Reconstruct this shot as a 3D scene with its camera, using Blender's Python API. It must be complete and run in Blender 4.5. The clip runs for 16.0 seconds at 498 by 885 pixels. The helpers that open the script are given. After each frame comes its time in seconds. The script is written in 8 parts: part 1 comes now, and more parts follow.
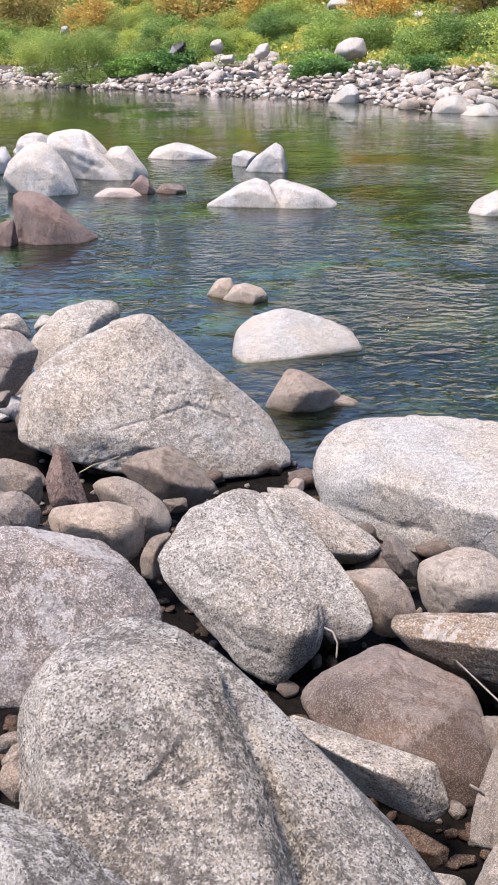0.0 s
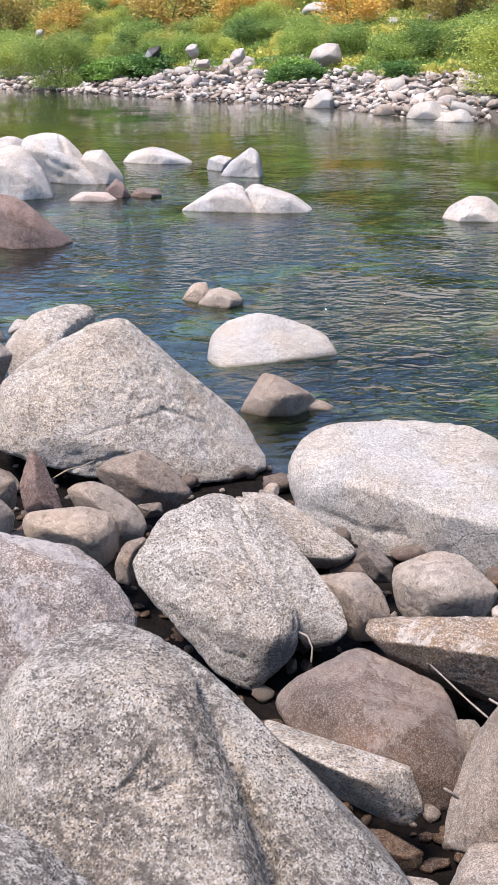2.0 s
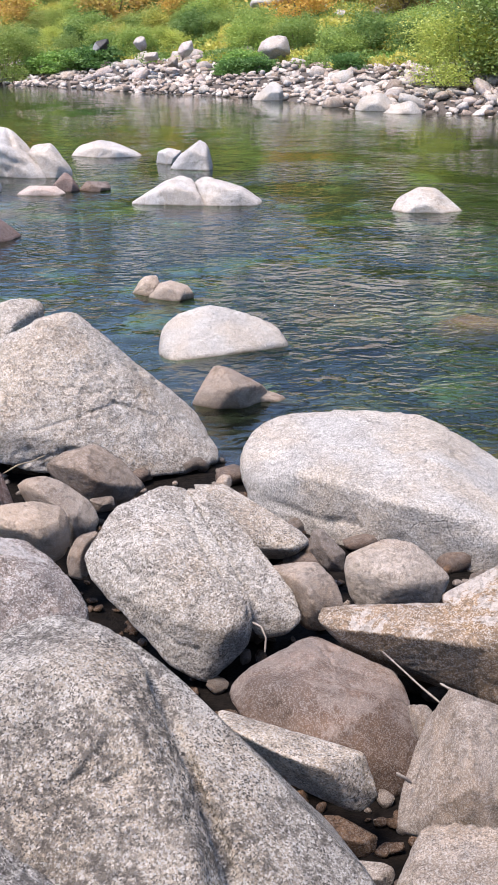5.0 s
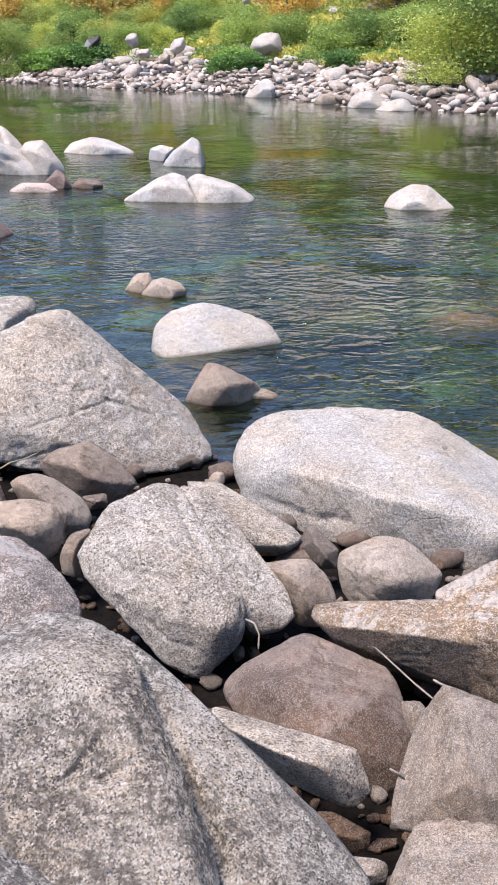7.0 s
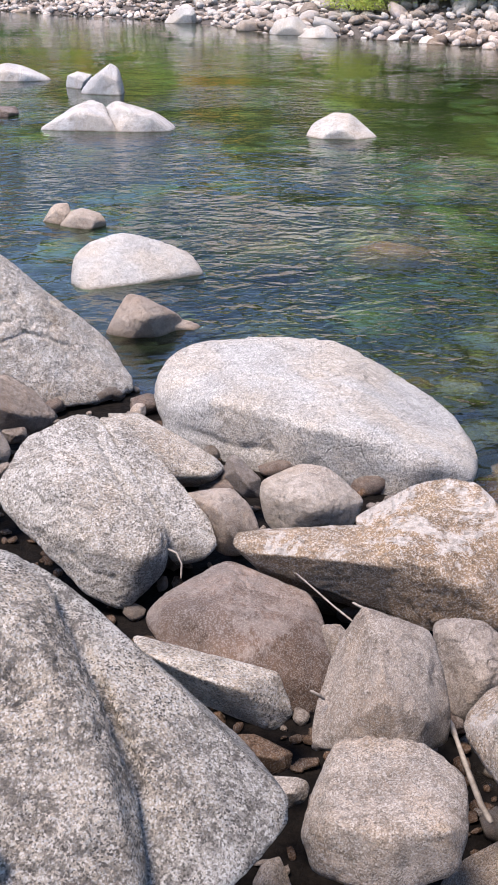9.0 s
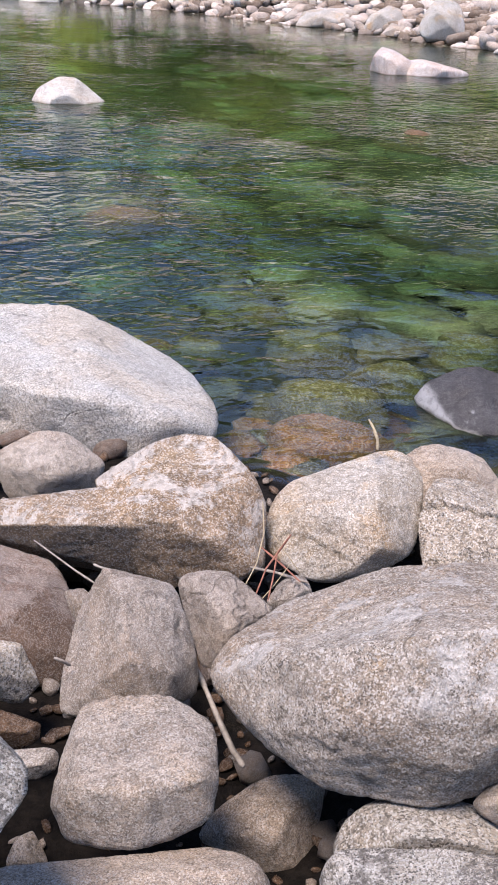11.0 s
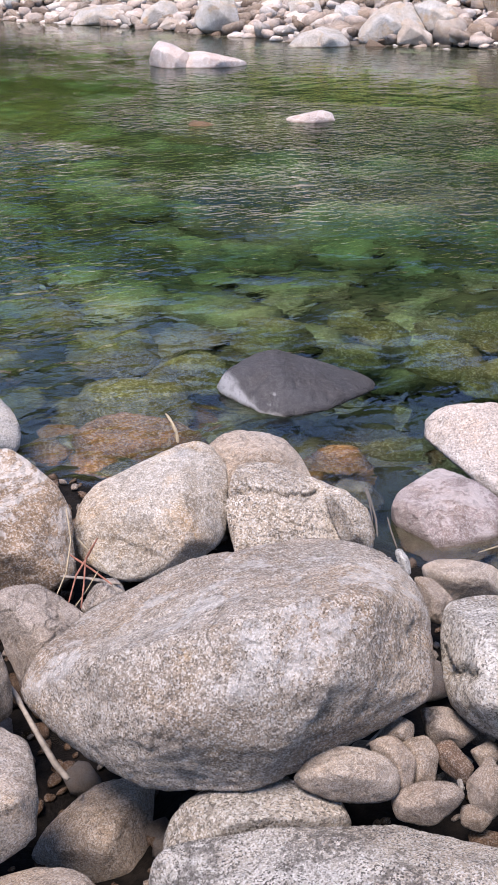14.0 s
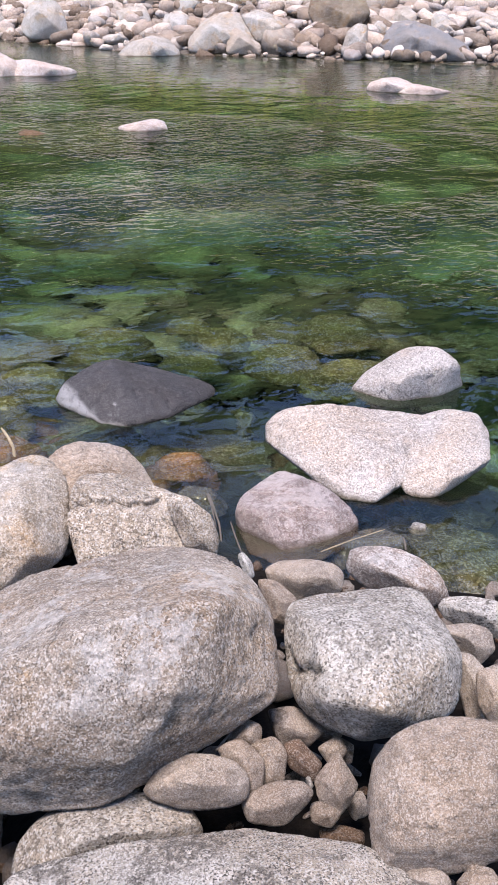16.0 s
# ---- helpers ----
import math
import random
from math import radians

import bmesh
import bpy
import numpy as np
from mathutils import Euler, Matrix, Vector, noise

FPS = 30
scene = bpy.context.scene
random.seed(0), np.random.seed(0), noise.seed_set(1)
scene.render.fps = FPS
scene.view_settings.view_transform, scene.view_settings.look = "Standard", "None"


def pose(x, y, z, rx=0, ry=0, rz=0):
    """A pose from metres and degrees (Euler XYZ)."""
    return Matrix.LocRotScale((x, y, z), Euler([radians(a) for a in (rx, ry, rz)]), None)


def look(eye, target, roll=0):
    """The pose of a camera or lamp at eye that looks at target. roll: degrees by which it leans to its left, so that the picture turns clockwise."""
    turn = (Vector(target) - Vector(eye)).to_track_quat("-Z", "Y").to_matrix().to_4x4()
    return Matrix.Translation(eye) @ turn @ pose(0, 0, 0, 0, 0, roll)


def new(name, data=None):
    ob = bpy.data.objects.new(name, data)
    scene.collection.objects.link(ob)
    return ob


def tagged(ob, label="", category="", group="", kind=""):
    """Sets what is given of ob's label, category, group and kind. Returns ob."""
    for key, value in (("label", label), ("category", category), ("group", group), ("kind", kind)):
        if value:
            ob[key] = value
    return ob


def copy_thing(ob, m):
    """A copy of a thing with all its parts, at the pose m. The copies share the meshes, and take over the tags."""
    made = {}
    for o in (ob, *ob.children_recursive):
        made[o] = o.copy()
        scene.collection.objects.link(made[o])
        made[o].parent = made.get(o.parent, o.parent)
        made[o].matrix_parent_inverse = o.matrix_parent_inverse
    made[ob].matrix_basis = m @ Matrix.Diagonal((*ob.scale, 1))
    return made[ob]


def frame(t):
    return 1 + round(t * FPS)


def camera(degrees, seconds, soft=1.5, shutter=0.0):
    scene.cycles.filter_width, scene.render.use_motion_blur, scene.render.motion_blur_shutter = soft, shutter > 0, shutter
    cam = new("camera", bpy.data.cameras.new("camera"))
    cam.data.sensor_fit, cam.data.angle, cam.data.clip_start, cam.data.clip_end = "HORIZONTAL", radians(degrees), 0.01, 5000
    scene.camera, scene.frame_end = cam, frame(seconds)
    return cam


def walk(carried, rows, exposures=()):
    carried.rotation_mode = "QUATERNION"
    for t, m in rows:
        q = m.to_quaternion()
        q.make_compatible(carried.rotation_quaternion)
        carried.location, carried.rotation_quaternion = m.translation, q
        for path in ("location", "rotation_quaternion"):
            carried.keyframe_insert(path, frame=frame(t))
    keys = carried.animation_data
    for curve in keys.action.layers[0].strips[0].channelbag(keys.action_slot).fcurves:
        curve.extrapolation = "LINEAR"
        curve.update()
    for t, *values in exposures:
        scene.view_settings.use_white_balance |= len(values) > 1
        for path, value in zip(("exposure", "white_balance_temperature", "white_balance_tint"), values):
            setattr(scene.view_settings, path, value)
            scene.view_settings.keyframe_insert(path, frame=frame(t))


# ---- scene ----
cam = camera(25.7, 16.0, 1.5)

# seconds, eye x y z, tilt, lean, heading
PATH = [
    (0, -0.000, 0.000, 2.400, 69.56, 0.85, -0.32),
    (0.5, 0.000, -0.001, 2.402, 69.63, 0.70, -0.62),
    (1, -0.001, 0.002, 2.402, 69.74, 0.52, -1.00),
    (1.5, 0.002, 0.002, 2.400, 69.77, 0.48, -1.36),
    (2, 0.004, -0.001, 2.402, 69.77, 0.46, -1.53),
    (2.5, 0.008, -0.005, 2.402, 69.72, 0.38, -1.95),
    (3, 0.015, -0.005, 2.400, 69.55, 0.37, -2.42),
    (3.5, 0.022, -0.001, 2.393, 69.44, 0.38, -3.05),
    (4, 0.022, -0.003, 2.392, 69.44, 0.46, -3.51),
    (6.5, 0.019, -0.006, 2.395, 69.36, 0.43, -4.37),
    (7, 0.019, -0.007, 2.393, 69.27, 0.43, -4.45),
    (7.5, 0.021, -0.006, 2.388, 68.95, 0.41, -4.74),
    (8, 0.024, -0.005, 2.383, 68.63, 0.41, -5.04),
    (8.5, 0.033, -0.003, 2.377, 67.41, 0.34, -5.86),
    (9, 0.049, 0.005, 2.363, 65.84, -0.19, -8.30),
    (9.5, 0.066, 0.007, 2.353, 64.45, -1.21, -12.16),
    (10, 0.081, 0.016, 2.340, 64.11, -1.80, -15.56),
    (10.2, 0.085, 0.026, 2.328, 64.24, -2.13, -16.91),
    (12.3, 0.205, 0.014, 2.290, 64.57, 0.42, -27.35),
    (12.5, 0.209, 0.003, 2.296, 64.58, 0.62, -28.16),
    (13, 0.214, -0.002, 2.295, 64.48, 0.62, -29.82),
    (13.5, 0.219, -0.007, 2.294, 64.55, 0.45, -31.05),
    (14, 0.230, -0.014, 2.296, 64.56, 0.22, -32.50),
    (14.5, 0.239, -0.018, 2.295, 64.61, -0.30, -34.50),
    (15, 0.245, -0.016, 2.292, 64.69, -0.52, -36.27),
    (15.5, 0.258, -0.021, 2.289, 64.83, -0.80, -38.85),
    (16, 0.263, -0.027, 2.289, 65.04, -0.86, -40.72),
]
walk(cam, [(t, pose(x, y, z, rx, ry, rz)) for t, x, y, z, rx, ry, rz in PATH],
     exposures=[(0.0, 1.53, 7100, 20), (9.0, 1.52, 6980, 21), (12.5, 1.53, 6850, 22), (16.0, 1.55, 6850, 22)])

# ---- light: open sky over a valley in thin cloud, a broad soft sun high behind on the left ----
world = bpy.data.worlds.new("sky")
scene.world = world
world.use_nodes = True
wn, wl = world.node_tree.nodes, world.node_tree.links
sky = wn.new("ShaderNodeTexSky")
sky.sky_type = "NISHITA"
sky.sun_disc = False
SUN_HEIGHT, SUN_TURN = radians(68), radians(238)
sky.sun_elevation, sky.sun_rotation = SUN_HEIGHT, SUN_TURN
sky.air_density, sky.dust_density, sky.ozone_density = 1.0, 0.1, 5.0
wl.new(sky.outputs[0], wn["Background"].inputs[0])
wn["Background"].inputs[1].default_value = 0.122
sun = new("sun", bpy.data.lights.new("sun", "SUN"))
sun.data.energy, sun.data.angle, sun.data.color = 3.0, radians(22), (1.0, 0.97, 0.93)
toward_sun = Vector((math.sin(SUN_TURN) * math.cos(SUN_HEIGHT), math.cos(SUN_TURN) * math.cos(SUN_HEIGHT), math.sin(SUN_HEIGHT)))
sun.matrix_world = look(toward_sun * 50, (0, 0, 0))

# ---- materials ----


def nodes_of(name):
    m = bpy.data.materials.new(name)
    m.use_nodes = True
    return m, m.node_tree.nodes, m.node_tree.links, m.node_tree.nodes["Principled BSDF"]


def noise_node(n, l, where, scale, detail=4.0, rough=0.55, warp=0.0):
    t = n.new("ShaderNodeTexNoise")
    t.inputs["Scale"].default_value, t.inputs["Detail"].default_value = scale, detail
    t.inputs["Roughness"].default_value, t.inputs["Distortion"].default_value = rough, warp
    l.new(where, t.inputs["Vector"])
    return t.outputs["Fac"]


def ramp(n, l, fac, lo, hi, a=0.0, b=1.0):
    r = n.new("ShaderNodeMapRange")
    r.interpolation_type = "SMOOTHSTEP"
    for k, v in ((1, lo), (2, hi), (3, a), (4, b)):
        r.inputs[k].default_value = v
    l.new(fac, r.inputs[0])
    return r.outputs[0]


def mix(n, l, fac, a, b, how="MIX"):
    m = n.new("ShaderNodeMix")
    m.data_type, m.blend_type = "RGBA", how
    for value, k in ((fac, 0), (a, 6), (b, 7)):
        if isinstance(value, (int, float)):
            m.inputs[k].default_value = value
        elif isinstance(value, tuple):
            m.inputs[k].default_value = (*value, 1)
        else:
            l.new(value, m.inputs[k])
    return m.outputs[2]


def times(n, l, a, b):
    m = n.new("ShaderNodeMath")
    m.operation = "MULTIPLY"
    for value, k in ((a, 0), (b, 1)):
        if isinstance(value, (int, float)):
            m.inputs[k].default_value = value
        else:
            l.new(value, m.inputs[k])
    return m.outputs[0]


def stone(name, pale, deep, stain, grain=130.0, dark=0.5, light=0.35, stains=0.5, crust=0.0, crust_colour=(0.62, 0.62, 0.58),
          rough=0.85, bump=0.8, wet=True, crust_way=(0.0, 0.0, 1.0), crust_from=0.5, varied=0.0, blotch=1.0, grain_scale=2.5, mottle=1.0, lichen=0.0, crust_scale=3.1):
    """Rock: two tones in soft patches, salt-and-pepper grains, rusty stains, pale lichen crust, pits; wet and dark at the water's edge."""
    m, n, l, p = nodes_of(name)
    grain *= grain_scale
    co = n.new("ShaderNodeTexCoord").outputs["Object"]
    info = n.new("ShaderNodeObjectInfo").outputs["Random"]
    shift = n.new("ShaderNodeVectorMath")
    shift.operation = "ADD"
    l.new(co, shift.inputs[0])
    sc = n.new("ShaderNodeVectorMath")
    sc.operation = "SCALE"
    sc.inputs[0].default_value = (31.0, 17.0, 23.0)
    l.new(info, sc.inputs["Scale"])
    l.new(sc.outputs[0], shift.inputs[1])
    co = shift.outputs[0]
    patch = noise_node(n, l, co, 2.6, 6.0, 0.6, 0.4)
    col = mix(n, l, ramp(n, l, patch, 0.35, 0.68), pale, deep)
    blot = noise_node(n, l, co, 4.3, 7.0, 0.68, 0.9)
    col = mix(n, l, times(n, l, ramp(n, l, blot, 0.52, 0.72), stains), col, stain)
    cloud = noise_node(n, l, co, 9.0, 8.0, 0.75, 0.6)
    col = mix(n, l, blotch, col, mix(n, l, ramp(n, l, cloud, 0.3, 0.7), (0.78, 0.76, 0.73), (1.15, 1.15, 1.15)), "MULTIPLY")
    warm = noise_node(n, l, co, 1.7, 4.0, 0.6, 0.5)
    col = mix(n, l, 1.0, col, mix(n, l, ramp(n, l, warm, 0.38, 0.62), (0.98, 1.0, 1.01), (1.07, 0.99, 0.89)), "MULTIPLY")
    mott = noise_node(n, l, co, 21.0, 5.0, 0.7)
    col = mix(n, l, ramp(n, l, mott, 0.3, 0.75, 0.0, 0.38 * mottle), col, tuple(c * 0.62 for c in deep))
    speck = noise_node(n, l, co, grain * 0.8, 6.0, 0.85)
    col = mix(n, l, 1.0, col, mix(n, l, ramp(n, l, speck, 0.36, 0.64), (0.62, 0.61, 0.6), (1.28, 1.28, 1.28)), "MULTIPLY")
    jig = n.new("ShaderNodeTexNoise")
    jig.inputs["Scale"].default_value, jig.inputs["Detail"].default_value = grain * 1.5, 2.0
    l.new(co, jig.inputs["Vector"])
    jog = n.new("ShaderNodeVectorMath")
    jog.operation = "MULTIPLY_ADD"
    jog.inputs[1].default_value = (0.9 / grain,) * 3
    l.new(jig.outputs["Color"], jog.inputs[0])
    l.new(co, jog.inputs[2])
    crystal = n.new("ShaderNodeTexVoronoi")
    crystal.inputs["Scale"].default_value = grain
    l.new(jog.outputs[0], crystal.inputs["Vector"])
    sort = n.new("ShaderNodeSeparateColor")
    l.new(crystal.outputs["Color"], sort.inputs[0])
    richer = ramp(n, l, noise_node(n, l, co, 11.0, 4.0, 0.65), 0.35, 0.65, 0.55, 1.0)
    col = mix(n, l, times(n, l, times(n, l, ramp(n, l, sort.outputs[0], 0.27, 0.31, 1.0, 0.0), richer), dark), col, tuple(c * 0.2 for c in deep))
    col = mix(n, l, times(n, l, ramp(n, l, sort.outputs[1], 0.7, 0.74), light), col, (0.72, 0.7, 0.66))
    if lichen:
        colony = times(n, l, ramp(n, l, noise_node(n, l, co, 5.5, 6.0, 0.68, 0.6), 0.45, 0.58), ramp(n, l, noise_node(n, l, co, 55.0, 6.0, 0.75), 0.42, 0.56))
        col = mix(n, l, times(n, l, colony, lichen), col, (0.085, 0.075, 0.065))
    if crust:
        c1 = noise_node(n, l, co, crust_scale, 10.0, 0.72 if crust_scale < 3 else 0.82, 0.5)
        up = n.new("ShaderNodeVectorMath")
        up.operation = "DOT_PRODUCT"
        up.inputs[1].default_value = crust_way
        l.new(n.new("ShaderNodeNewGeometry").outputs["Normal"], up.inputs[0])
        col = mix(n, l, times(n, l, times(n, l, ramp(n, l, c1, crust_from, crust_from + 0.035), ramp(n, l, up.outputs["Value"], 0.2, 0.75)), crust), col, crust_colour)
    spots = n.new("ShaderNodeTexVoronoi")
    spots.inputs["Scale"].default_value = 9.0
    l.new(co, spots.inputs["Vector"])
    col = mix(n, l, ramp(n, l, spots.outputs["Distance"], 0.035, 0.055, 0.55, 0.0), col, (0.05, 0.045, 0.04))
    bend = n.new("ShaderNodeTexNoise")
    bend.inputs["Scale"].default_value, bend.inputs["Detail"].default_value = 5.0, 5.0
    l.new(co, bend.inputs["Vector"])
    bent = n.new("ShaderNodeVectorMath")
    bent.operation = "MULTIPLY_ADD"
    bent.inputs[1].default_value = (0.3, 0.3, 0.3)
    l.new(bend.outputs["Color"], bent.inputs[0])
    l.new(co, bent.inputs[2])
    veins = n.new("ShaderNodeTexVoronoi")
    veins.feature = "DISTANCE_TO_EDGE"
    veins.inputs["Scale"].default_value = 2.6
    l.new(bent.outputs[0], veins.inputs["Vector"])
    crack = times(n, l, ramp(n, l, veins.outputs["Distance"], 0.0, 0.016, 1.0, 0.0), ramp(n, l, noise_node(n, l, co, 2.0, 2.0), 0.57, 0.66))
    col = mix(n, l, times(n, l, crack, 0.5), col, tuple(c * 0.25 for c in deep))
    pit = ramp(n, l, noise_node(n, l, co, 34.0, 5.0, 0.7), 0.36, 0.5)
    col = mix(n, l, times(n, l, ramp(n, l, pit, 0.0, 1.0, 1.0, 0.0), 0.3 * mottle), col, tuple(c * 0.4 for c in deep))
    if wet:
        z = n.new("ShaderNodeSeparateXYZ")
        l.new(n.new("ShaderNodeNewGeometry").outputs["Position"], z.inputs[0])
        lift = n.new("ShaderNodeMath")
        lift.operation = "MULTIPLY_ADD"
        l.new(noise_node(n, l, co, 7.0, 3.0), lift.inputs[0])
        lift.inputs[1].default_value = -0.05
        l.new(z.outputs[2], lift.inputs[2])
        damp = ramp(n, l, lift.outputs[0], -0.03, 0.004, 1.0, 0.0)
        col = mix(n, l, damp, col, mix(n, l, 1.0, col, (0.42, 0.39, 0.33), "MULTIPLY"))
        l.new(ramp(n, l, damp, 0.0, 1.0, rough, 0.25), p.inputs["Roughness"])
    else:
        p.inputs["Roughness"].default_value = rough
    if varied:
        each = n.new("ShaderNodeNewGeometry").outputs["Random Per Island"]
        col = mix(n, l, varied, col, mix(n, l, 1.0, col, mix(n, l, each, (0.5, 0.46, 0.42), (1.12, 1.12, 1.11)), "MULTIPLY"))
    l.new(col, p.inputs["Base Color"])
    p.inputs["Specular IOR Level"].default_value = 0.2
    b1 = n.new("ShaderNodeBump")
    b1.inputs["Strength"].default_value, b1.inputs["Distance"].default_value = bump, 0.012
    l.new(noise_node(n, l, co, grain * 0.45, 6.0, 0.8), b1.inputs["Height"])
    b2 = n.new("ShaderNodeBump")
    b2.inputs["Strength"].default_value, b2.inputs["Distance"].default_value = bump, 0.016
    l.new(noise_node(n, l, co, 16.0, 6.0, 0.65), b2.inputs["Height"])
    l.new(b1.outputs[0], b2.inputs["Normal"])
    b3 = n.new("ShaderNodeBump")
    b3.inputs["Strength"].default_value, b3.inputs["Distance"].default_value = bump, 0.005
    l.new(pit, b3.inputs["Height"])
    l.new(b2.outputs[0], b3.inputs["Normal"])
    b4 = n.new("ShaderNodeBump")
    b4.invert = True
    b4.inputs["Strength"].default_value, b4.inputs["Distance"].default_value = 0.5, 0.012
    l.new(crack, b4.inputs["Height"])
    l.new(b3.outputs[0], b4.inputs["Normal"])
    l.new(b4.outputs[0], p.inputs["Normal"])
    return m


STONES = {
    "gran": stone("grey_granite", (0.5, 0.462, 0.412), (0.37, 0.325, 0.275), (0.36, 0.28, 0.19), 84, 0.8, 0.5, 0.4, lichen=0.35, mottle=0.5, bump=1.0),
    "gran2": stone("coarse_granite", (0.5, 0.468, 0.425), (0.39, 0.355, 0.31), (0.33, 0.28, 0.22), 112, 1.0, 0.5, 0.35, lichen=0.75, mottle=0.45, bump=1.0),
    "gran3": stone("stained_granite", (0.4, 0.343, 0.288), (0.275, 0.218, 0.17), (0.35, 0.245, 0.145), 100, 0.7, 0.35, 0.75, 0.4, (0.5, 0.49, 0.47), crust_from=0.53, lichen=0.35, mottle=0.5),
    "pale": stone("pale_granite", (0.385, 0.37, 0.345), (0.3, 0.285, 0.262), (0.4, 0.33, 0.25), 75, 0.6, 0.3, 0.15, blotch=0.3, mottle=0.25, bump=0.7),
    "white": stone("bleached_granite", (0.47, 0.458, 0.445), (0.35, 0.338, 0.325), (0.42, 0.35, 0.28), 45, 0.3, 0.2, 0.2, blotch=0.8, mottle=0.7, bump=0.8),
    "ochre": stone("ochre_crusted_stone", (0.2, 0.15, 0.095), (0.09, 0.066, 0.045), (0.27, 0.15, 0.06), 40, 0.5, 0.3, 0.8, mottle=1.0, bump=1.0),
    "farpale": stone("rust_streaked_pale_granite", (0.42, 0.4, 0.375), (0.28, 0.255, 0.225), (0.42, 0.27, 0.13), 45, 0.4, 0.25, 0.95, blotch=0.9, mottle=0.8, bump=1.0),
    "pale2": stone("white_granite", (0.56, 0.54, 0.505), (0.45, 0.42, 0.385), (0.5, 0.33, 0.22), 45, 0.3, 0.3, 0.4, blotch=0.8, mottle=0.7, bump=1.2),
    "palewarm": stone("warm_pale_granite", (0.41, 0.375, 0.352), (0.31, 0.275, 0.252), (0.45, 0.32, 0.22), 75, 0.6, 0.3, 0.3, blotch=0.3, mottle=0.25, bump=0.7),
    "pinkpale": stone("pink_granite", (0.53, 0.475, 0.45), (0.43, 0.355, 0.335), (0.4, 0.25, 0.2), 45, 0.35, 0.3, 0.4, blotch=0.8, mottle=0.7, bump=1.2),
    "tan": stone("tan_sandstone", (0.42, 0.355, 0.295), (0.29, 0.237, 0.195), (0.3, 0.23, 0.16), 140, 0.35, 0.25, 0.4, mottle=0.7),
    "tan2": stone("ochre_granite", (0.41, 0.365, 0.315), (0.33, 0.262, 0.19), (0.4, 0.27, 0.145), 95, 0.5, 0.35, 1.0, mottle=0.5),
    "tang": stone("buff_granite", (0.375, 0.318, 0.268), (0.27, 0.222, 0.182), (0.3, 0.235, 0.17), 115, 0.55, 0.25, 0.45, mottle=0.5),
    "taupe": stone("taupe_stone", (0.345, 0.29, 0.243), (0.235, 0.193, 0.16), (0.31, 0.235, 0.165), 140, 0.4, 0.25, 0.45, mottle=0.7),
    "brown": stone("brown_stone", (0.35, 0.29, 0.242), (0.225, 0.182, 0.15), (0.25, 0.175, 0.12), 140, 0.35, 0.2, 0.5, mottle=0.7),
    "redbr": stone("reddish_brown_stone", (0.14, 0.098, 0.075), (0.075, 0.051, 0.039), (0.18, 0.095, 0.058), 140, 0.3, 0.15, 0.6, 0.2, (0.34, 0.3, 0.27), rough=0.6, bump=0.45, mottle=0.5),
    "red": stone("rust_red_stone", (0.215, 0.15, 0.132), (0.15, 0.105, 0.092), (0.14, 0.085, 0.07), 80, 0.35, 0.15, 0.5),
    "rust": stone("lichened_brown_stone", (0.33, 0.25, 0.18), (0.21, 0.155, 0.11), (0.36, 0.245, 0.13), 90, 0.45, 0.3, 0.55, 0.6, (0.47, 0.445, 0.41), crust_from=0.5, crust_scale=3.4),
    "purple": stone("mauve_granite", (0.325, 0.28, 0.255), (0.225, 0.188, 0.17), (0.26, 0.2, 0.17), 95, 0.5, 0.35, 0.35, 0.55, (0.47, 0.452, 0.43), crust_from=0.52, mottle=0.6),
    "pinkish": stone("mauve_pink_stone", (0.31, 0.25, 0.235), (0.19, 0.145, 0.138), (0.22, 0.15, 0.135), 150, 0.4, 0.3, 0.5, 0.5, (0.46, 0.41, 0.39), mottle=0.5),
    "dark": stone("dark_brown_stone", (0.25, 0.21, 0.18), (0.19, 0.155, 0.13), (0.2, 0.14, 0.1), 150, 0.4, 0.2, 0.5),
    "slate": stone("wet_slate_grey_stone", (0.034, 0.032, 0.034), (0.024, 0.0225, 0.0245), (0.036, 0.031, 0.03), 160, 0.4, 0.08, 0.3, 0.7, (0.36, 0.355, 0.35), rough=0.5, bump=0.35, crust_way=(-0.9, -0.1, -0.4), crust_from=0.3),
    "greyslab": stone("blue_grey_stone", (0.2, 0.2, 0.21), (0.15, 0.15, 0.158), (0.4, 0.27, 0.17), 60, 0.3, 0.2, 0.6),
    "wet": stone("wet_brown_stone", (0.15, 0.095, 0.06), (0.1, 0.065, 0.045), (0.16, 0.08, 0.04), 120, 0.4, 0.1, 0.5, rough=0.2),
}
for key, low, high, spot in (("algae", (0.1, 0.093, 0.026), (0.042, 0.041, 0.014), (0.12, 0.09, 0.04)), ("algae_bed", (0.085, 0.08, 0.04), (0.035, 0.033, 0.018), (0.1, 0.075, 0.03)),
                             ("algae_dark", (0.165, 0.18, 0.09), (0.045, 0.052, 0.028), (0.07, 0.07, 0.03)),
                             ("algae_rust", (0.16, 0.082, 0.032), (0.08, 0.046, 0.02), (0.18, 0.07, 0.025))):
    STONES[key] = stone(key + "_stone", low, high, spot, 40, 0.4, 0.1, 0.6, wet=False)


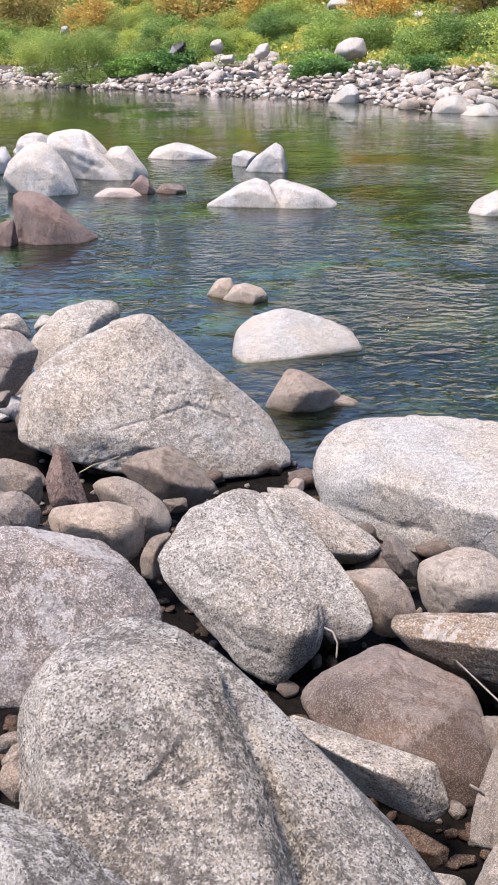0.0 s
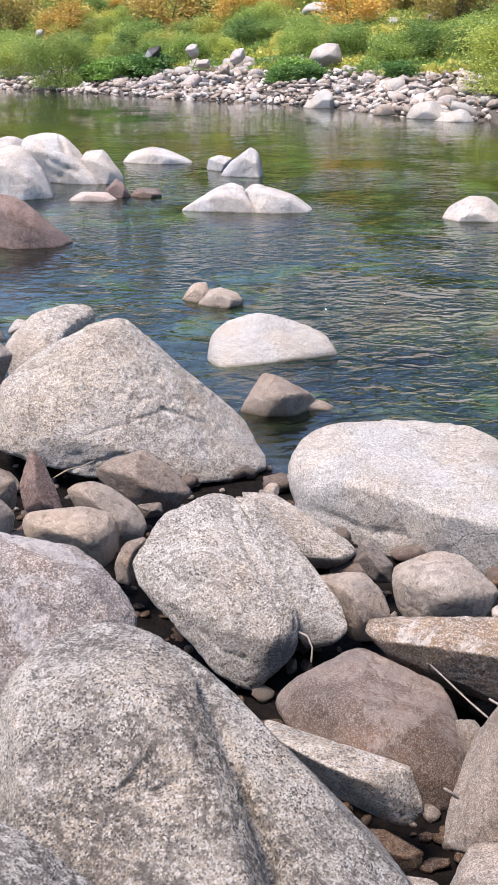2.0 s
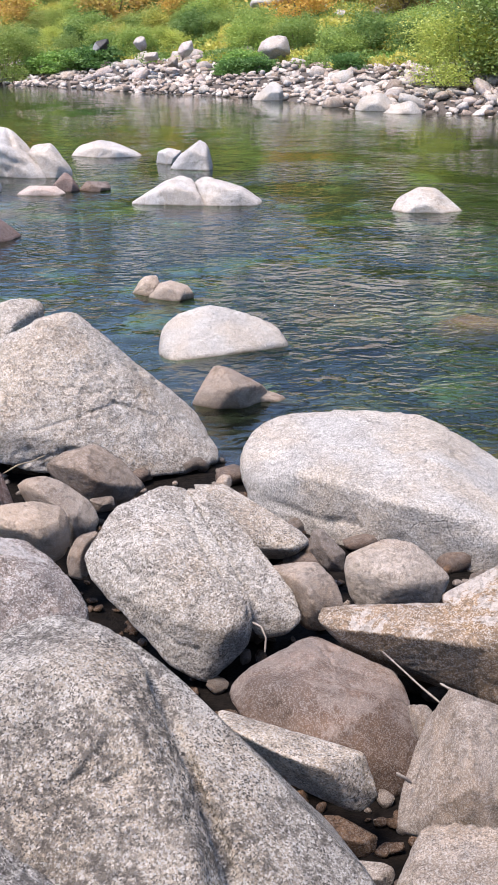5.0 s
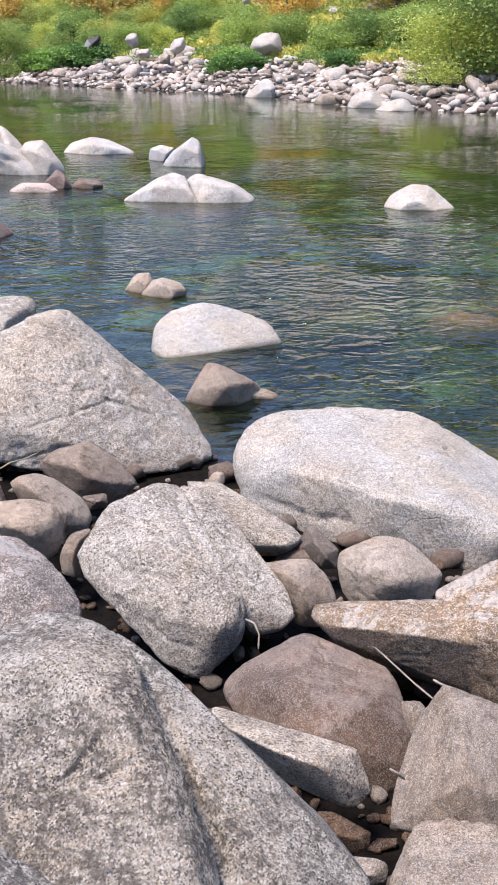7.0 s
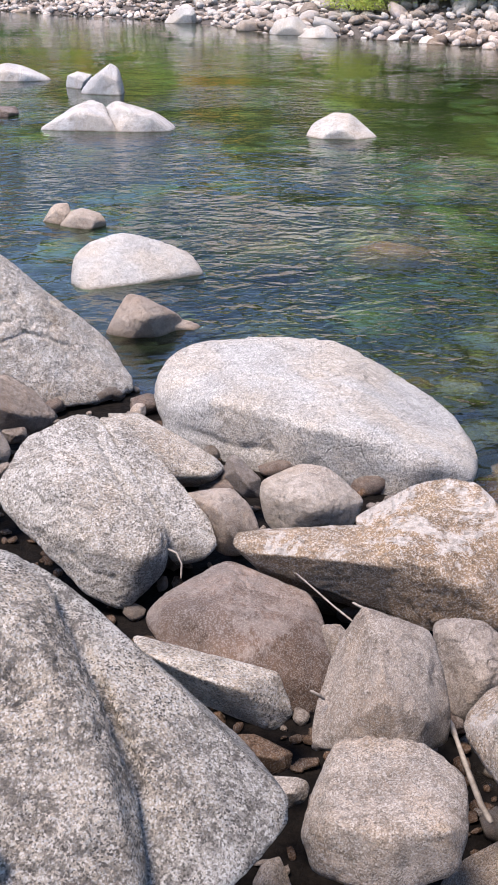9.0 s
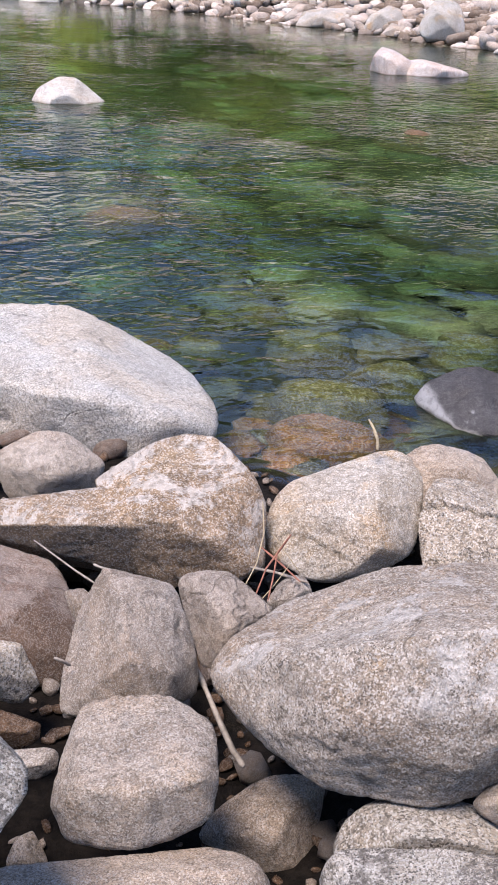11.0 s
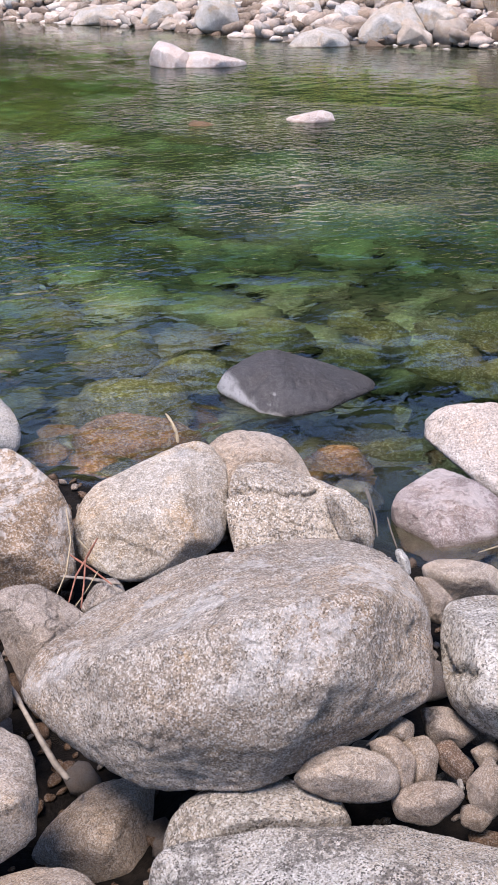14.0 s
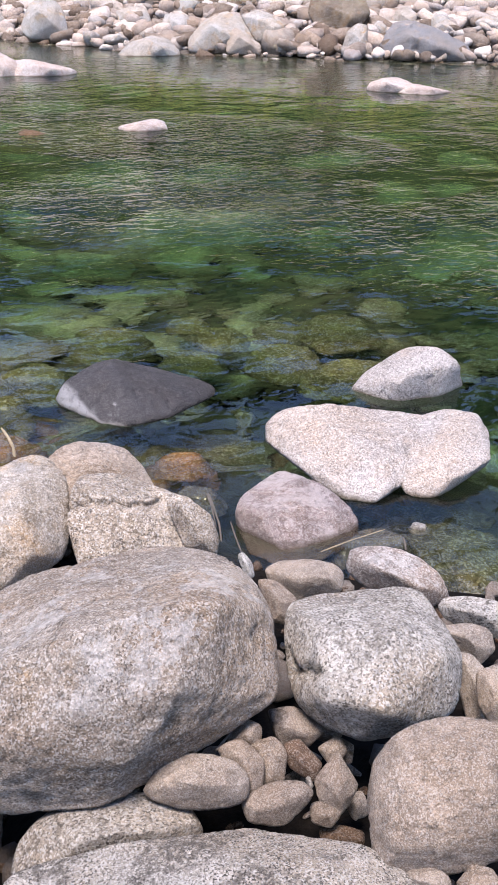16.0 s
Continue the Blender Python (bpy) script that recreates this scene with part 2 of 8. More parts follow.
STONES["cobble_grey"] = stone("grey_cobbles", (0.58, 0.55, 0.53), (0.46, 0.43, 0.41), (0.4, 0.33, 0.25), 50, 0.4, 0.3, 0.4, varied=1.0)
STONES["cobble_buff"] = stone("buff_cobbles", (0.54, 0.47, 0.43), (0.43, 0.365, 0.33), (0.42, 0.29, 0.18), 50, 0.4, 0.3, 0.5, varied=1.0)
STONES["cobble_brown"] = stone("brown_cobbles", (0.3, 0.24, 0.195), (0.19, 0.147, 0.118), (0.24, 0.16, 0.11), 50, 0.4, 0.2, 0.5, varied=1.0)


def leaf_material(name, colours, through_light=0.42):
    m, n, l, p = nodes_of(name)
    isl = n.new("ShaderNodeNewGeometry").outputs["Random Per Island"]
    r = n.new("ShaderNodeValToRGB")
    r.color_ramp.elements[0].color, r.color_ramp.elements[1].color = (*colours[0], 1), (*colours[-1], 1)
    for k, c in enumerate(colours[1:-1]):
        r.color_ramp.elements.new((k + 1) / (len(colours) - 1)).color = (*c, 1)
    l.new(isl, r.inputs[0])
    bush = n.new("ShaderNodeObjectInfo").outputs["Random"]
    tone = mix(n, l, 1.0, r.outputs[0], mix(n, l, bush, (0.55, 0.66, 0.62), (1.6, 1.42, 1.15)), "MULTIPLY")
    l.new(tone, p.inputs["Base Color"])
    p.inputs["Roughness"].default_value = 0.6
    t = n.new("ShaderNodeBsdfTranslucent")
    l.new(tone, t.inputs["Color"])
    s = n.new("ShaderNodeMixShader")
    s.inputs[0].default_value = through_light
    l.new(p.outputs[0], s.inputs[1])
    l.new(t.outputs[0], s.inputs[2])
    l.new(s.outputs[0], n["Material Output"].inputs[0])
    return m


LEAF_WILLOW = leaf_material("willow_leaves", [(0.211, 0.297, 0.067), (0.301, 0.394, 0.099), (0.384, 0.437, 0.135), (0.243, 0.327, 0.082)])
LEAF_DARK = leaf_material("alder_leaves", [(0.122, 0.219, 0.058), (0.182, 0.289, 0.074), (0.250, 0.341, 0.100), (0.144, 0.244, 0.067)])
LEAF_BRIGHT = leaf_material("butterbur_leaves", [(0.114, 0.237, 0.056), (0.157, 0.297, 0.082), (0.100, 0.200, 0.051)])
LEAF_RUSSET = leaf_material("turning_leaves", [(0.413, 0.288, 0.084), (0.495, 0.375, 0.106), (0.343, 0.213, 0.084), (0.413, 0.338, 0.095)])
LEAF_GOLD = leaf_material("autumn_grass", [(0.392, 0.405, 0.102), (0.440, 0.427, 0.126), (0.318, 0.372, 0.085), (0.404, 0.338, 0.114)])


def plain(name, colour, rough=0.8, scale=30.0, other=None):
    m, n, l, p = nodes_of(name)
    co = n.new("ShaderNodeTexCoord").outputs["Object"]
    a = noise_node(n, l, co, scale, 5.0, 0.65)
    l.new(mix(n, l, ramp(n, l, a, 0.3, 0.7), colour, other or tuple(c * 0.55 for c in colour)), p.inputs["Base Color"])
    p.inputs["Roughness"].default_value = rough
    b = n.new("ShaderNodeBump")
    b.inputs["Strength"].default_value, b.inputs["Distance"].default_value = 0.5, 0.01
    l.new(a, b.inputs["Height"])
    l.new(b.outputs[0], p.inputs["Normal"])
    return m


BARK = plain("bark", (0.16, 0.12, 0.08), 0.9)
DRIFTWOOD = plain("driftwood", (0.26, 0.225, 0.19), 0.8, 60.0, (0.15, 0.125, 0.1))
DRY_STALK = plain("dry_stalk", (0.34, 0.27, 0.17), 0.8, 60.0)
RED_TWIG = plain("red_twig", (0.28, 0.11, 0.07), 0.7, 60.0)
DARK_STALK = plain("dark_stalk", (0.09, 0.075, 0.06), 0.7, 60.0)


def ground_material():
    """Wet silt in the near pile, near-black with the gaps' shade in its colour, dry gravel on the far shore, darkened
    for shade between cobbles, algae-green bed below it, turf up the far slope, dark wood above.
    """
    m, n, l, p = nodes_of("river_ground")
    geo = n.new("ShaderNodeNewGeometry").outputs["Position"]
    z = n.new("ShaderNodeSeparateXYZ")
    l.new(geo, z.inputs[0])
    big, mid, fine = noise_node(n, l, geo, 0.5, 6.0, 0.6), noise_node(n, l, geo, 3.5, 6.0, 0.7), noise_node(n, l, geo, 22.0, 5.0, 0.7)
    bed = mix(n, l, ramp(n, l, mid, 0.35, 0.65), (0.008, 0.009, 0.005), (0.03, 0.029, 0.016))
    bed = mix(n, l, ramp(n, l, big, 0.45, 0.65), bed, (0.014, 0.018, 0.01))
    # near-black: the deep shade of the pile's gaps is put into the silt colour
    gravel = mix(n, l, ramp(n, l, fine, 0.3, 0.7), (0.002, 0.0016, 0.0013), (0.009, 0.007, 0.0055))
    turf = mix(n, l, ramp(n, l, mid, 0.35, 0.7), (0.13, 0.18, 0.04), (0.21, 0.23, 0.06))
    turf = mix(n, l, ramp(n, l, big, 0.5, 0.7), turf, (0.1, 0.14, 0.035))
    turf = mix(n, l, ramp(n, l, z.outputs[0], 8.0, 12.5), turf, (0.02, 0.03, 0.01))
    # dry gravel, its tones lowered to carry the shade between the far cobbles
    dry = mix(n, l, ramp(n, l, fine, 0.3, 0.7), (0.035, 0.03, 0.026), (0.13, 0.113, 0.1))
    # this gap shade fades out of the colour away from the pile
    aside = n.new("ShaderNodeVectorMath")
    aside.operation = "DISTANCE"
    aside.inputs[1].default_value = (0.9, 3.6, 0.3)
    l.new(geo, aside.inputs[0])
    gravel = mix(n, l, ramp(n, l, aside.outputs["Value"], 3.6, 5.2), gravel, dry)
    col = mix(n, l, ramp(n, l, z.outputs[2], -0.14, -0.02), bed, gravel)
    col = mix(n, l, ramp(n, l, z.outputs[2], 0.9, 1.3), col, turf)
    col = mix(n, l, ramp(n, l, z.outputs[2], 4.5, 7.5), col, mix(n, l, ramp(n, l, mid, 0.35, 0.7), (0.018, 0.03, 0.01), (0.055, 0.075, 0.022)))
    l.new(col, p.inputs["Base Color"])
    p.inputs["Specular IOR Level"].default_value = 0.08
    l.new(ramp(n, l, z.outputs[2], -0.05, 0.05, 0.4, 0.92), p.inputs["Roughness"])
    b = n.new("ShaderNodeBump")
    b.inputs["Strength"].default_value, b.inputs["Distance"].default_value = 0.8, 0.05
    l.new(mid, b.inputs["Height"])
    b2 = n.new("ShaderNodeBump")
    b2.inputs["Strength"].default_value, b2.inputs["Distance"].default_value = 0.8, 0.015
    l.new(fine, b2.inputs["Height"])
    l.new(b.outputs[0], b2.inputs["Normal"])
    l.new(b2.outputs[0], p.inputs["Normal"])
    return m


def water_material():
    """Clear greenish river water: refraction below, mirror of bank and sky above, broken by wavelets that run in patches."""
    m, n, l, p = nodes_of("river_water")
    depth = n.new("ShaderNodeAttribute")
    depth.attribute_name = "depth"
    clear = n.new("ShaderNodeCombineColor")
    for k, loss in enumerate((2.8, 1.4, 2.1)):
        fade = n.new("ShaderNodeMath")
        fade.operation = "EXPONENT"
        l.new(times(n, l, depth.outputs["Fac"], -loss), fade.inputs[0])
        l.new(fade.outputs[0], clear.inputs[k])
    l.new(clear.outputs[0], p.inputs["Base Color"])
    p.inputs["Transmission Weight"].default_value = 1.0
    p.inputs["IOR"].default_value = 1.333
    p.inputs["Roughness"].default_value = 0.0
    geo = n.new("ShaderNodeNewGeometry").outputs["Position"]

    def stretched(sx, sy, turn):
        mp = n.new("ShaderNodeMapping")
        mp.inputs["Scale"].default_value = (sx, sy, 1)
        mp.inputs["Rotation"].default_value = (0, 0, radians(turn))
        l.new(geo, mp.inputs["Vector"])
        return mp.outputs[0]

    patches = ramp(n, l, noise_node(n, l, stretched(0.3, 0.2, 20), 1.0, 3.0, 0.5, 0.6), 0.4, 0.6, 0.35, 1.5)
    away = n.new("ShaderNodeVectorMath")
    away.operation = "LENGTH"
    l.new(geo, away.inputs[0])
    calm = ramp(n, l, away.outputs["Value"], 8.5, 17.0, 1.0, 0.3)
    calm = times(n, l, calm, ramp(n, l, away.outputs["Value"], 17.0, 30.0, 1.0, 0.6))
    calm = times(n, l, calm, ramp(n, l, away.outputs["Value"], 5.0, 9.0, 0.95, 1.0))
    riffle = n.new("ShaderNodeMapping")
    riffle.vector_type = "TEXTURE"
    riffle.inputs["Location"].default_value, riffle.inputs["Scale"].default_value = (0.9, 11.6, 0.0), (4.4, 4.2, 1.0)
    l.new(geo, riffle.inputs["Vector"])
    off = n.new("ShaderNodeVectorMath")
    off.operation = "LENGTH"
    l.new(riffle.outputs[0], off.inputs[0])
    torn = n.new("ShaderNodeMath")
    torn.operation = "MULTIPLY_ADD"
    l.new(noise_node(n, l, stretched(0.55, 0.8, 15), 1.0, 3.0, 0.55, 0.8), torn.inputs[0])
    torn.inputs[1].default_value = 1.5
    l.new(off.outputs["Value"], torn.inputs[2])
    small = times(n, l, times(n, l, patches, calm), ramp(n, l, torn.outputs[0], 0.8, 2.0, 1.2, 1.0))
    small = times(n, l, small, ramp(n, l, away.outputs["Value"], 5.5, 9.0, 0.35, 1.0))
    patches = times(n, l, times(n, l, patches, calm), ramp(n, l, torn.outputs[0], 0.8, 2.0, 1.5, 0.5))
    swell = noise_node(n, l, stretched(1.1, 1.3, 12), 1.0, 2.0, 0.5, 0.5)
    chop = noise_node(n, l, stretched(3.8, 4.6, 8), 1.0, 1.5, 0.45, 0.9)
    ripple = noise_node(n, l, stretched(8.5, 12.0, -6), 1.0, 1.5, 0.5, 0.8)
    fine = noise_node(n, l, stretched(20.0, 28.0, 4), 1.0, 2.0, 0.5, 0.4)
    prev = None
    for height, strength, distance in ((times(n, l, swell, calm), 1.0, 0.05), (times(n, l, chop, patches), 1.0, 0.056), (times(n, l, ripple, small), 1.0, 0.017), (times(n, l, fine, patches), 1.0, 0.0015)):
        b = n.new("ShaderNodeBump")
        b.inputs["Strength"].default_value, b.inputs["Distance"].default_value = strength, distance
        l.new(height, b.inputs["Height"])
        if prev:
            l.new(prev, b.inputs["Normal"])
        prev = b.outputs[0]
    l.new(prev, p.inputs["Normal"])
    return m


# ---- shape helpers ----


def hash3(i, j, k, seed):
    h = (i * 374761393 + j * 668265263 + k * 2147483647 + seed * 1274126177) & 0xFFFFFFFF
    h = ((h ^ (h >> 13)) * 1274126177) & 0xFFFFFFFF
    return ((h ^ (h >> 16)) & 0xFFFF) / 32767.5 - 1.0


def lumps(v, scale, seed, octaves=4, fall=0.5):
    """Smooth random lumps in -1..1 at the points v."""
    out, amp, total = np.zeros(len(v)), 1.0, 0.0
    for o in range(octaves):
        q = v * scale * 2 ** o + seed * 7.31 + o * 19.7
        c = np.floor(q).astype(np.int64)
        w = q - c
        w = w * w * (3 - 2 * w)
        s = np.zeros(len(v))
        for a in (0, 1):
            for b in (0, 1):
                for d in (0, 1):
                    s += (np.abs(1 - a - w[:, 0]) * np.abs(1 - b - w[:, 1]) * np.abs(1 - d - w[:, 2])) * hash3(c[:, 0] + a, c[:, 1] + b, c[:, 2] + d, seed + o)
        out += amp * s
        total += amp
        amp *= fall
    return out / total


BALLS = {}


def ball(level):
    if level not in BALLS:
        bm = bmesh.new()
        bmesh.ops.create_icosphere(bm, subdivisions=level, radius=1.0)
        bm.verts.index_update()
        v = np.array([x.co[:] for x in bm.verts])
        f = np.array([[x.index for x in t.verts] for t in bm.faces])
        bm.free()
        BALLS[level] = (v / np.linalg.norm(v, axis=1)[:, None], f)
    return BALLS[level]


def mesh_from(name, v, f, material, smooth=True):
    me = bpy.data.meshes.new(name)
    v, f = np.asarray(v, np.float32), np.asarray(f, np.int32)
    me.vertices.add(len(v))
    me.vertices.foreach_set("co", v.ravel())
    k = f.shape[1]
    me.loops.add(len(f) * k)
    me.loops.foreach_set("vertex_index", f.ravel())
    me.polygons.add(len(f))
    me.polygons.foreach_set("loop_start", np.arange(0, len(f) * k, k, dtype=np.int32))
    me.update(calc_edges=True)
    me.polygons.foreach_set("use_smooth", np.full(len(f), smooth))
    me.materials.append(material)
    return me


def way(compass, tilt):
    a, b = radians(compass), radians(tilt)
    return (math.sin(a) * math.cos(b), math.cos(a) * math.cos(b), math.sin(b))


def boulder_shape(facets, sharp, level, seed, lump=0.03, grooves=(), breaks=0):
    """A boulder: a rounded block with flat facets, each given by compass, tilt and distance from the middle; then lumps, chips and cracks along lines."""
    d, f = ball(level)
    n = np.array([way(a, b) for a, b, _ in facets])
    far = np.array([x[2] for x in facets])
    reach = (np.maximum(d @ n.T / far, 1e-6) ** sharp).sum(1) ** (-1 / sharp)
    size = float(np.mean(reach))
    v = d * reach[:, None]
    # broken corners: small flats knocked off at random (a negative count: slight ones)
    r = np.random.RandomState(seed)
    for k in range(abs(breaks)):
        m = r.normal(size=3)
        m /= np.linalg.norm(m)
        cut = (v @ m).max() * (r.uniform(0.88, 0.985) if breaks > 0 else r.uniform(0.955, 0.995))
        far_out = np.maximum(d @ m / cut, 1e-6)
        reach = (reach ** -50.0 + far_out ** 50.0) ** (-1 / 50.0)
        v = d * reach[:, None]
    reach = reach + size * lump * lumps(v, 1.6 / size, seed, 5, 0.55)
    chips = lumps(v, 5.0 / size, seed + 5, 4, 0.6)
    reach -= size * lump * 1.8 * np.maximum(chips - 0.1, 0)
    reach += size * lump * 0.45 * lumps(v, 14.0 / size, seed + 9, 4, 0.75)
    for line, width, depth in grooves:
        q = v + width * 1.2 * np.stack([lumps(v, 8.0 / size, seed + k, 3) for k in (21, 22, 23)], -1)
        off = np.full(len(v), 1e9)
        for a, b in zip(np.array(line[:-1]), np.array(line[1:])):
            t = np.clip((q - a) @ (b - a) / ((b - a) @ (b - a)), 0, 1)
            off = np.minimum(off, np.linalg.norm(q - a - t[:, None] * (b - a), axis=1))
        reach -= depth * np.exp(-(off / width) ** 2)
    return d * reach[:, None], f


BASES = []
DROWNED = []
SEED = 11


def lobe(at, sharp, facets, breaks, level, grooves=()):
    return at, sharp, facets, breaks, level, grooves


def boulder(name, stone_key, lobes, label, group="", near=True):
    """One boulder of one or two lobes grown together. Its middle is that of the first lobe."""
    global SEED
    vs, fs, count, middle = [], [], 0, lobes[0][0]
    for at, sharp, facets, breaks, level, grooves in lobes:
        v, f = boulder_shape(facets, sharp, level, SEED, 0.036, grooves, breaks)
        SEED += 3
        vs.append(v + np.array(at) - np.array(middle))
        fs.append(f + count)
        count += len(v)
    v = np.concatenate(vs)
    ob = new(name, mesh_from(name, v, np.concatenate(fs), STONES[stone_key]))
    ob.location = middle
    BASES.append((middle[0], middle[1], middle[2] + float(v[:, 2].min()), float(np.ptp(v[:, 0]) + np.ptp(v[:, 1])) / 4, near))
    if middle[2] + float(v[:, 2].max()) < 0:
        DROWNED.append((middle[0], middle[1], -middle[2] - float(v[:, 2].max()), float(np.ptp(v[:, 0]) + np.ptp(v[:, 1])) / 4))
    return tagged(ob, label, "rock", group)


# ---- the boulders: near pile, then those in the river, then the largest on the far shore ----
boulder("boulder", "gran2", [lobe((-0.19, 1.76, 1.02), 85, [(153, -81, 0.266), (272, -14, 0.255), (354, -21, 0.204), (181, 57, 0.145), (246, 21, 0.242), (79, -12, 0.237), (209, 28, 0.265), (72, 6, 0.195), (162, 39, 0.252), (333, -17, 0.243), (174, -66, 0.351), (312, -15, 0.268), (60, 5, 0.217), (257, 81, 0.228), (90, 75, 0.210), (92, 38, 0.197), (105, 23, 0.270), (11, -17, 0.232), (88, 61, 0.211), (265, 50, 0.286), (110, 54, 0.190)], -16, 7, [(((0.115, -0.194, 0.048), (0.186, -0.116, 0.076)), 0.003, 0.006), (((-0.222, 0.13, 0.196), (-0.17, 0.131, 0.207)), 0.0139, 0.02), (((0.073, -0.108, 0.103), (0.114, -0.091, 0.114)), 0.0119, 0.015), (((-0.099, -0.023, 0.155), (-0.035, -0.015, 0.161)), 0.0119, 0.01), (((0.065, 0.294, 0.201), (0.126, 0.189, 0.166), (0.176, 0.057, 0.093), (0.218, -0.045, 0.038), (0.274, -0.199, -0.048)), 0.0119, 0.03), (((-0.019, -0.115, 0.097), (0.061, -0.055, 0.138), (0.124, -0.118, 0.097)), 0.0099, 0.012)]),
        lobe((0.11, 1.80, 0.94), 85, [(274, -20, 0.168), (154, -77, 0.214), (195, 58, 0.111), (117, 62, 0.067), (5, -18, 0.174), (117, -66, 0.225), (67, 38, 0.090), (178, 52, 0.133), (144, 53, 0.120), (49, 29, 0.126), (100, -55, 0.245), (87, -37, 0.267), (150, 66, 0.087)], -16, 6, [(((-0.239, 0.285, 0.262), (-0.178, 0.202, 0.21), (-0.125, 0.057, 0.142), (-0.083, -0.05, 0.087), (-0.025, -0.209, -0.0)), 0.0121, 0.03)])],
        "coarse speckled grey granite boulder in the shore pile", group="rocks of the shore pile")
boulder("boulder", "purple", [lobe((-0.55, 3.06, 0.75), 100, [(163, 79, 0.225), (310, 33, 0.285), (202, 36, 0.289), (273, -8, 0.271), (58, 72, 0.178), (346, 46, 0.226), (22, 58, 0.188), (13, 46, 0.186), (81, 65, 0.175), (47, 27, 0.175), (87, 52, 0.190), (55, 18, 0.179), (99, 48, 0.207), (61, 8, 0.194), (125, 27, 0.272), (75, -19, 0.232), (110, 45, 0.221), (144, 22, 0.276), (88, -42, 0.253), (156, 25, 0.257), (164, -74, 0.256), (180, 19, 0.321), (195, -73, 0.264), (163, 50, 0.214), (160, 43, 0.220), (318, -24, 0.261), (316, -35, 0.228), (327, -42, 0.211), (350, -53, 0.184), (15, -46, 0.209), (6, -50, 0.196), (319, -84, 0.244)], -16, 6)],
        "mauve-grey granite boulder in the shore pile", group="rocks of the shore pile")
boulder("boulder", "gran2", [lobe((-0.31, 1.44, 1.08), 40.8, [(80, 74, 0.084), (9, 8, 0.084), (87, 60, 0.052), (20, 2, 0.052), (92, 52, 0.065), (28, -2, 0.065), (100, 40, 0.091), (38, -10, 0.091), (168, -8, 0.101), (166, -75, 0.101), (227, 29, 0.129), (287, -19, 0.129), (168, 42, 0.147), (348, -42, 0.184)], 24, 6)],
        "coarse speckled grey granite boulder in the shore pile", group="rocks of the shore pile")
boulder("boulder", "gran", [lobe((-0.00, 3.96, 0.28), 110, [(175, 72, 0.239), (323, 27, 0.385), (215, 54, 0.264), (300, 10, 0.349), (135, 64, 0.205), (358, 34, 0.427), (70, 10, 0.193), (149, 40, 0.299), (77, -3, 0.219), (161, 55, 0.222), (158, -3, 0.393), (82, -16, 0.248), (102, -52, 0.295), (195, 2, 0.319), (240, -60, 0.249), (186, 5, 0.330), (215, 6, 0.268), (256, -42, 0.206), (210, 33, 0.251), (274, -25, 0.276), (176, 49, 0.235), (334, -33, 0.272), (60, -16, 0.221), (26, -46, 0.211), (346, -50, 0.193), (341, -45, 0.219)], -16, 6, [(((0.022, 0.236, 0.302), (0.072, 0.064, 0.225), (0.150, -0.106, 0.140), (0.251, -0.210, 0.069), (0.284, -0.282, 0.003)), 0.012, 0.02), (((-0.328, 0.045, 0.216), (-0.267, -0.049, 0.186), (-0.210, -0.110, 0.153)), 0.008, 0.01), (((-0.100, -0.261, -0.015), (-0.014, -0.329, -0.075), (0.071, -0.348, -0.090)), 0.01, 0.01)]),
        lobe((0.29, 4.06, 0.29), 100, [(126, 75, 0.203), (17, 37, 0.291), (244, 4, 0.156), (264, -28, 0.084), (116, 58, 0.116), (69, 26, 0.082), (143, 56, 0.117), (143, 46, 0.153), (78, 8, 0.128), (158, 24, 0.241), (100, -44, 0.239), (175, 13, 0.272), (150, -73, 0.236), (194, 47, 0.163), (356, -51, 0.136), (25, -38, 0.155), (9, -48, 0.142)], -16, 6)],
        "grey granite boulder in the shore pile", group="rocks of the shore pile")
boulder("boulder", "gran", [lobe((-0.56, 6.26, 0.25), 110, [(113, 48, 0.448), (321, 39, 0.481), (136, 45, 0.438), (209, 53, 0.582), (71, 45, 0.454), (40, 35, 0.397), (102, 47, 0.451), (50, 25, 0.472), (63, 2, 0.616), (75, -25, 0.726), (151, 34, 0.474), (143, -70, 0.465), (159, 18, 0.557), (167, -70, 0.402), (179, -7, 0.588), (195, -68, 0.356), (195, -4, 0.621), (216, -64, 0.377), (185, 2, 0.589), (207, 20, 0.658), (247, -53, 0.518), (217, 30, 0.688), (282, -11, 0.702), (295, 12, 0.649), (314, 34, 0.509), (191, 42, 0.536), (175, 37, 0.492), (20, 21, 0.483), (344, -10, 0.441), (10, 10, 0.514), (345, -47, 0.403), (343, -35, 0.423), (344, -15, 0.437), (344, -61, 0.381), (336, -72, 0.376), (330, -76, 0.376)], -16, 7, [(((0.224, -0.371, 0.197), (0.334, -0.342, 0.142), (0.478, -0.305, 0.068)), 0.012, 0.018), (((-0.225, -0.560, 0.103), (-0.008, -0.508, 0.147), (0.224, -0.380, 0.190)), 0.01, 0.012), (((-0.369, -0.537, -0.123), (-0.201, -0.576, -0.060), (-0.040, -0.588, -0.007), (0.116, -0.587, -0.027)), 0.012, 0.015)])],
        "grey granite boulder in the shore pile", group="rocks of the shore pile")
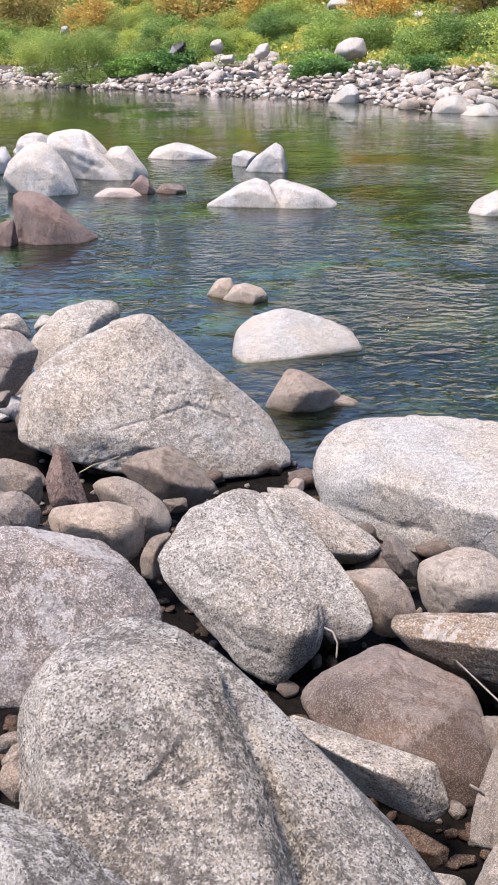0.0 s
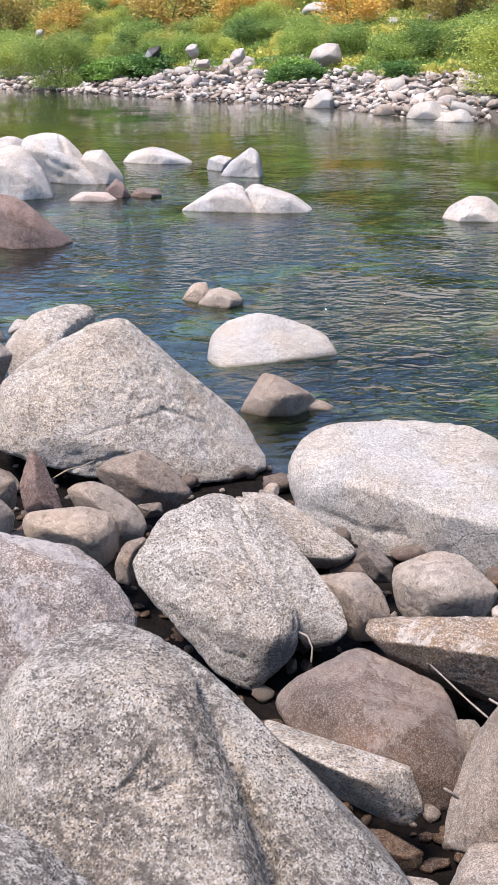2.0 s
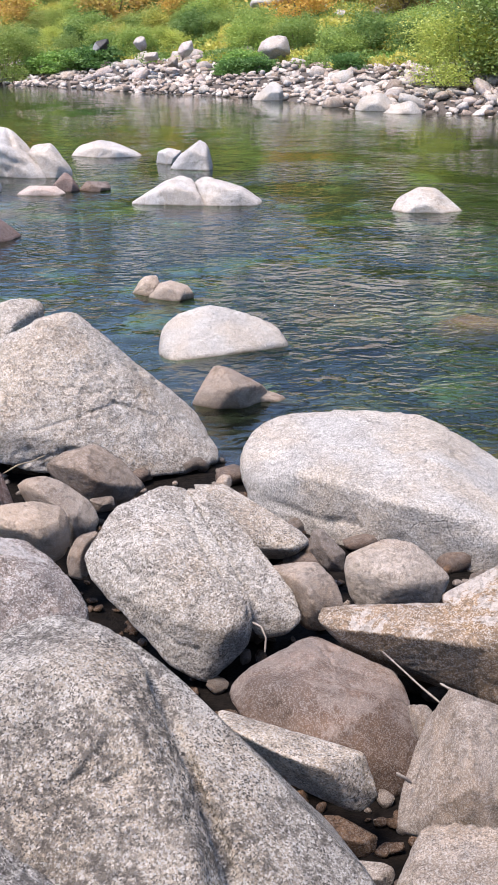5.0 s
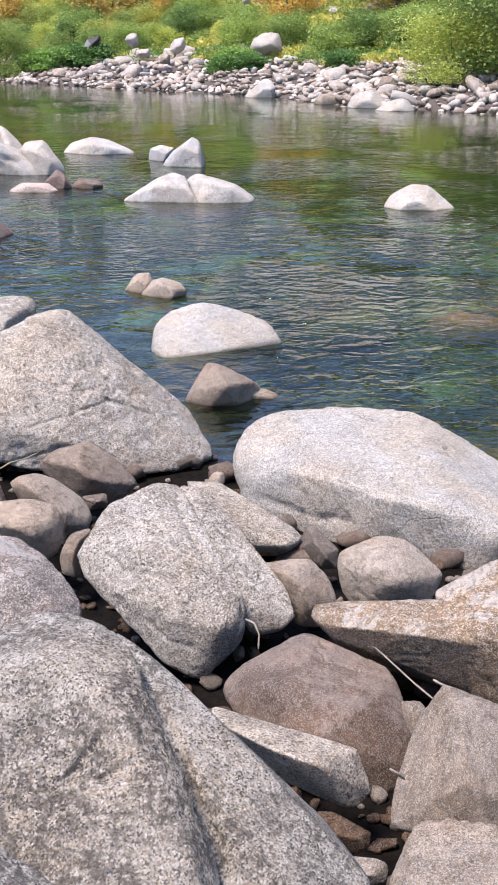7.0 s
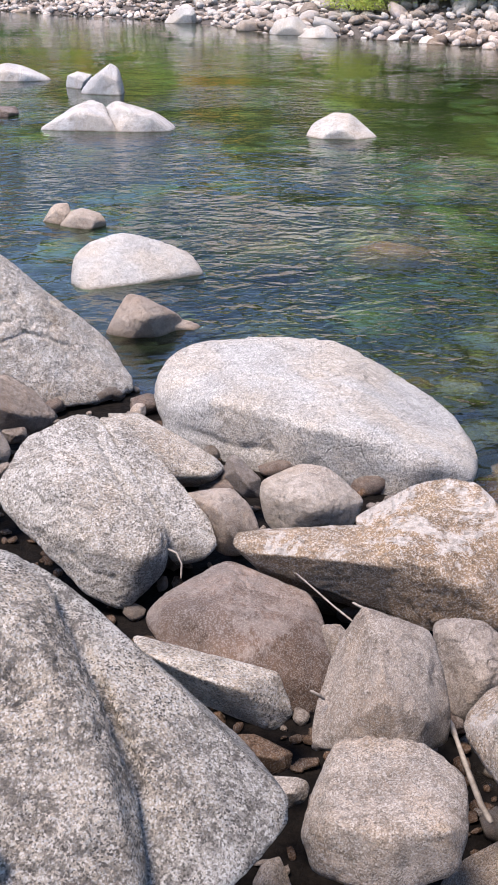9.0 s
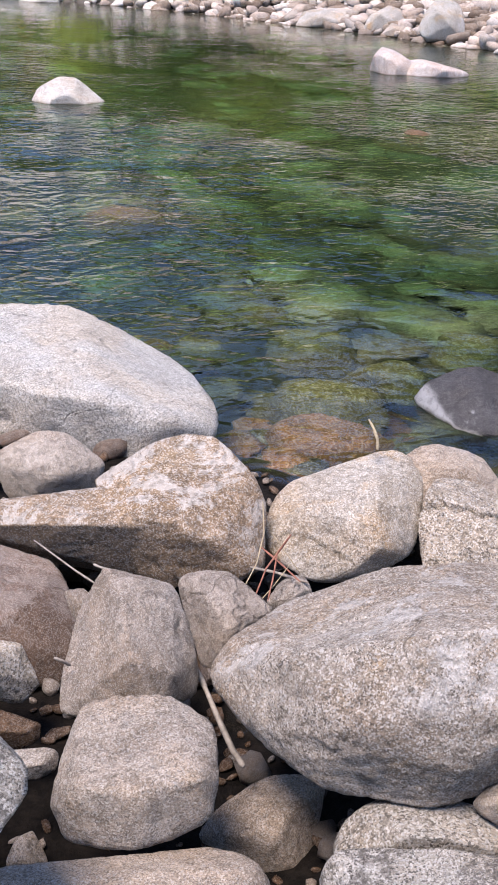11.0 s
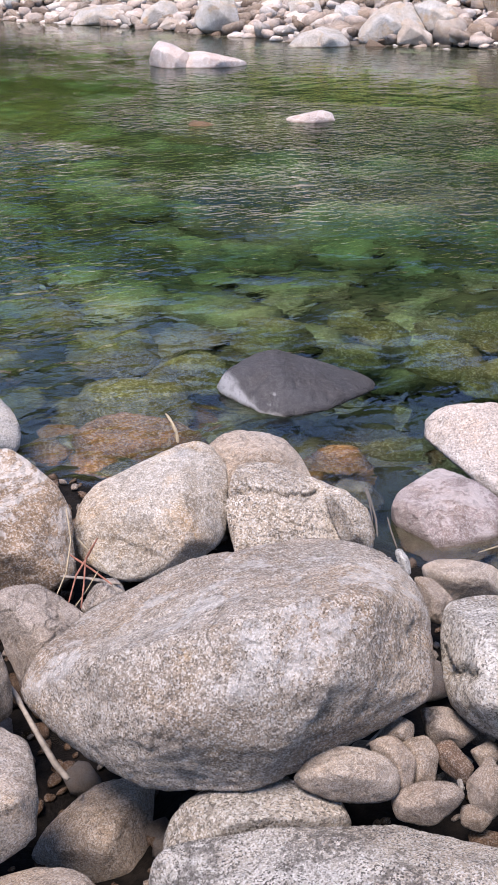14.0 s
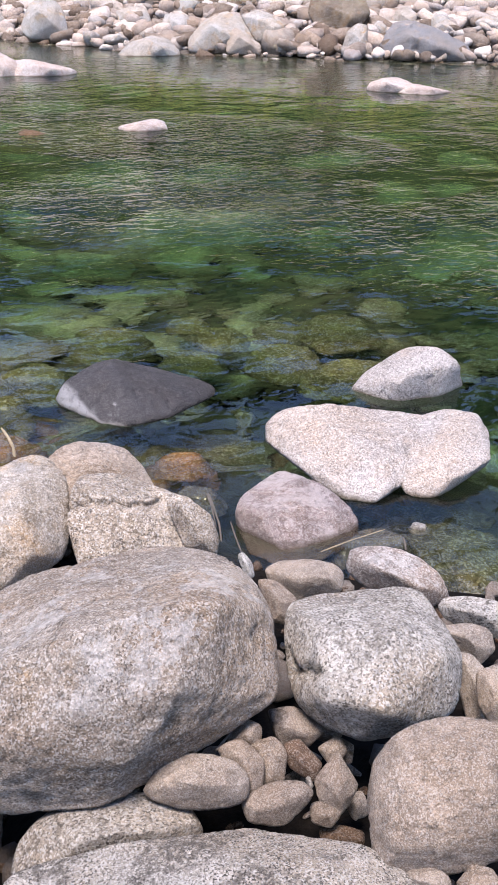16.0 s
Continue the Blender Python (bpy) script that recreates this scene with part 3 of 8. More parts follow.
boulder("boulder", "gran", [lobe((-1.24, 7.70, 0.31), 40.8, [(220, 45, 0.220), (313, 23, 0.220), (201, 63, 0.244), (332, 35, 0.244), (159, 68, 0.287), (357, 37, 0.287), (125, 51, 0.416), (25, 27, 0.416), (126, -10, 0.193), (47, -29, 0.193), (142, -28, 0.206), (38, -52, 0.206), (188, -33, 0.372), (316, -60, 0.372), (222, 8, 0.299), (296, -10, 0.299), (171, 15, 0.292), (351, -15, 0.365)], 24, 5)],
        "grey granite boulder in the shore pile", group="rocks of the shore pile")
boulder("boulder", "pale", [lobe((1.15, 5.26, 0.12), 44, [(103, 68, 0.294), (169, 85, 0.242), (12, -8, 0.439), (113, -73, 0.365), (206, -84, 0.248), (279, -70, 0.363), (233, 76, 0.329), (222, 5, 0.545), (98, -53, 0.562), (208, -1, 0.575), (298, -28, 0.678), (59, 35, 0.543), (358, 30, 0.569), (122, 49, 0.583), (171, -11, 0.873), (89, -35, 0.689), (69, 24, 0.638), (243, 16, 0.683), (315, -2, 0.765), (250, 67, 0.441), (253, 38, 0.656), (305, -18, 0.728), (335, 19, 0.718), (28, 12, 0.550), (8, 6, 0.556)], -16, 6, [(((-0.079, 0.052, 0.248), (0.056, -0.028, 0.24)), 0.0113, 0.012), (((0.109, -0.704, 0.097), (0.229, -0.766, 0.1), (0.366, -0.763, 0.108)), 0.0113, 0.012), (((-0.826, 0.071, 0.0), (-0.666, -0.132, 0.013), (-0.484, -0.303, -0.017), (-0.283, -0.475, 0.017)), 0.0169, 0.02)])],
        "pale grey granite boulder in the shore pile", group="rocks of the shore pile")
boulder("boulder", "tan", [lobe((-0.66, 4.35, 0.38), 18, [(192, 78, 0.116), (345, 28, 0.116), (171, 79, 0.104), (352, 28, 0.104), (124, 68, 0.117), (11, 24, 0.117), (115, 27, 0.161), (42, -3, 0.161), (128, -3, 0.162), (53, -35, 0.162), (159, -25, 0.140), (33, -70, 0.140), (197, -20, 0.101), (294, -60, 0.101), (222, 10, 0.171), (293, -20, 0.171), (171, 25, 0.180), (351, -25, 0.225)], 10, 5)],
        "rounded tan stone in the shore pile", group="rocks of the shore pile")
boulder("boulder", "tan", [lobe((-0.54, 4.62, 0.35), 18, [(217, 69, 0.168), (335, 26, 0.168), (131, 70, 0.114), (11, 26, 0.114), (117, 54, 0.094), (26, 18, 0.094), (116, 33, 0.117), (40, 3, 0.117), (131, -5, 0.165), (54, -36, 0.165), (157, -25, 0.157), (41, -66, 0.157), (212, -12, 0.074), (293, -44, 0.074), (214, -9, 0.082), (293, -41, 0.082), (173, 24, 0.161), (353, -24, 0.201)], 10, 5)],
        "rounded tan stone in the shore pile", group="rocks of the shore pile")
boulder("boulder", "dark", [lobe((-0.42, 5.18, 0.28), 68, [(218, 67, 0.156), (336, 27, 0.156), (208, 72, 0.148), (342, 29, 0.148), (122, 55, 0.121), (27, 21, 0.121), (119, 43, 0.133), (36, 13, 0.133), (143, -17, 0.175), (54, -50, 0.175), (170, -29, 0.143), (13, -72, 0.143), (203, -21, 0.133), (300, -56, 0.133), (216, -10, 0.133), (296, -39, 0.133), (175, 22, 0.212), (355, -22, 0.266)], 10, 5)],
        "dark brown angular stone in the shore pile", group="rocks of the shore pile")
boulder("boulder", "red", [lobe((-0.84, 4.62, 0.50), 81.6, [(227, 29, 0.074), (302, 2, 0.074), (115, 52, 0.093), (24, 19, 0.093), (113, 28, 0.049), (38, 0, 0.049), (159, -28, 0.123), (23, -69, 0.123), (202, -19, 0.100), (292, -51, 0.100), (221, 7, 0.073), (293, -20, 0.073), (170, 22, 0.097), (350, -22, 0.121)], 4, 5)],
        "rust-red angular rock wedged among boulders", group="rocks of the shore pile")
boulder("rock", "brown", [lobe((-1.11, 4.77, 0.42), 40.8, [(221, 53, 0.119), (314, 20, 0.119), (137, 72, 0.117), (359, 29, 0.117), (112, 52, 0.099), (21, 19, 0.099), (115, 10, 0.107), (43, -17, 0.107), (151, -27, 0.117), (30, -66, 0.117), (191, -24, 0.096), (295, -60, 0.096), (214, -2, 0.084), (288, -29, 0.084), (167, 22, 0.115), (347, -22, 0.143)], 24, 5)],
        "rounded brown stone wedged among boulders", group="rocks of the shore pile")
boulder("rock", "dark", [lobe((-1.02, 4.28, 0.49), 40.8, [(219, 60, 0.087), (320, 22, 0.087), (170, 77, 0.085), (345, 29, 0.085), (109, 45, 0.089), (26, 12, 0.089), (120, 0, 0.102), (46, -30, 0.102), (166, -28, 0.093), (350, -74, 0.093), (211, -4, 0.084), (287, -34, 0.084), (167, 23, 0.114), (347, -23, 0.142)], 24, 5)],
        "dark brown angular stone wedged among boulders", group="rocks of the shore pile")
boulder("boulder", "purple", [lobe((-1.55, 6.83, 0.42), 20, [(203, 61, 0.196), (326, 33, 0.196), (143, 66, 0.186), (1, 35, 0.186), (116, 44, 0.168), (26, 21, 0.168), (123, -10, 0.121), (43, -31, 0.121), (129, -19, 0.124), (41, -41, 0.124), (157, -35, 0.184), (9, -65, 0.184), (220, 11, 0.147), (293, -9, 0.147), (167, 16, 0.165), (347, -16, 0.207)], 10, 5)],
        "mauve-grey granite boulder in the shore pile", group="rocks of the shore pile")
boulder("rock", "dark", [lobe((-0.41, 4.28, 0.29), 47.6, [(235, 39, 0.053), (311, 5, 0.053), (216, 74, 0.068), (341, 25, 0.068), (127, 3, 0.045), (54, -30, 0.045), (128, 1, 0.036), (55, -32, 0.036), (188, -24, 0.095), (307, -70, 0.095), (227, 12, 0.063), (297, -20, 0.063), (175, 26, 0.065), (355, -26, 0.082)], 24, 5)],
        "dark brown angular stone wedged among boulders", group="rocks of the shore pile")
boulder("boulder", "gran", [lobe((0.37, 4.73, 0.18), 120, [(134, 85, 0.151), (357, 31, 0.224), (265, -41, 0.106), (58, 48, 0.096), (49, 36, 0.095), (100, 67, 0.090), (127, 68, 0.091), (72, -8, 0.195), (155, 52, 0.139), (139, -45, 0.218), (93, -46, 0.195), (174, 27, 0.189), (181, -47, 0.166), (226, -32, 0.132), (179, -76, 0.146), (352, -43, 0.125), (5, -40, 0.120), (24, -26, 0.126), (65, -37, 0.187)], -16, 5)],
        "grey granite boulder in the shore pile", group="rocks of the shore pile")
boulder("rock", "dark", [lobe((0.66, 4.35, 0.23), 74.8, [(244, 18, 0.062), (314, -14, 0.062), (156, 77, 0.070), (17, 25, 0.070), (128, 51, 0.041), (44, 13, 0.041), (136, 12, 0.067), (66, -20, 0.067), (186, -25, 0.079), (21, -76, 0.079), (227, -9, 0.050), (306, -45, 0.050), (189, 26, 0.066), (9, -26, 0.082)], 5, 5)],
        "dark brown angular stone wedged among boulders", group="rocks of the shore pile")
boulder("boulder", "brown", [lobe((0.52, 3.97, 0.22), 18, [(237, 75, 0.136), (352, 22, 0.136), (188, 86, 0.116), (7, 24, 0.116), (125, 54, 0.106), (41, 13, 0.106), (128, 33, 0.112), (56, -3, 0.112), (151, -8, 0.131), (73, -47, 0.131), (202, -21, 0.109), (312, -71, 0.109), (227, -6, 0.079), (303, -44, 0.079), (231, -2, 0.085), (304, -38, 0.085), (187, 29, 0.137), (7, -29, 0.171)], 10, 5)],
        "rounded brown stone in the shore pile", group="rocks of the shore pile")
boulder("boulder", "tan", [lobe((0.91, 4.10, 0.19), 18, [(253, 50, 0.178), (335, 11, 0.178), (238, 75, 0.166), (357, 23, 0.166), (177, 85, 0.159), (16, 25, 0.159), (132, 56, 0.152), (45, 15, 0.152), (148, 0, 0.173), (76, -35, 0.173), (169, -18, 0.150), (75, -61, 0.150), (202, -22, 0.158), (326, -72, 0.158), (230, -8, 0.154), (307, -45, 0.154), (242, 9, 0.179), (312, -25, 0.179), (192, 28, 0.191), (12, -28, 0.239)], 10, 5)],
        "rounded tan stone in the shore pile", group="rocks of the shore pile")
boulder("rock", "tan", [lobe((0.23, 4.99, 0.30), 40.8, [(241, 40, 0.031), (321, 10, 0.031), (183, 75, 0.041), (3, 29, 0.041), (129, 14, 0.033), (57, -14, 0.033), (166, -27, 0.036), (46, -67, 0.036), (228, -5, 0.029), (304, -34, 0.029), (183, 23, 0.034), (3, -23, 0.042)], 24, 4)],
        "rounded tan stone wedged among boulders", group="rocks of the shore pile")
boulder("rock", "dark", [lobe((-0.37, 4.99, 0.21), 40.8, [(187, 76, 0.031), (352, 28, 0.031), (119, 22, 0.049), (47, -7, 0.049), (163, -27, 0.030), (34, -71, 0.030), (221, -4, 0.041), (296, -34, 0.041), (176, 24, 0.056), (356, -24, 0.071)], 24, 4)],
        "dark brown angular stone wedged among boulders", group="rocks of the shore pile")
boulder("boulder", "rust", [lobe((1.29, 3.35, 0.38), 110, [(292, 67, 0.220), (243, 71, 0.167), (339, 23, 0.257), (266, -18, 0.301), (297, -35, 0.253), (5, 35, 0.247), (214, 72, 0.154), (31, 37, 0.238), (71, 21, 0.203), (173, 68, 0.172), (148, 35, 0.227), (82, 8, 0.206), (166, 54, 0.191), (136, 21, 0.265), (94, -13, 0.222), (156, -44, 0.342), (118, -62, 0.260), (212, -11, 0.275), (212, 3, 0.282), (182, 55, 0.191), (195, -82, 0.253), (4, -39, 0.180), (28, -41, 0.146), (64, -5, 0.204), (36, -42, 0.146)], -16, 6),
        lobe((0.80, 3.41, 0.34), 110, [(355, 75, 0.119), (349, 44, 0.145), (199, 81, 0.122), (299, -12, 0.257), (5, 50, 0.109), (74, 7, 0.248), (202, 49, 0.158), (248, -40, 0.172), (202, 61, 0.147), (283, -34, 0.211), (200, -16, 0.118), (214, -44, 0.113), (221, -70, 0.162), (346, 0, 0.178), (302, -25, 0.230), (10, 6, 0.124), (29, -17, 0.158)], -16, 6)],
        "brown rock with white lichen patches in the shore pile", group="rocks of the shore pile")
boulder("boulder", "redbr", [lobe((0.50, 3.18, 0.21), 90, [(249, 51, 0.270), (294, -16, 0.282), (236, 42, 0.280), (269, -45, 0.200), (271, 69, 0.220), (324, 26, 0.257), (281, 76, 0.195), (183, 87, 0.167), (12, 41, 0.246), (47, 52, 0.208), (42, 38, 0.215), (111, 79, 0.156), (88, 13, 0.276), (119, 53, 0.223), (81, -3, 0.248), (150, 36, 0.277), (85, -12, 0.261), (162, 15, 0.336), (96, -38, 0.288), (218, -70, 0.184), (178, 13, 0.326), (213, 8, 0.315), (253, -56, 0.159), (223, 27, 0.290), (224, 37, 0.273), (186, 69, 0.194), (163, 40, 0.268), (352, -60, 0.135), (310, -71, 0.137), (332, -2, 0.285), (8, -34, 0.240), (23, -54, 0.173), (38, -49, 0.197), (71, -23, 0.254), (47, -45, 0.213), (255, -76, 0.167)], -16, 6, [(((-0.333, 0.003, 0.097), (-0.247, 0.002, 0.140), (-0.154, -0.020, 0.164)), 0.006, 0.01), (((-0.006, 0.096, 0.167), (0.023, 0.022, 0.156), (0.116, -0.004, 0.138)), 0.006, 0.008)])],
        "smooth reddish-brown boulder in the shore pile", group="rocks of the shore pile")
boulder("boulder", "gran", [lobe((0.35, 2.65, 0.38), 200, [(42, 70, 0.087), (30, 46, 0.079), (257, -31, 0.127), (299, -26, 0.212), (83, 77, 0.093), (134, 25, 0.172), (68, 6, 0.154), (161, 76, 0.123), (220, -31, 0.052), (188, 61, 0.147), (214, -26, 0.061), (205, -20, 0.079), (157, 1, 0.167), (93, -51, 0.183), (126, -60, 0.176), (221, -49, 0.071), (239, -69, 0.121), (215, -75, 0.123), (25, 18, 0.069), (41, -6, 0.096), (35, 1, 0.084), (46, -20, 0.123)], -16, 6)],
        "grey granite boulder in the shore pile", group="rocks of the shore pile")
boulder("boulder", "taupe", [lobe((0.80, 2.49, 0.45), 150, [(61, 66, 0.197), (291, 87, 0.192), (35, 33, 0.200), (270, 37, 0.131), (324, 15, 0.183), (122, 64, 0.168), (122, 37, 0.160), (81, 2, 0.171), (133, 53, 0.151), (130, 15, 0.194), (94, -23, 0.182), (151, -1, 0.221), (170, -75, 0.137), (178, 12, 0.224), (259, 35, 0.133), (227, 14, 0.197), (193, 7, 0.225), (305, -4, 0.152), (302, -13, 0.164), (205, -36, 0.219), (19, -25, 0.156), (23, -45, 0.116), (16, -51, 0.109), (0, -48, 0.130)], -16, 6)],
        "taupe weathered stone wedged among boulders", group="rocks of the shore pile")
boulder("boulder", "tang", [lobe((0.68, 2.00, 0.45), 80, [(262, 88, 0.097), (17, -27, 0.100), (179, -78, 0.104), (182, 5, 0.187), (208, 6, 0.187), (282, 39, 0.165), (130, -67, 0.120), (96, 80, 0.120), (292, -36, 0.160), (99, -21, 0.163), (309, -10, 0.166), (358, -21, 0.126), (41, -22, 0.136), (300, -19, 0.166), (236, 7, 0.214), (106, 56, 0.168), (138, 9, 0.219), (115, 34, 0.199)], -16, 5, [(((-0.184, -0.044, 0.052), (-0.053, -0.17, 0.095), (0.125, -0.172, 0.065)), 0.0111, 0.006)])],
        "buff granite boulder in the shore pile", group="rocks of the shore pile")
boulder("boulder", "brown", [lobe((1.22, 2.79, 0.25), 18, [(271, 57, 0.168), (348, 8, 0.168), (242, 90, 0.136), (18, 18, 0.136), (132, 66, 0.111), (48, 12, 0.111), (132, 59, 0.103), (55, 9, 0.103), (157, 6, 0.112), (90, -37, 0.112), (169, -5, 0.118), (96, -52, 0.118), (204, -16, 0.148), (330, -77, 0.148), (250, 9, 0.105), (316, -34, 0.105), (202, 35, 0.132), (22, -35, 0.165)], 10, 5, [(((-0.106, -0.017, -0.013), (0.001, -0.112, 0.047)), 0.0062, 0.01)])],
        "rounded brown stone in the shore pile", group="rocks of the shore pile")
boulder("rock", "redbr", [lobe((1.14, 2.72, 0.11), 20, [(120, 79, 0.032), (34, 13, 0.032), (145, 20, 0.027), (82, -24, 0.027), (188, -13, 0.036), (106, -75, 0.036), (256, 17, 0.027), (320, -27, 0.027), (201, 38, 0.031), (21, -38, 0.039)], 10, 4)],
        "smooth reddish-brown stone wedged among boulders", group="rocks of the shore pile")
boulder("rock", "taupe", [lobe((0.74, 2.80, 0.39), 20, [(251, 87, 0.049), (7, 17, 0.049), (124, 56, 0.041), (48, 7, 0.041), (139, 19, 0.033), (73, -22, 0.033), (190, -17, 0.056), (71, -81, 0.056), (243, 8, 0.028), (310, -34, 0.028), (194, 35, 0.040), (14, -35, 0.050)], 10, 4)],
        "taupe weathered stone wedged among boulders", group="rocks of the shore pile")
boulder("rock", "tang", [lobe((0.47, 2.20, 0.36), 40.8, [(14, 90, 0.030), (12, 10, 0.030), (96, 75, 0.038), (28, 8, 0.038), (146, 10, 0.047), (84, -41, 0.047), (192, -10, 0.033), (199, -82, 0.033), (244, 17, 0.058), (304, -32, 0.058), (191, 42, 0.063), (11, -42, 0.078)], 24, 5)],
        "buff granite stone wedged among boulders", group="rocks of the shore pile")
boulder("rock", "wet", [lobe((0.43, 2.41, 0.31), 47.6, [(290, 90, 0.047), (2, 12, 0.047), (104, 71, 0.048), (31, 9, 0.048), (137, 17, 0.081), (75, -30, 0.081), (190, -11, 0.043), (204, -82, 0.043), (227, 2, 0.059), (292, -49, 0.059), (190, 40, 0.096), (10, -40, 0.120)], 24, 5)],
        "wet brown flat stone wedged among boulders", group="rocks of the shore pile")
boulder("boulder", "tang", [lobe((0.56, 1.75, 0.32), 40.8, [(289, 68, 0.182), (347, 1, 0.182), (335, 90, 0.099), (8, 5, 0.099), (359, 90, 0.194), (13, 5, 0.194), (29, 90, 0.201), (18, 5, 0.201), (95, 74, 0.175), (38, 2, 0.175), (140, 29, 0.283), (86, -26, 0.283), (193, -2, 0.111), (181, -72, 0.111), (252, 29, 0.296), (306, -25, 0.296), (195, 48, 0.297), (15, -48, 0.371), (15, 66, 0.083)], 24, 6)],
        "buff granite boulder in the shore pile", group="rocks of the shore pile")
boulder("boulder", "tang", [lobe((1.07, 2.08, 0.06), 18, [(280, 51, 0.111), (341, -5, 0.111), (296, 70, 0.098), (359, 4, 0.098), (327, 90, 0.107), (15, 8, 0.107), (96, 86, 0.134), (36, 7, 0.134), (140, 32, 0.179), (82, -20, 0.179), (148, 21, 0.119), (90, -30, 0.119), (154, 15, 0.121), (96, -37, 0.121), (188, -4, 0.127), (137, -70, 0.127), (212, -5, 0.117), (253, -73, 0.117), (234, 3, 0.132), (292, -55, 0.132), (263, 29, 0.171), (321, -23, 0.171), (203, 45, 0.136), (23, -45, 0.170)], 6, 5)],
        "buff granite boulder in the shore pile", group="rocks of the shore pile")
boulder("rock", "tang", [lobe((0.42, 2.09, 0.17), 47.6, [(267, 47, 0.034), (326, -9, 0.034), (302, 77, 0.048), (355, 5, 0.048), (117, 40, 0.036), (60, -14, 0.036), (158, 2, 0.046), (100, -57, 0.046), (224, 4, 0.043), (282, -54, 0.043), (189, 46, 0.050), (9, -46, 0.062)], 24, 5)],
        "buff granite stone wedged among boulders", group="rocks of the shore pile")
boulder("boulder", "tan2", [lobe((1.93, 3.27, 0.29), 130, [(267, 71, 0.176), (323, 6, 0.251), (244, 42, 0.273), (313, -12, 0.271), (297, 76, 0.158), (333, 22, 0.221), (345, 53, 0.182), (351, 39, 0.182), (326, 82, 0.163), (8, 42, 0.217), (120, 80, 0.186), (59, 31, 0.300), (137, 65, 0.199), (96, 0, 0.261), (146, 50, 0.205), (111, -18, 0.208), (148, 27, 0.241), (150, 37, 0.225), (150, 12, 0.271), (117, -29, 0.209), (173, -16, 0.327), (177, -48, 0.276), (165, -68, 0.198), (217, 68, 0.197), (215, 38, 0.273), (222, 27, 0.290), (269, -66, 0.243), (337, -31, 0.239), (349, -40, 0.208), (11, -54, 0.155), (357, 15, 0.235), (29, -61, 0.145), (22, -61, 0.137), (74, -52, 0.193), (102, -30, 0.215)], -16, 6, [(((-0.358, -0.106, -0.001), (-0.278, -0.185, 0.003), (-0.229, -0.243, -0.017), (-0.188, -0.295, -0.038)), 0.009, 0.016), (((-0.333, -0.176, -0.055), (-0.308, -0.215, -0.078), (-0.270, -0.252, -0.083)), 0.007, 0.012), (((-0.055, 0.108, 0.138), (0.009, 0.065, 0.157), (0.057, -0.004, 0.170)), 0.006, 0.008)])],
        "grey granite boulder stained ochre in the shore pile", group="rocks of the shore pile")
boulder("boulder", "tang", [lobe((2.52, 3.47, 0.21), 90, [(260, 79, 0.168), (340, 26, 0.189), (233, 36, 0.209), (307, -21, 0.191), (5, 43, 0.158), (143, 76, 0.127), (42, 50, 0.123), (59, 47, 0.120), (136, 52, 0.139), (91, 29, 0.126), (104, 12, 0.142), (154, 44, 0.166), (109, 2, 0.162), (189, 34, 0.196), (136, -50, 0.226), (214, 32, 0.187), (245, -69, 0.187), (360, -43, 0.154), (17, -45, 0.141), (23, -51, 0.132), (68, -40, 0.187), (33, -55, 0.140)], -16, 6)],
        "buff granite boulder behind others in the shore pile", group="rocks of the shore pile")
boulder("boulder", "gran", [lobe((2.35, 3.02, 0.26), 150, [(314, 0, 0.225), (233, 51, 0.202), (317, -8, 0.202), (267, 16, 0.307), (309, -22, 0.198), (135, 82, 0.127), (11, 41, 0.203), (51, 47, 0.151), (93, 67, 0.130), (136, 74, 0.116), (68, 44, 0.135), (152, 67, 0.126), (85, 31, 0.176), (155, 60, 0.150), (101, 7, 0.230), (163, 50, 0.183), (105, -1, 0.246), (175, 41, 0.218), (201, -70, 0.157), (217, 8, 0.281), (208, 35, 0.232), (229, 32, 0.240), (227, 45, 0.205), (215, 46, 0.200), (330, -35, 0.189), (1, -51, 0.156), (26, -59, 0.134), (78, -33, 0.251)], -16, 7, [(((-0.263, 0.047, 0.113), (-0.206, 0.011, 0.132), (-0.144, -0.048, 0.138), (-0.094, -0.085, 0.122), (0.010, -0.102, 0.097), (0.076, -0.083, 0.088)), 0.016, 0.035), (((-0.121, -0.145, 0.096), (-0.133, -0.202, 0.045), (-0.132, -0.238, 0.015)), 0.006, 0.01), (((-0.198, -0.093, 0.082), (-0.150, -0.172, 0.059), (-0.060, -0.258, 0.039)), 0.005, 0.008), (((0.058, -0.014, 0.106), (0.084, -0.098, 0.084), (0.089, -0.193, 0.047)), 0.006, 0.01)])],
        "grey granite boulder in the shore pile", group="rocks of the shore pile")
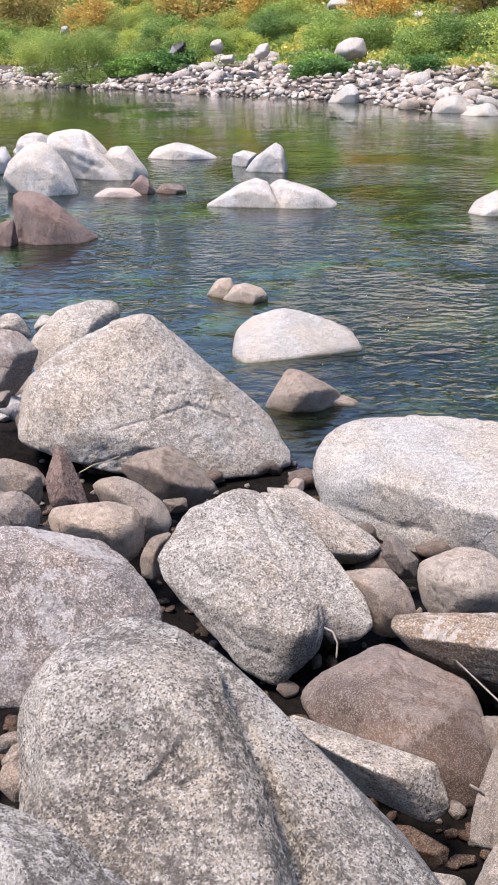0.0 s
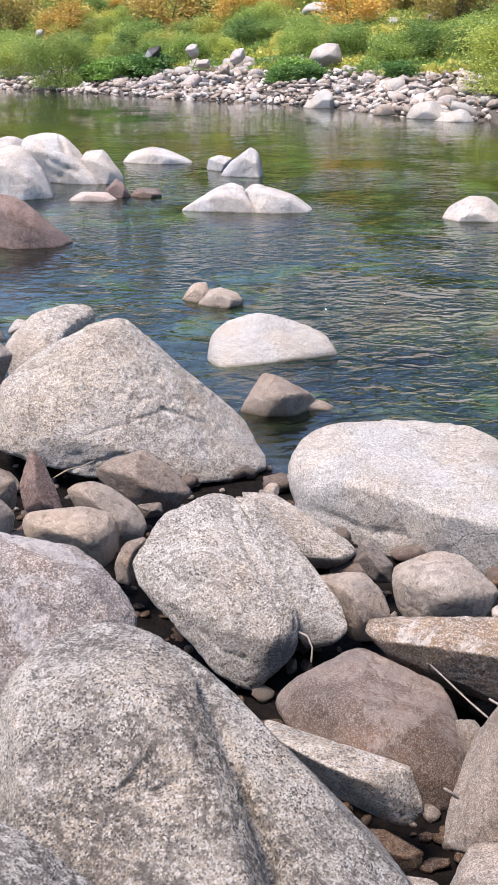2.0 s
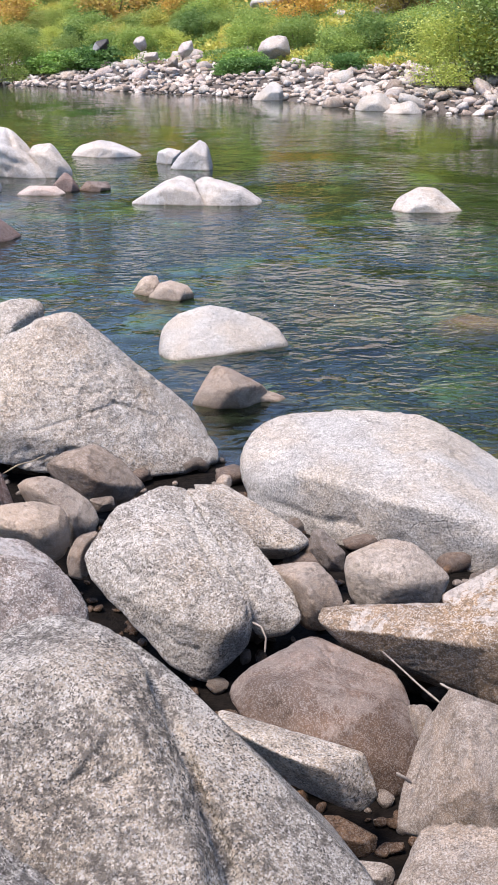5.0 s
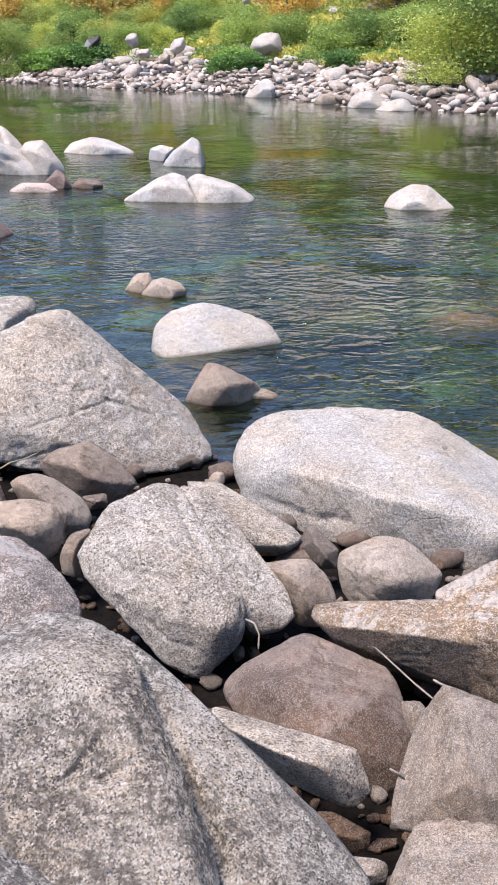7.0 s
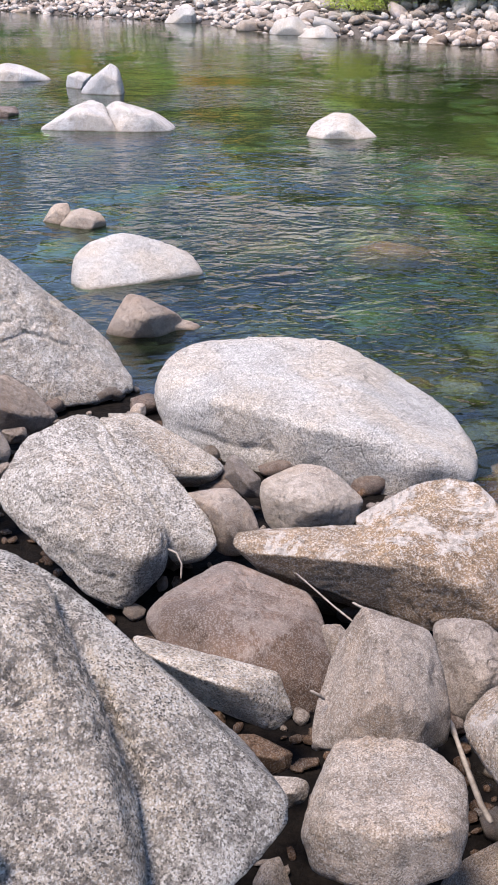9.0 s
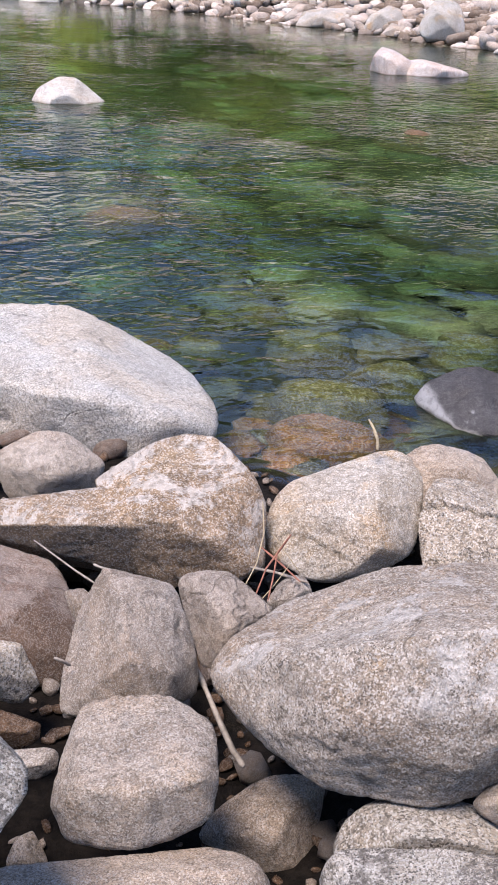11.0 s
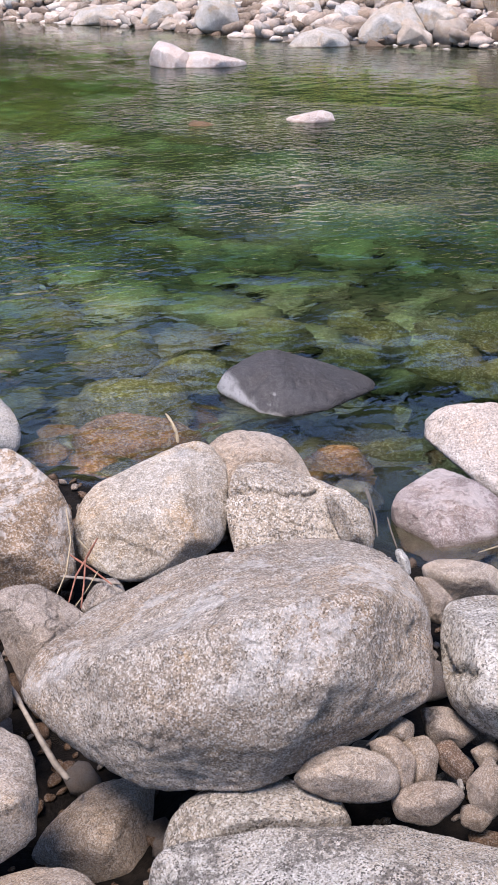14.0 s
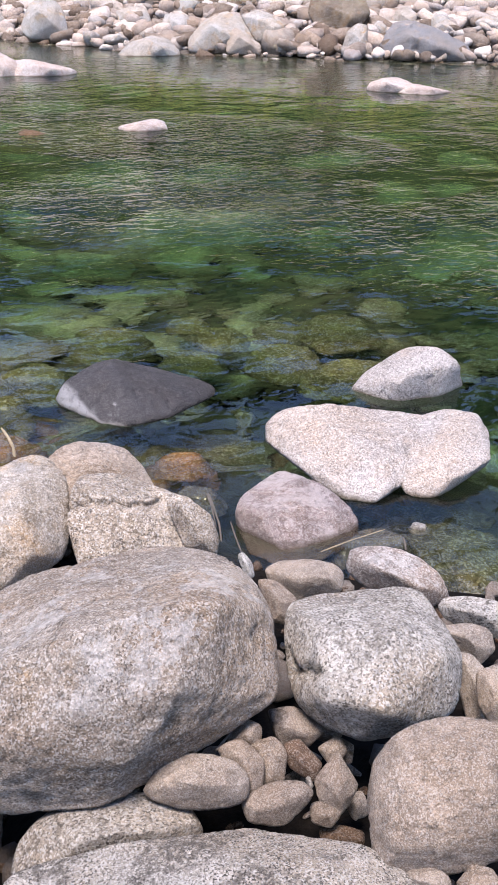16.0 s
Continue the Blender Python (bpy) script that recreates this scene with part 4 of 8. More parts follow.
boulder("boulder", "gran3", [lobe((1.44, 2.02, 0.60), 110, [(143, -68, 0.235), (13, 70, 0.169), (199, -80, 0.215), (277, -71, 0.265), (336, 64, 0.169), (40, -35, 0.306), (163, 20, 0.491), (182, -6, 0.452), (24, -29, 0.302), (109, -29, 0.426), (253, 17, 0.433), (69, 69, 0.274), (214, -14, 0.425), (142, 28, 0.502), (212, 41, 0.425), (185, -21, 0.422), (116, 47, 0.437), (241, 41, 0.392), (205, 12, 0.458), (332, 24, 0.355), (2, 21, 0.305), (243, -12, 0.453), (182, 48, 0.455), (85, -15, 0.457), (99, 58, 0.371), (121, -51, 0.337), (9, 8, 0.325), (318, -23, 0.469), (17, -14, 0.329), (325, -6, 0.459), (275, 32, 0.423), (170, -48, 0.360), (292, 48, 0.329)], -16, 7, [(((-0.405, 0.025, 0.095), (-0.205, -0.008, 0.151), (-0.066, -0.128, 0.231), (0.151, -0.102, 0.204)), 0.0074, 0.008)])],
        "large grey granite boulder with tan stains in the shore pile", group="rocks of the shore pile")
boulder("rock", "tang", [lobe((1.46, 2.84, 0.25), 47.6, [(271, 46, 0.047), (343, 3, 0.047), (270, 74, 0.057), (7, 17, 0.057), (137, 48, 0.068), (63, 4, 0.068), (161, 1, 0.048), (91, -42, 0.048), (185, -15, 0.049), (95, -69, 0.049), (244, -1, 0.062), (315, -44, 0.062), (204, 33, 0.065), (24, -33, 0.082)], 24, 5)],
        "buff granite stone wedged among boulders", group="rocks of the shore pile")
boulder("rock", "tan", [lobe((1.49, 1.54, 0.48), 8, [(289, 43, 0.100), (351, -9, 0.100), (306, 69, 0.070), (15, 6, 0.070), (24, 90, 0.059), (38, 11, 0.059), (126, 75, 0.068), (57, 8, 0.068), (148, 44, 0.098), (85, -7, 0.098), (174, 10, 0.106), (113, -41, 0.106), (214, -9, 0.059), (172, -79, 0.059), (228, -8, 0.058), (284, -76, 0.058), (252, 2, 0.101), (315, -53, 0.101), (219, 42, 0.108), (39, -42, 0.135)], 3, 5)],
        "rounded tan stone wedged among boulders", group="rocks of the shore pile")
boulder("boulder", "gran", [lobe((1.29, 1.63, 0.36), 54.4, [(285, 48, 0.150), (346, -7, 0.150), (303, 70, 0.117), (7, 4, 0.117), (339, 90, 0.201), (25, 8, 0.201), (112, 78, 0.099), (49, 6, 0.099), (118, 73, 0.241), (54, 5, 0.241), (186, 0, 0.118), (128, -60, 0.118), (207, -6, 0.080), (177, -76, 0.080), (228, -3, 0.125), (280, -68, 0.125), (265, 22, 0.387), (323, -29, 0.387), (212, 45, 0.215), (32, -45, 0.268), (32, 82, 0.085)], 24, 6)],
        "grey granite boulder in the shore pile", group="rocks of the shore pile")
boulder("boulder", "gran2", [lobe((1.37, 1.29, 0.43), 47.6, [(277, 33, 0.427), (333, -21, 0.427), (334, 83, 0.111), (26, 5, 0.111), (51, 90, 0.247), (42, 7, 0.247), (108, 86, 0.134), (55, 5, 0.134), (129, 70, 0.187), (68, 2, 0.187), (164, 31, 0.612), (109, -23, 0.612), (219, -3, 0.113), (211, -72, 0.113), (220, 47, 0.361), (40, -47, 0.452), (40, 67, 0.097)], 24, 6)],
        "coarse speckled grey granite boulder in the shore pile", group="rocks of the shore pile")
boulder("boulder", "gran", [lobe((2.09, 1.56, 0.57), 100, [(27, 75, 0.119), (289, -75, 0.139), (178, -77, 0.139), (123, 62, 0.150), (244, 66, 0.185), (329, -28, 0.187), (177, 17, 0.246), (186, 54, 0.204), (208, -29, 0.253), (241, -20, 0.267), (126, 46, 0.176), (296, 32, 0.216), (55, -36, 0.148), (39, -30, 0.148), (26, -24, 0.166), (147, -62, 0.163), (113, -9, 0.203), (295, 11, 0.228), (271, -19, 0.255), (191, -13, 0.266), (130, -29, 0.202), (153, 16, 0.233), (351, -24, 0.194), (122, -17, 0.204), (30, 48, 0.185), (321, -17, 0.214)], -16, 5, [(((-0.192, 0.128, 0.021), (-0.228, 0.057, 0.011), (-0.258, -0.064, 0.081)), 0.01, 0.02), (((-0.150, 0.031, 0.134), (-0.096, -0.045, 0.146), (-0.050, -0.118, 0.157), (0.016, -0.176, 0.112)), 0.012, 0.014), (((-0.178, -0.128, 0.107), (-0.127, -0.119, 0.129), (-0.075, -0.122, 0.149)), 0.006, 0.01), (((-0.221, 0.083, -0.014), (-0.255, -0.049, 0.076)), 0.0112, 0.025), (((-0.164, -0.112, 0.114), (-0.083, -0.127, 0.144)), 0.0037, 0.006)])],
        "grey granite boulder in the shore pile", group="rocks of the shore pile")
boulder("boulder", "taupe", [lobe((1.81, 1.07, 0.59), 47.6, [(301, 40, 0.224), (3, -11, 0.224), (311, 57, 0.129), (18, 1, 0.129), (320, 75, 0.127), (32, 8, 0.127), (339, 90, 0.138), (49, 12, 0.138), (158, 61, 0.186), (89, 3, 0.186), (176, 28, 0.168), (116, -21, 0.168), (214, -4, 0.133), (152, -64, 0.133), (223, -7, 0.135), (168, -71, 0.135), (256, -4, 0.354), (317, -62, 0.354), (282, 15, 0.155), (343, -35, 0.155), (235, 42, 0.171), (55, -42, 0.214), (251, 46, 0.103)], 24, 6, [(((-0.05, 0.126, 0.066), (-0.118, 0.046, 0.05), (-0.161, -0.007, -0.01)), 0.0049, 0.008), (((-0.141, -0.026, 0.007), (-0.115, -0.065, 0.017)), 0.0039, 0.008)])],
        "taupe weathered stone in the shore pile", group="rocks of the shore pile")
boulder("rock", "brown", [lobe((1.84, 1.58, 0.43), 8, [(315, 83, 0.050), (33, 12, 0.050), (143, 65, 0.041), (70, 7, 0.041), (185, 3, 0.057), (120, -47, 0.057), (227, -12, 0.044), (272, -82, 0.044), (271, 10, 0.055), (335, -38, 0.055), (224, 40, 0.069), (44, -40, 0.086)], 10, 5)],
        "rounded brown stone wedged among boulders", group="rocks of the shore pile")
boulder("rock", "taupe", [lobe((1.68, 1.59, 0.49), 8, [(296, 50, 0.026), (2, -1, 0.026), (130, 78, 0.032), (55, 11, 0.032), (167, 18, 0.035), (105, -29, 0.035), (232, -11, 0.028), (302, -78, 0.028), (221, 40, 0.041), (41, -40, 0.051)], 10, 5)],
        "taupe weathered stone wedged among boulders", group="rocks of the shore pile")
boulder("rock", "brown", [lobe((1.61, 1.52, 0.47), 8, [(325, 88, 0.060), (32, 10, 0.060), (141, 56, 0.045), (75, 1, 0.045), (165, 21, 0.046), (104, -28, 0.046), (220, -10, 0.060), (213, -80, 0.060), (262, 6, 0.028), (325, -46, 0.028), (221, 42, 0.053), (41, -42, 0.067)], 10, 5)],
        "rounded brown stone wedged among boulders", group="rocks of the shore pile")
boulder("rock", "taupe", [lobe((1.69, 1.51, 0.45), 8, [(311, 71, 0.054), (22, 8, 0.054), (144, 56, 0.044), (77, 1, 0.044), (166, 22, 0.035), (105, -26, 0.035), (210, -9, 0.056), (144, -74, 0.056), (273, 14, 0.032), (335, -35, 0.032), (223, 41, 0.043), (43, -41, 0.054)], 10, 5)],
        "taupe weathered stone wedged among boulders", group="rocks of the shore pile")
boulder("rock", "redbr", [lobe((1.78, 1.49, 0.42), 8, [(310, 67, 0.047), (20, 7, 0.047), (145, 57, 0.028), (78, 2, 0.028), (179, 9, 0.047), (117, -40, 0.047), (244, -8, 0.031), (313, -70, 0.031), (273, 11, 0.033), (335, -38, 0.033), (225, 41, 0.045), (45, -41, 0.056)], 10, 5)],
        "smooth reddish-brown stone wedged among boulders", group="rocks of the shore pile")
boulder("rock", "taupe", [lobe((1.87, 1.47, 0.41), 8, [(310, 63, 0.026), (19, 5, 0.026), (154, 47, 0.030), (89, -4, 0.030), (189, 2, 0.025), (124, -49, 0.025), (264, 1, 0.025), (330, -51, 0.025), (227, 41, 0.034), (47, -41, 0.043)], 10, 4)],
        "taupe weathered stone wedged among boulders", group="rocks of the shore pile")
boulder("rock", "brown", [lobe((1.77, 1.36, 0.44), 8, [(303, 49, 0.042), (7, -4, 0.042), (151, 51, 0.044), (87, -3, 0.044), (180, 11, 0.044), (119, -39, 0.044), (243, -7, 0.051), (307, -72, 0.051), (277, 13, 0.045), (337, -37, 0.045), (227, 42, 0.049), (47, -42, 0.061)], 10, 5)],
        "rounded brown stone wedged among boulders", group="rocks of the shore pile")
boulder("rock", "brown", [lobe((1.62, 1.41, 0.43), 8, [(313, 66, 0.044), (18, 4, 0.044), (21, 90, 0.047), (41, 9, 0.047), (159, 33, 0.081), (99, -18, 0.081), (190, 1, 0.045), (128, -55, 0.045), (227, -8, 0.045), (252, -80, 0.045), (272, 14, 0.071), (332, -37, 0.071), (223, 43, 0.074), (43, -43, 0.092)], 10, 5)],
        "rounded brown stone wedged among boulders", group="rocks of the shore pile")
boulder("rock", "tan", [lobe((2.37, 2.11, 0.41), 18, [(290, 67, 0.073), (21, 15, 0.073), (251, 90, 0.058), (41, 20, 0.058), (158, 62, 0.083), (73, 13, 0.083), (171, 16, 0.106), (104, -22, 0.106), (208, -17, 0.063), (112, -70, 0.063), (245, -15, 0.063), (335, -67, 0.063), (266, 0, 0.084), (338, -41, 0.084), (224, 32, 0.106), (44, -32, 0.133)], 10, 5)],
        "rounded tan stone wedged among boulders", group="rocks of the shore pile")
boulder("boulder", "purple", [lobe((2.72, 2.02, 0.33), 18, [(287, 23, 0.143), (354, -14, 0.143), (287, 77, 0.114), (35, 19, 0.114), (189, 85, 0.077), (58, 21, 0.077), (166, 67, 0.078), (74, 16, 0.078), (172, 28, 0.139), (103, -10, 0.139), (207, -14, 0.119), (120, -63, 0.119), (243, -18, 0.074), (348, -73, 0.074), (260, -11, 0.090), (341, -56, 0.090), (230, 31, 0.145), (50, -31, 0.181)], 10, 5)],
        "mauve-grey granite boulder in the shore pile", group="rocks of the shore pile")
boulder("rock", "gran", [lobe((2.60, 1.61, 0.43), 47.6, [(300, 76, 0.059), (39, 17, 0.059), (217, 90, 0.055), (57, 19, 0.055), (174, 31, 0.087), (107, -9, 0.087), (241, -18, 0.035), (2, -80, 0.035), (248, -17, 0.033), (348, -75, 0.033), (272, -4, 0.060), (346, -48, 0.060), (235, 33, 0.100), (55, -33, 0.125)], 24, 5)],
        "grey granite stone wedged among boulders", group="rocks of the shore pile")
boulder("rock", "taupe", [lobe((2.51, 1.56, 0.41), 18, [(304, 75, 0.050), (38, 16, 0.050), (179, 87, 0.047), (62, 18, 0.047), (172, 34, 0.066), (105, -8, 0.066), (197, -2, 0.063), (125, -47, 0.063), (256, -13, 0.032), (341, -67, 0.032), (263, -10, 0.035), (342, -60, 0.035), (235, 34, 0.079), (55, -34, 0.099)], 10, 5)],
        "taupe weathered stone wedged among boulders", group="rocks of the shore pile")
boulder("rock", "tan", [lobe((2.33, 1.38, 0.43), 37.4, [(303, 90, 0.097), (48, 16, 0.097), (162, 58, 0.045), (88, 6, 0.045), (176, 27, 0.048), (111, -16, 0.048), (215, -11, 0.087), (137, -67, 0.087), (286, 12, 0.038), (351, -32, 0.038), (236, 37, 0.066), (56, -37, 0.083)], 24, 5)],
        "rounded tan stone wedged among boulders", group="rocks of the shore pile")
boulder("rock", "tan", [lobe((2.28, 1.28, 0.50), 18, [(313, 68, 0.061), (33, 11, 0.061), (163, 58, 0.043), (89, 6, 0.043), (194, 4, 0.045), (127, -42, 0.045), (241, -15, 0.059), (336, -81, 0.059), (288, 12, 0.043), (352, -31, 0.043), (237, 37, 0.056), (57, -37, 0.070)], 10, 5)],
        "rounded tan stone wedged among boulders", group="rocks of the shore pile")
boulder("rock", "brown", [lobe((2.21, 2.06, 0.42), 20, [(172, 85, 0.054), (51, 19, 0.054), (154, 58, 0.040), (74, 10, 0.040), (173, 10, 0.049), (106, -31, 0.049), (236, -17, 0.054), (335, -74, 0.054), (270, 6, 0.032), (338, -35, 0.032), (223, 33, 0.055), (43, -33, 0.069)], 10, 5)],
        "rounded brown stone wedged among boulders", group="rocks of the shore pile")
boulder("boulder", "pinkish", [lobe((3.15, 2.98, -0.03), 110, [(326, 3, 0.229), (289, -3, 0.257), (332, -6, 0.208), (311, -26, 0.218), (212, 55, 0.183), (216, 14, 0.285), (265, 11, 0.249), (185, 25, 0.232), (185, 11, 0.247), (189, 45, 0.196), (158, 6, 0.292), (336, 79, 0.159), (285, 79, 0.165), (344, 58, 0.207), (339, -1, 0.214), (359, 9, 0.242), (23, 15, 0.274), (95, 82, 0.150), (65, 17, 0.245), (356, 84, 0.151), (104, 27, 0.234), (100, 3, 0.220), (132, 73, 0.151), (176, 66, 0.168), (115, -12, 0.239), (228, -88, 0.118), (46, -70, 0.132), (338, -13, 0.216), (22, -65, 0.156), (67, -63, 0.158), (98, -34, 0.224), (113, -28, 0.237)], -16, 6)],
        "mauve-pink boulder with pale face standing in the river", group="rocks in the river", near=False)
boulder("boulder", "palewarm", [lobe((3.80, 3.23, -0.01), 90, [(240, 43, 0.347), (240, -56, 0.254), (282, -43, 0.227), (266, 8, 0.379), (173, -35, 0.287), (172, -44, 0.249), (224, 65, 0.230), (175, -11, 0.364), (184, 53, 0.281), (282, 44, 0.318), (20, 20, 0.317), (264, 61, 0.247), (164, 88, 0.196), (44, 29, 0.255), (133, 84, 0.194), (162, 67, 0.251), (104, -6, 0.469), (14, -88, 0.179), (285, -62, 0.214), (50, -81, 0.173), (40, -18, 0.316), (49, -67, 0.217)], -16, 6, [(((-0.316, -0.190, 0.087), (-0.181, -0.198, 0.129), (-0.005, -0.206, 0.181), (0.130, -0.191, 0.171), (0.428, -0.168, 0.149)), 0.009, 0.014), (((-0.014, -0.214, 0.177), (-0.073, -0.310, 0.115), (-0.127, -0.393, 0.050)), 0.008, 0.012)]),
        lobe((4.10, 2.94, -0.01), 90, [(231, 39, 0.337), (231, -56, 0.233), (246, 55, 0.268), (304, -23, 0.250), (307, -30, 0.220), (180, -8, 0.241), (171, -34, 0.154), (177, 70, 0.170), (250, 75, 0.185), (154, 57, 0.206), (138, -10, 0.195), (269, 83, 0.172), (15, 22, 0.235), (195, 82, 0.170), (47, 26, 0.294), (111, 7, 0.269), (45, -77, 0.151), (26, -51, 0.226), (40, -60, 0.207)], -16, 6)],
        "pale buff granite boulder standing in the river", group="rocks in the river", near=False)
boulder("boulder", "palewarm", [lobe((4.65, 3.63, 0.08), 20, [(286, 39, 0.188), (7, 11, 0.188), (281, 56, 0.132), (21, 23, 0.132), (248, 73, 0.139), (43, 31, 0.139), (184, 62, 0.195), (75, 26, 0.195), (175, 28, 0.472), (100, 2, 0.472), (230, 21, 0.253), (50, -21, 0.316), (173, -6, 0.172), (202, -6, 0.129), (251, -6, 0.208), (0, -90, 0.229), (230, 70, 0.143), (286, 52, 0.168), (175, 52, 0.168)], 10, 5)],
        "pale buff granite boulder standing in the river", group="rocks in the river", near=False)
boulder("boulder", "slate", [lobe((3.42, 4.53, -0.06), 70, [(283, 12, 0.429), (283, -37, 0.304), (343, 45, 0.308), (3, 33, 0.247), (9, 25, 0.217), (263, 17, 0.396), (263, -44, 0.245), (238, 54, 0.300), (236, -50, 0.230), (188, 56, 0.257), (188, -48, 0.204), (169, 61, 0.223), (169, -43, 0.214), (149, 71, 0.195), (118, -23, 0.401), (239, 72, 0.258), (204, 79, 0.230), (74, 65, 0.222), (39, 30, 0.190), (62, 57, 0.225), (49, 27, 0.222), (0, -90, 0.165), (36, -82, 0.187), (25, -1, 0.245), (27, -9, 0.254), (30, -46, 0.265)], -16, 6)],
        "dark wet slate-grey boulder standing in the river", group="rocks in the river", near=False)
boulder("boulder", "pale", [lobe((0.39, 8.61, 0.02), 26, [(334, -62, 0.235), (0, -90, 0.275), (159, 0, 0.269), (165, 54, 0.156), (3, -5, 0.264), (293, -19, 0.434), (139, 66, 0.172), (195, 66, 0.193), (67, 0, 0.514), (270, 0, 0.519), (109, 65, 0.247), (243, 0, 0.581), (338, 47, 0.358), (227, 57, 0.318), (15, 7, 0.341), (255, 43, 0.423), (301, 10, 0.489), (3, 31, 0.341), (30, 0, 0.452), (312, 24, 0.471)], -16, 5)],
        "pale grey granite boulder standing in the river", group="rocks in the river", near=False)
boulder("boulder", "brown", [lobe((0.38, 7.16, 0.01), 44, [(352, -31, 0.141), (179, -23, 0.148), (133, 0, 0.166), (214, 0, 0.183), (116, 63, 0.196), (3, -6, 0.124), (144, -10, 0.163), (234, 48, 0.206), (298, 21, 0.218), (299, 0, 0.235), (0, -90, 0.256), (197, -14, 0.170), (44, 51, 0.199), (45, 0, 0.229), (223, 17, 0.202), (71, 60, 0.204), (284, 29, 0.233), (318, 22, 0.217), (130, 12, 0.192), (1, 55, 0.238), (21, -8, 0.176), (348, 44, 0.242), (39, 39, 0.212)], -16, 5)],
        "rounded brown stone standing in the river", group="rocks in the river", near=False)
boulder("rock", "brown", [lobe((0.63, 7.21, 0.02), 61.2, [(231, 57, 0.054), (338, 27, 0.054), (154, 66, 0.032), (19, 32, 0.032), (185, 18, 0.102), (5, -18, 0.128), (185, -6, 0.070), (0, -90, 0.174), (185, 67, 0.050), (237, 50, 0.058), (132, 50, 0.058)], 24, 4)],
        "rounded brown stone standing in the river", group="rocks in the river", near=False)
boulder("boulder", "pale2", [lobe((3.59, 15.52, 0.10), 20, [(244, 25, 0.298), (325, 14, 0.298), (228, 51, 0.190), (346, 37, 0.190), (185, 60, 0.184), (18, 44, 0.184), (150, 44, 0.232), (49, 32, 0.232), (193, 8, 0.383), (13, -8, 0.478), (193, -6, 0.304), (0, -90, 0.248), (193, 57, 0.196), (237, 44, 0.229), (149, 44, 0.229)], 10, 5)],
        "white granite boulder standing in the river", group="rocks in the river", near=False)
boulder("boulder", "white", [lobe((-4.71, 25.03, 0.14), 40.8, [(196, 52, 0.263), (327, 43, 0.263), (150, 54, 0.360), (6, 45, 0.360), (220, -3, 0.293), (297, -9, 0.293), (169, 5, 0.343), (349, -5, 0.429), (169, -6, 0.315), (0, -90, 0.289), (169, 54, 0.221), (212, 41, 0.259), (127, 41, 0.259)], 24, 4)],
        "pale grey granite boulder standing in the river", group="rocks in the river", near=False)
boulder("boulder", "white", [lobe((-4.72, 21.36, 0.16), 40.8, [(216, 30, 0.269), (302, 23, 0.269), (151, 56, 0.344), (1, 45, 0.344), (116, 5, 0.255), (40, -1, 0.255), (168, 6, 0.295), (348, -6, 0.369), (168, -6, 0.174), (0, -90, 0.306), (168, 55, 0.217), (210, 42, 0.255), (125, 42, 0.255)], 24, 4)],
        "pale grey granite boulder standing in the river", group="rocks in the river", near=False)
boulder("boulder", "pale", [lobe((4.00, 42.62, 0.18), 61.2, [(221, 44, 0.455), (332, 40, 0.455), (185, 55, 0.505), (6, 49, 0.505), (134, -2, 0.256), (58, -5, 0.256), (185, 3, 0.310), (5, -3, 0.388), (185, -6, 0.217), (0, -90, 0.333), (185, 52, 0.241), (227, 40, 0.282), (144, 40, 0.282)], 24, 4)],
        "pale grey granite boulder on the far shore", group="rocks of the far bank", near=False)
boulder("boulder", "white", [lobe((7.03, 39.69, 0.21), 40.8, [(236, 32, 0.312), (326, 28, 0.312), (206, 53, 0.361), (356, 48, 0.361), (138, 3, 0.407), (62, 0, 0.407), (190, 3, 0.442), (10, -3, 0.553), (190, -6, 0.327), (0, -90, 0.359), (190, 52, 0.307), (231, 40, 0.360), (149, 40, 0.360)], 24, 4)],
        "pale grey granite boulder on the far shore", group="rocks of the far bank", near=False)
boulder("boulder", "white", [lobe((7.49, 35.64, 0.09), 47.6, [(222, 49, 0.200), (345, 42, 0.200), (198, 55, 0.141), (7, 48, 0.141), (145, 30, 0.449), (57, 25, 0.449), (192, 4, 0.566), (12, -4, 0.707), (192, -6, 0.407), (0, -90, 0.259), (192, 53, 0.228), (234, 40, 0.267), (150, 40, 0.267)], 24, 4)],
        "pale grey granite boulder on the far shore", group="rocks of the far bank", near=False)
boulder("boulder", "white", [lobe((-12.42, 66.78, 0.25), 20, [(206, 41, 0.477), (314, 39, 0.477), (163, 53, 0.525), (355, 50, 0.525), (118, 8, 0.735), (41, 5, 0.735), (169, 2, 0.843), (349, -2, 1.054), (169, -6, 0.399), (0, -90, 0.499), (169, 51, 0.461), (210, 39, 0.540), (129, 39, 0.540)], 10, 4)],
        "pale grey granite boulder on the far shore", group="rocks of the far bank", near=False)
boulder("boulder", "pale", [lobe((3.99, 43.58, 0.17), 20, [(233, 28, 0.309), (319, 25, 0.309), (184, 55, 0.400), (6, 49, 0.400), (134, 11, 0.375), (57, 7, 0.375), (185, 3, 0.453), (5, -3, 0.566), (185, -6, 0.091), (0, -90, 0.320), (185, 52, 0.281), (226, 40, 0.329), (144, 40, 0.329)], 10, 4)],
        "pale grey granite boulder on the far shore", group="rocks of the far bank", near=False)
boulder("boulder", "pale", [lobe((6.63, 36.42, 0.18), 40.8, [(237, 29, 0.381), (325, 25, 0.381), (208, 53, 0.265), (355, 47, 0.265), (143, 28, 0.438), (56, 24, 0.438), (190, 3, 0.498), (10, -3, 0.623), (190, -6, 0.384), (0, -90, 0.327), (190, 52, 0.301), (232, 40, 0.352), (149, 40, 0.352)], 24, 4)],
        "pale grey granite boulder on the far shore", group="rocks of the far bank", near=False)
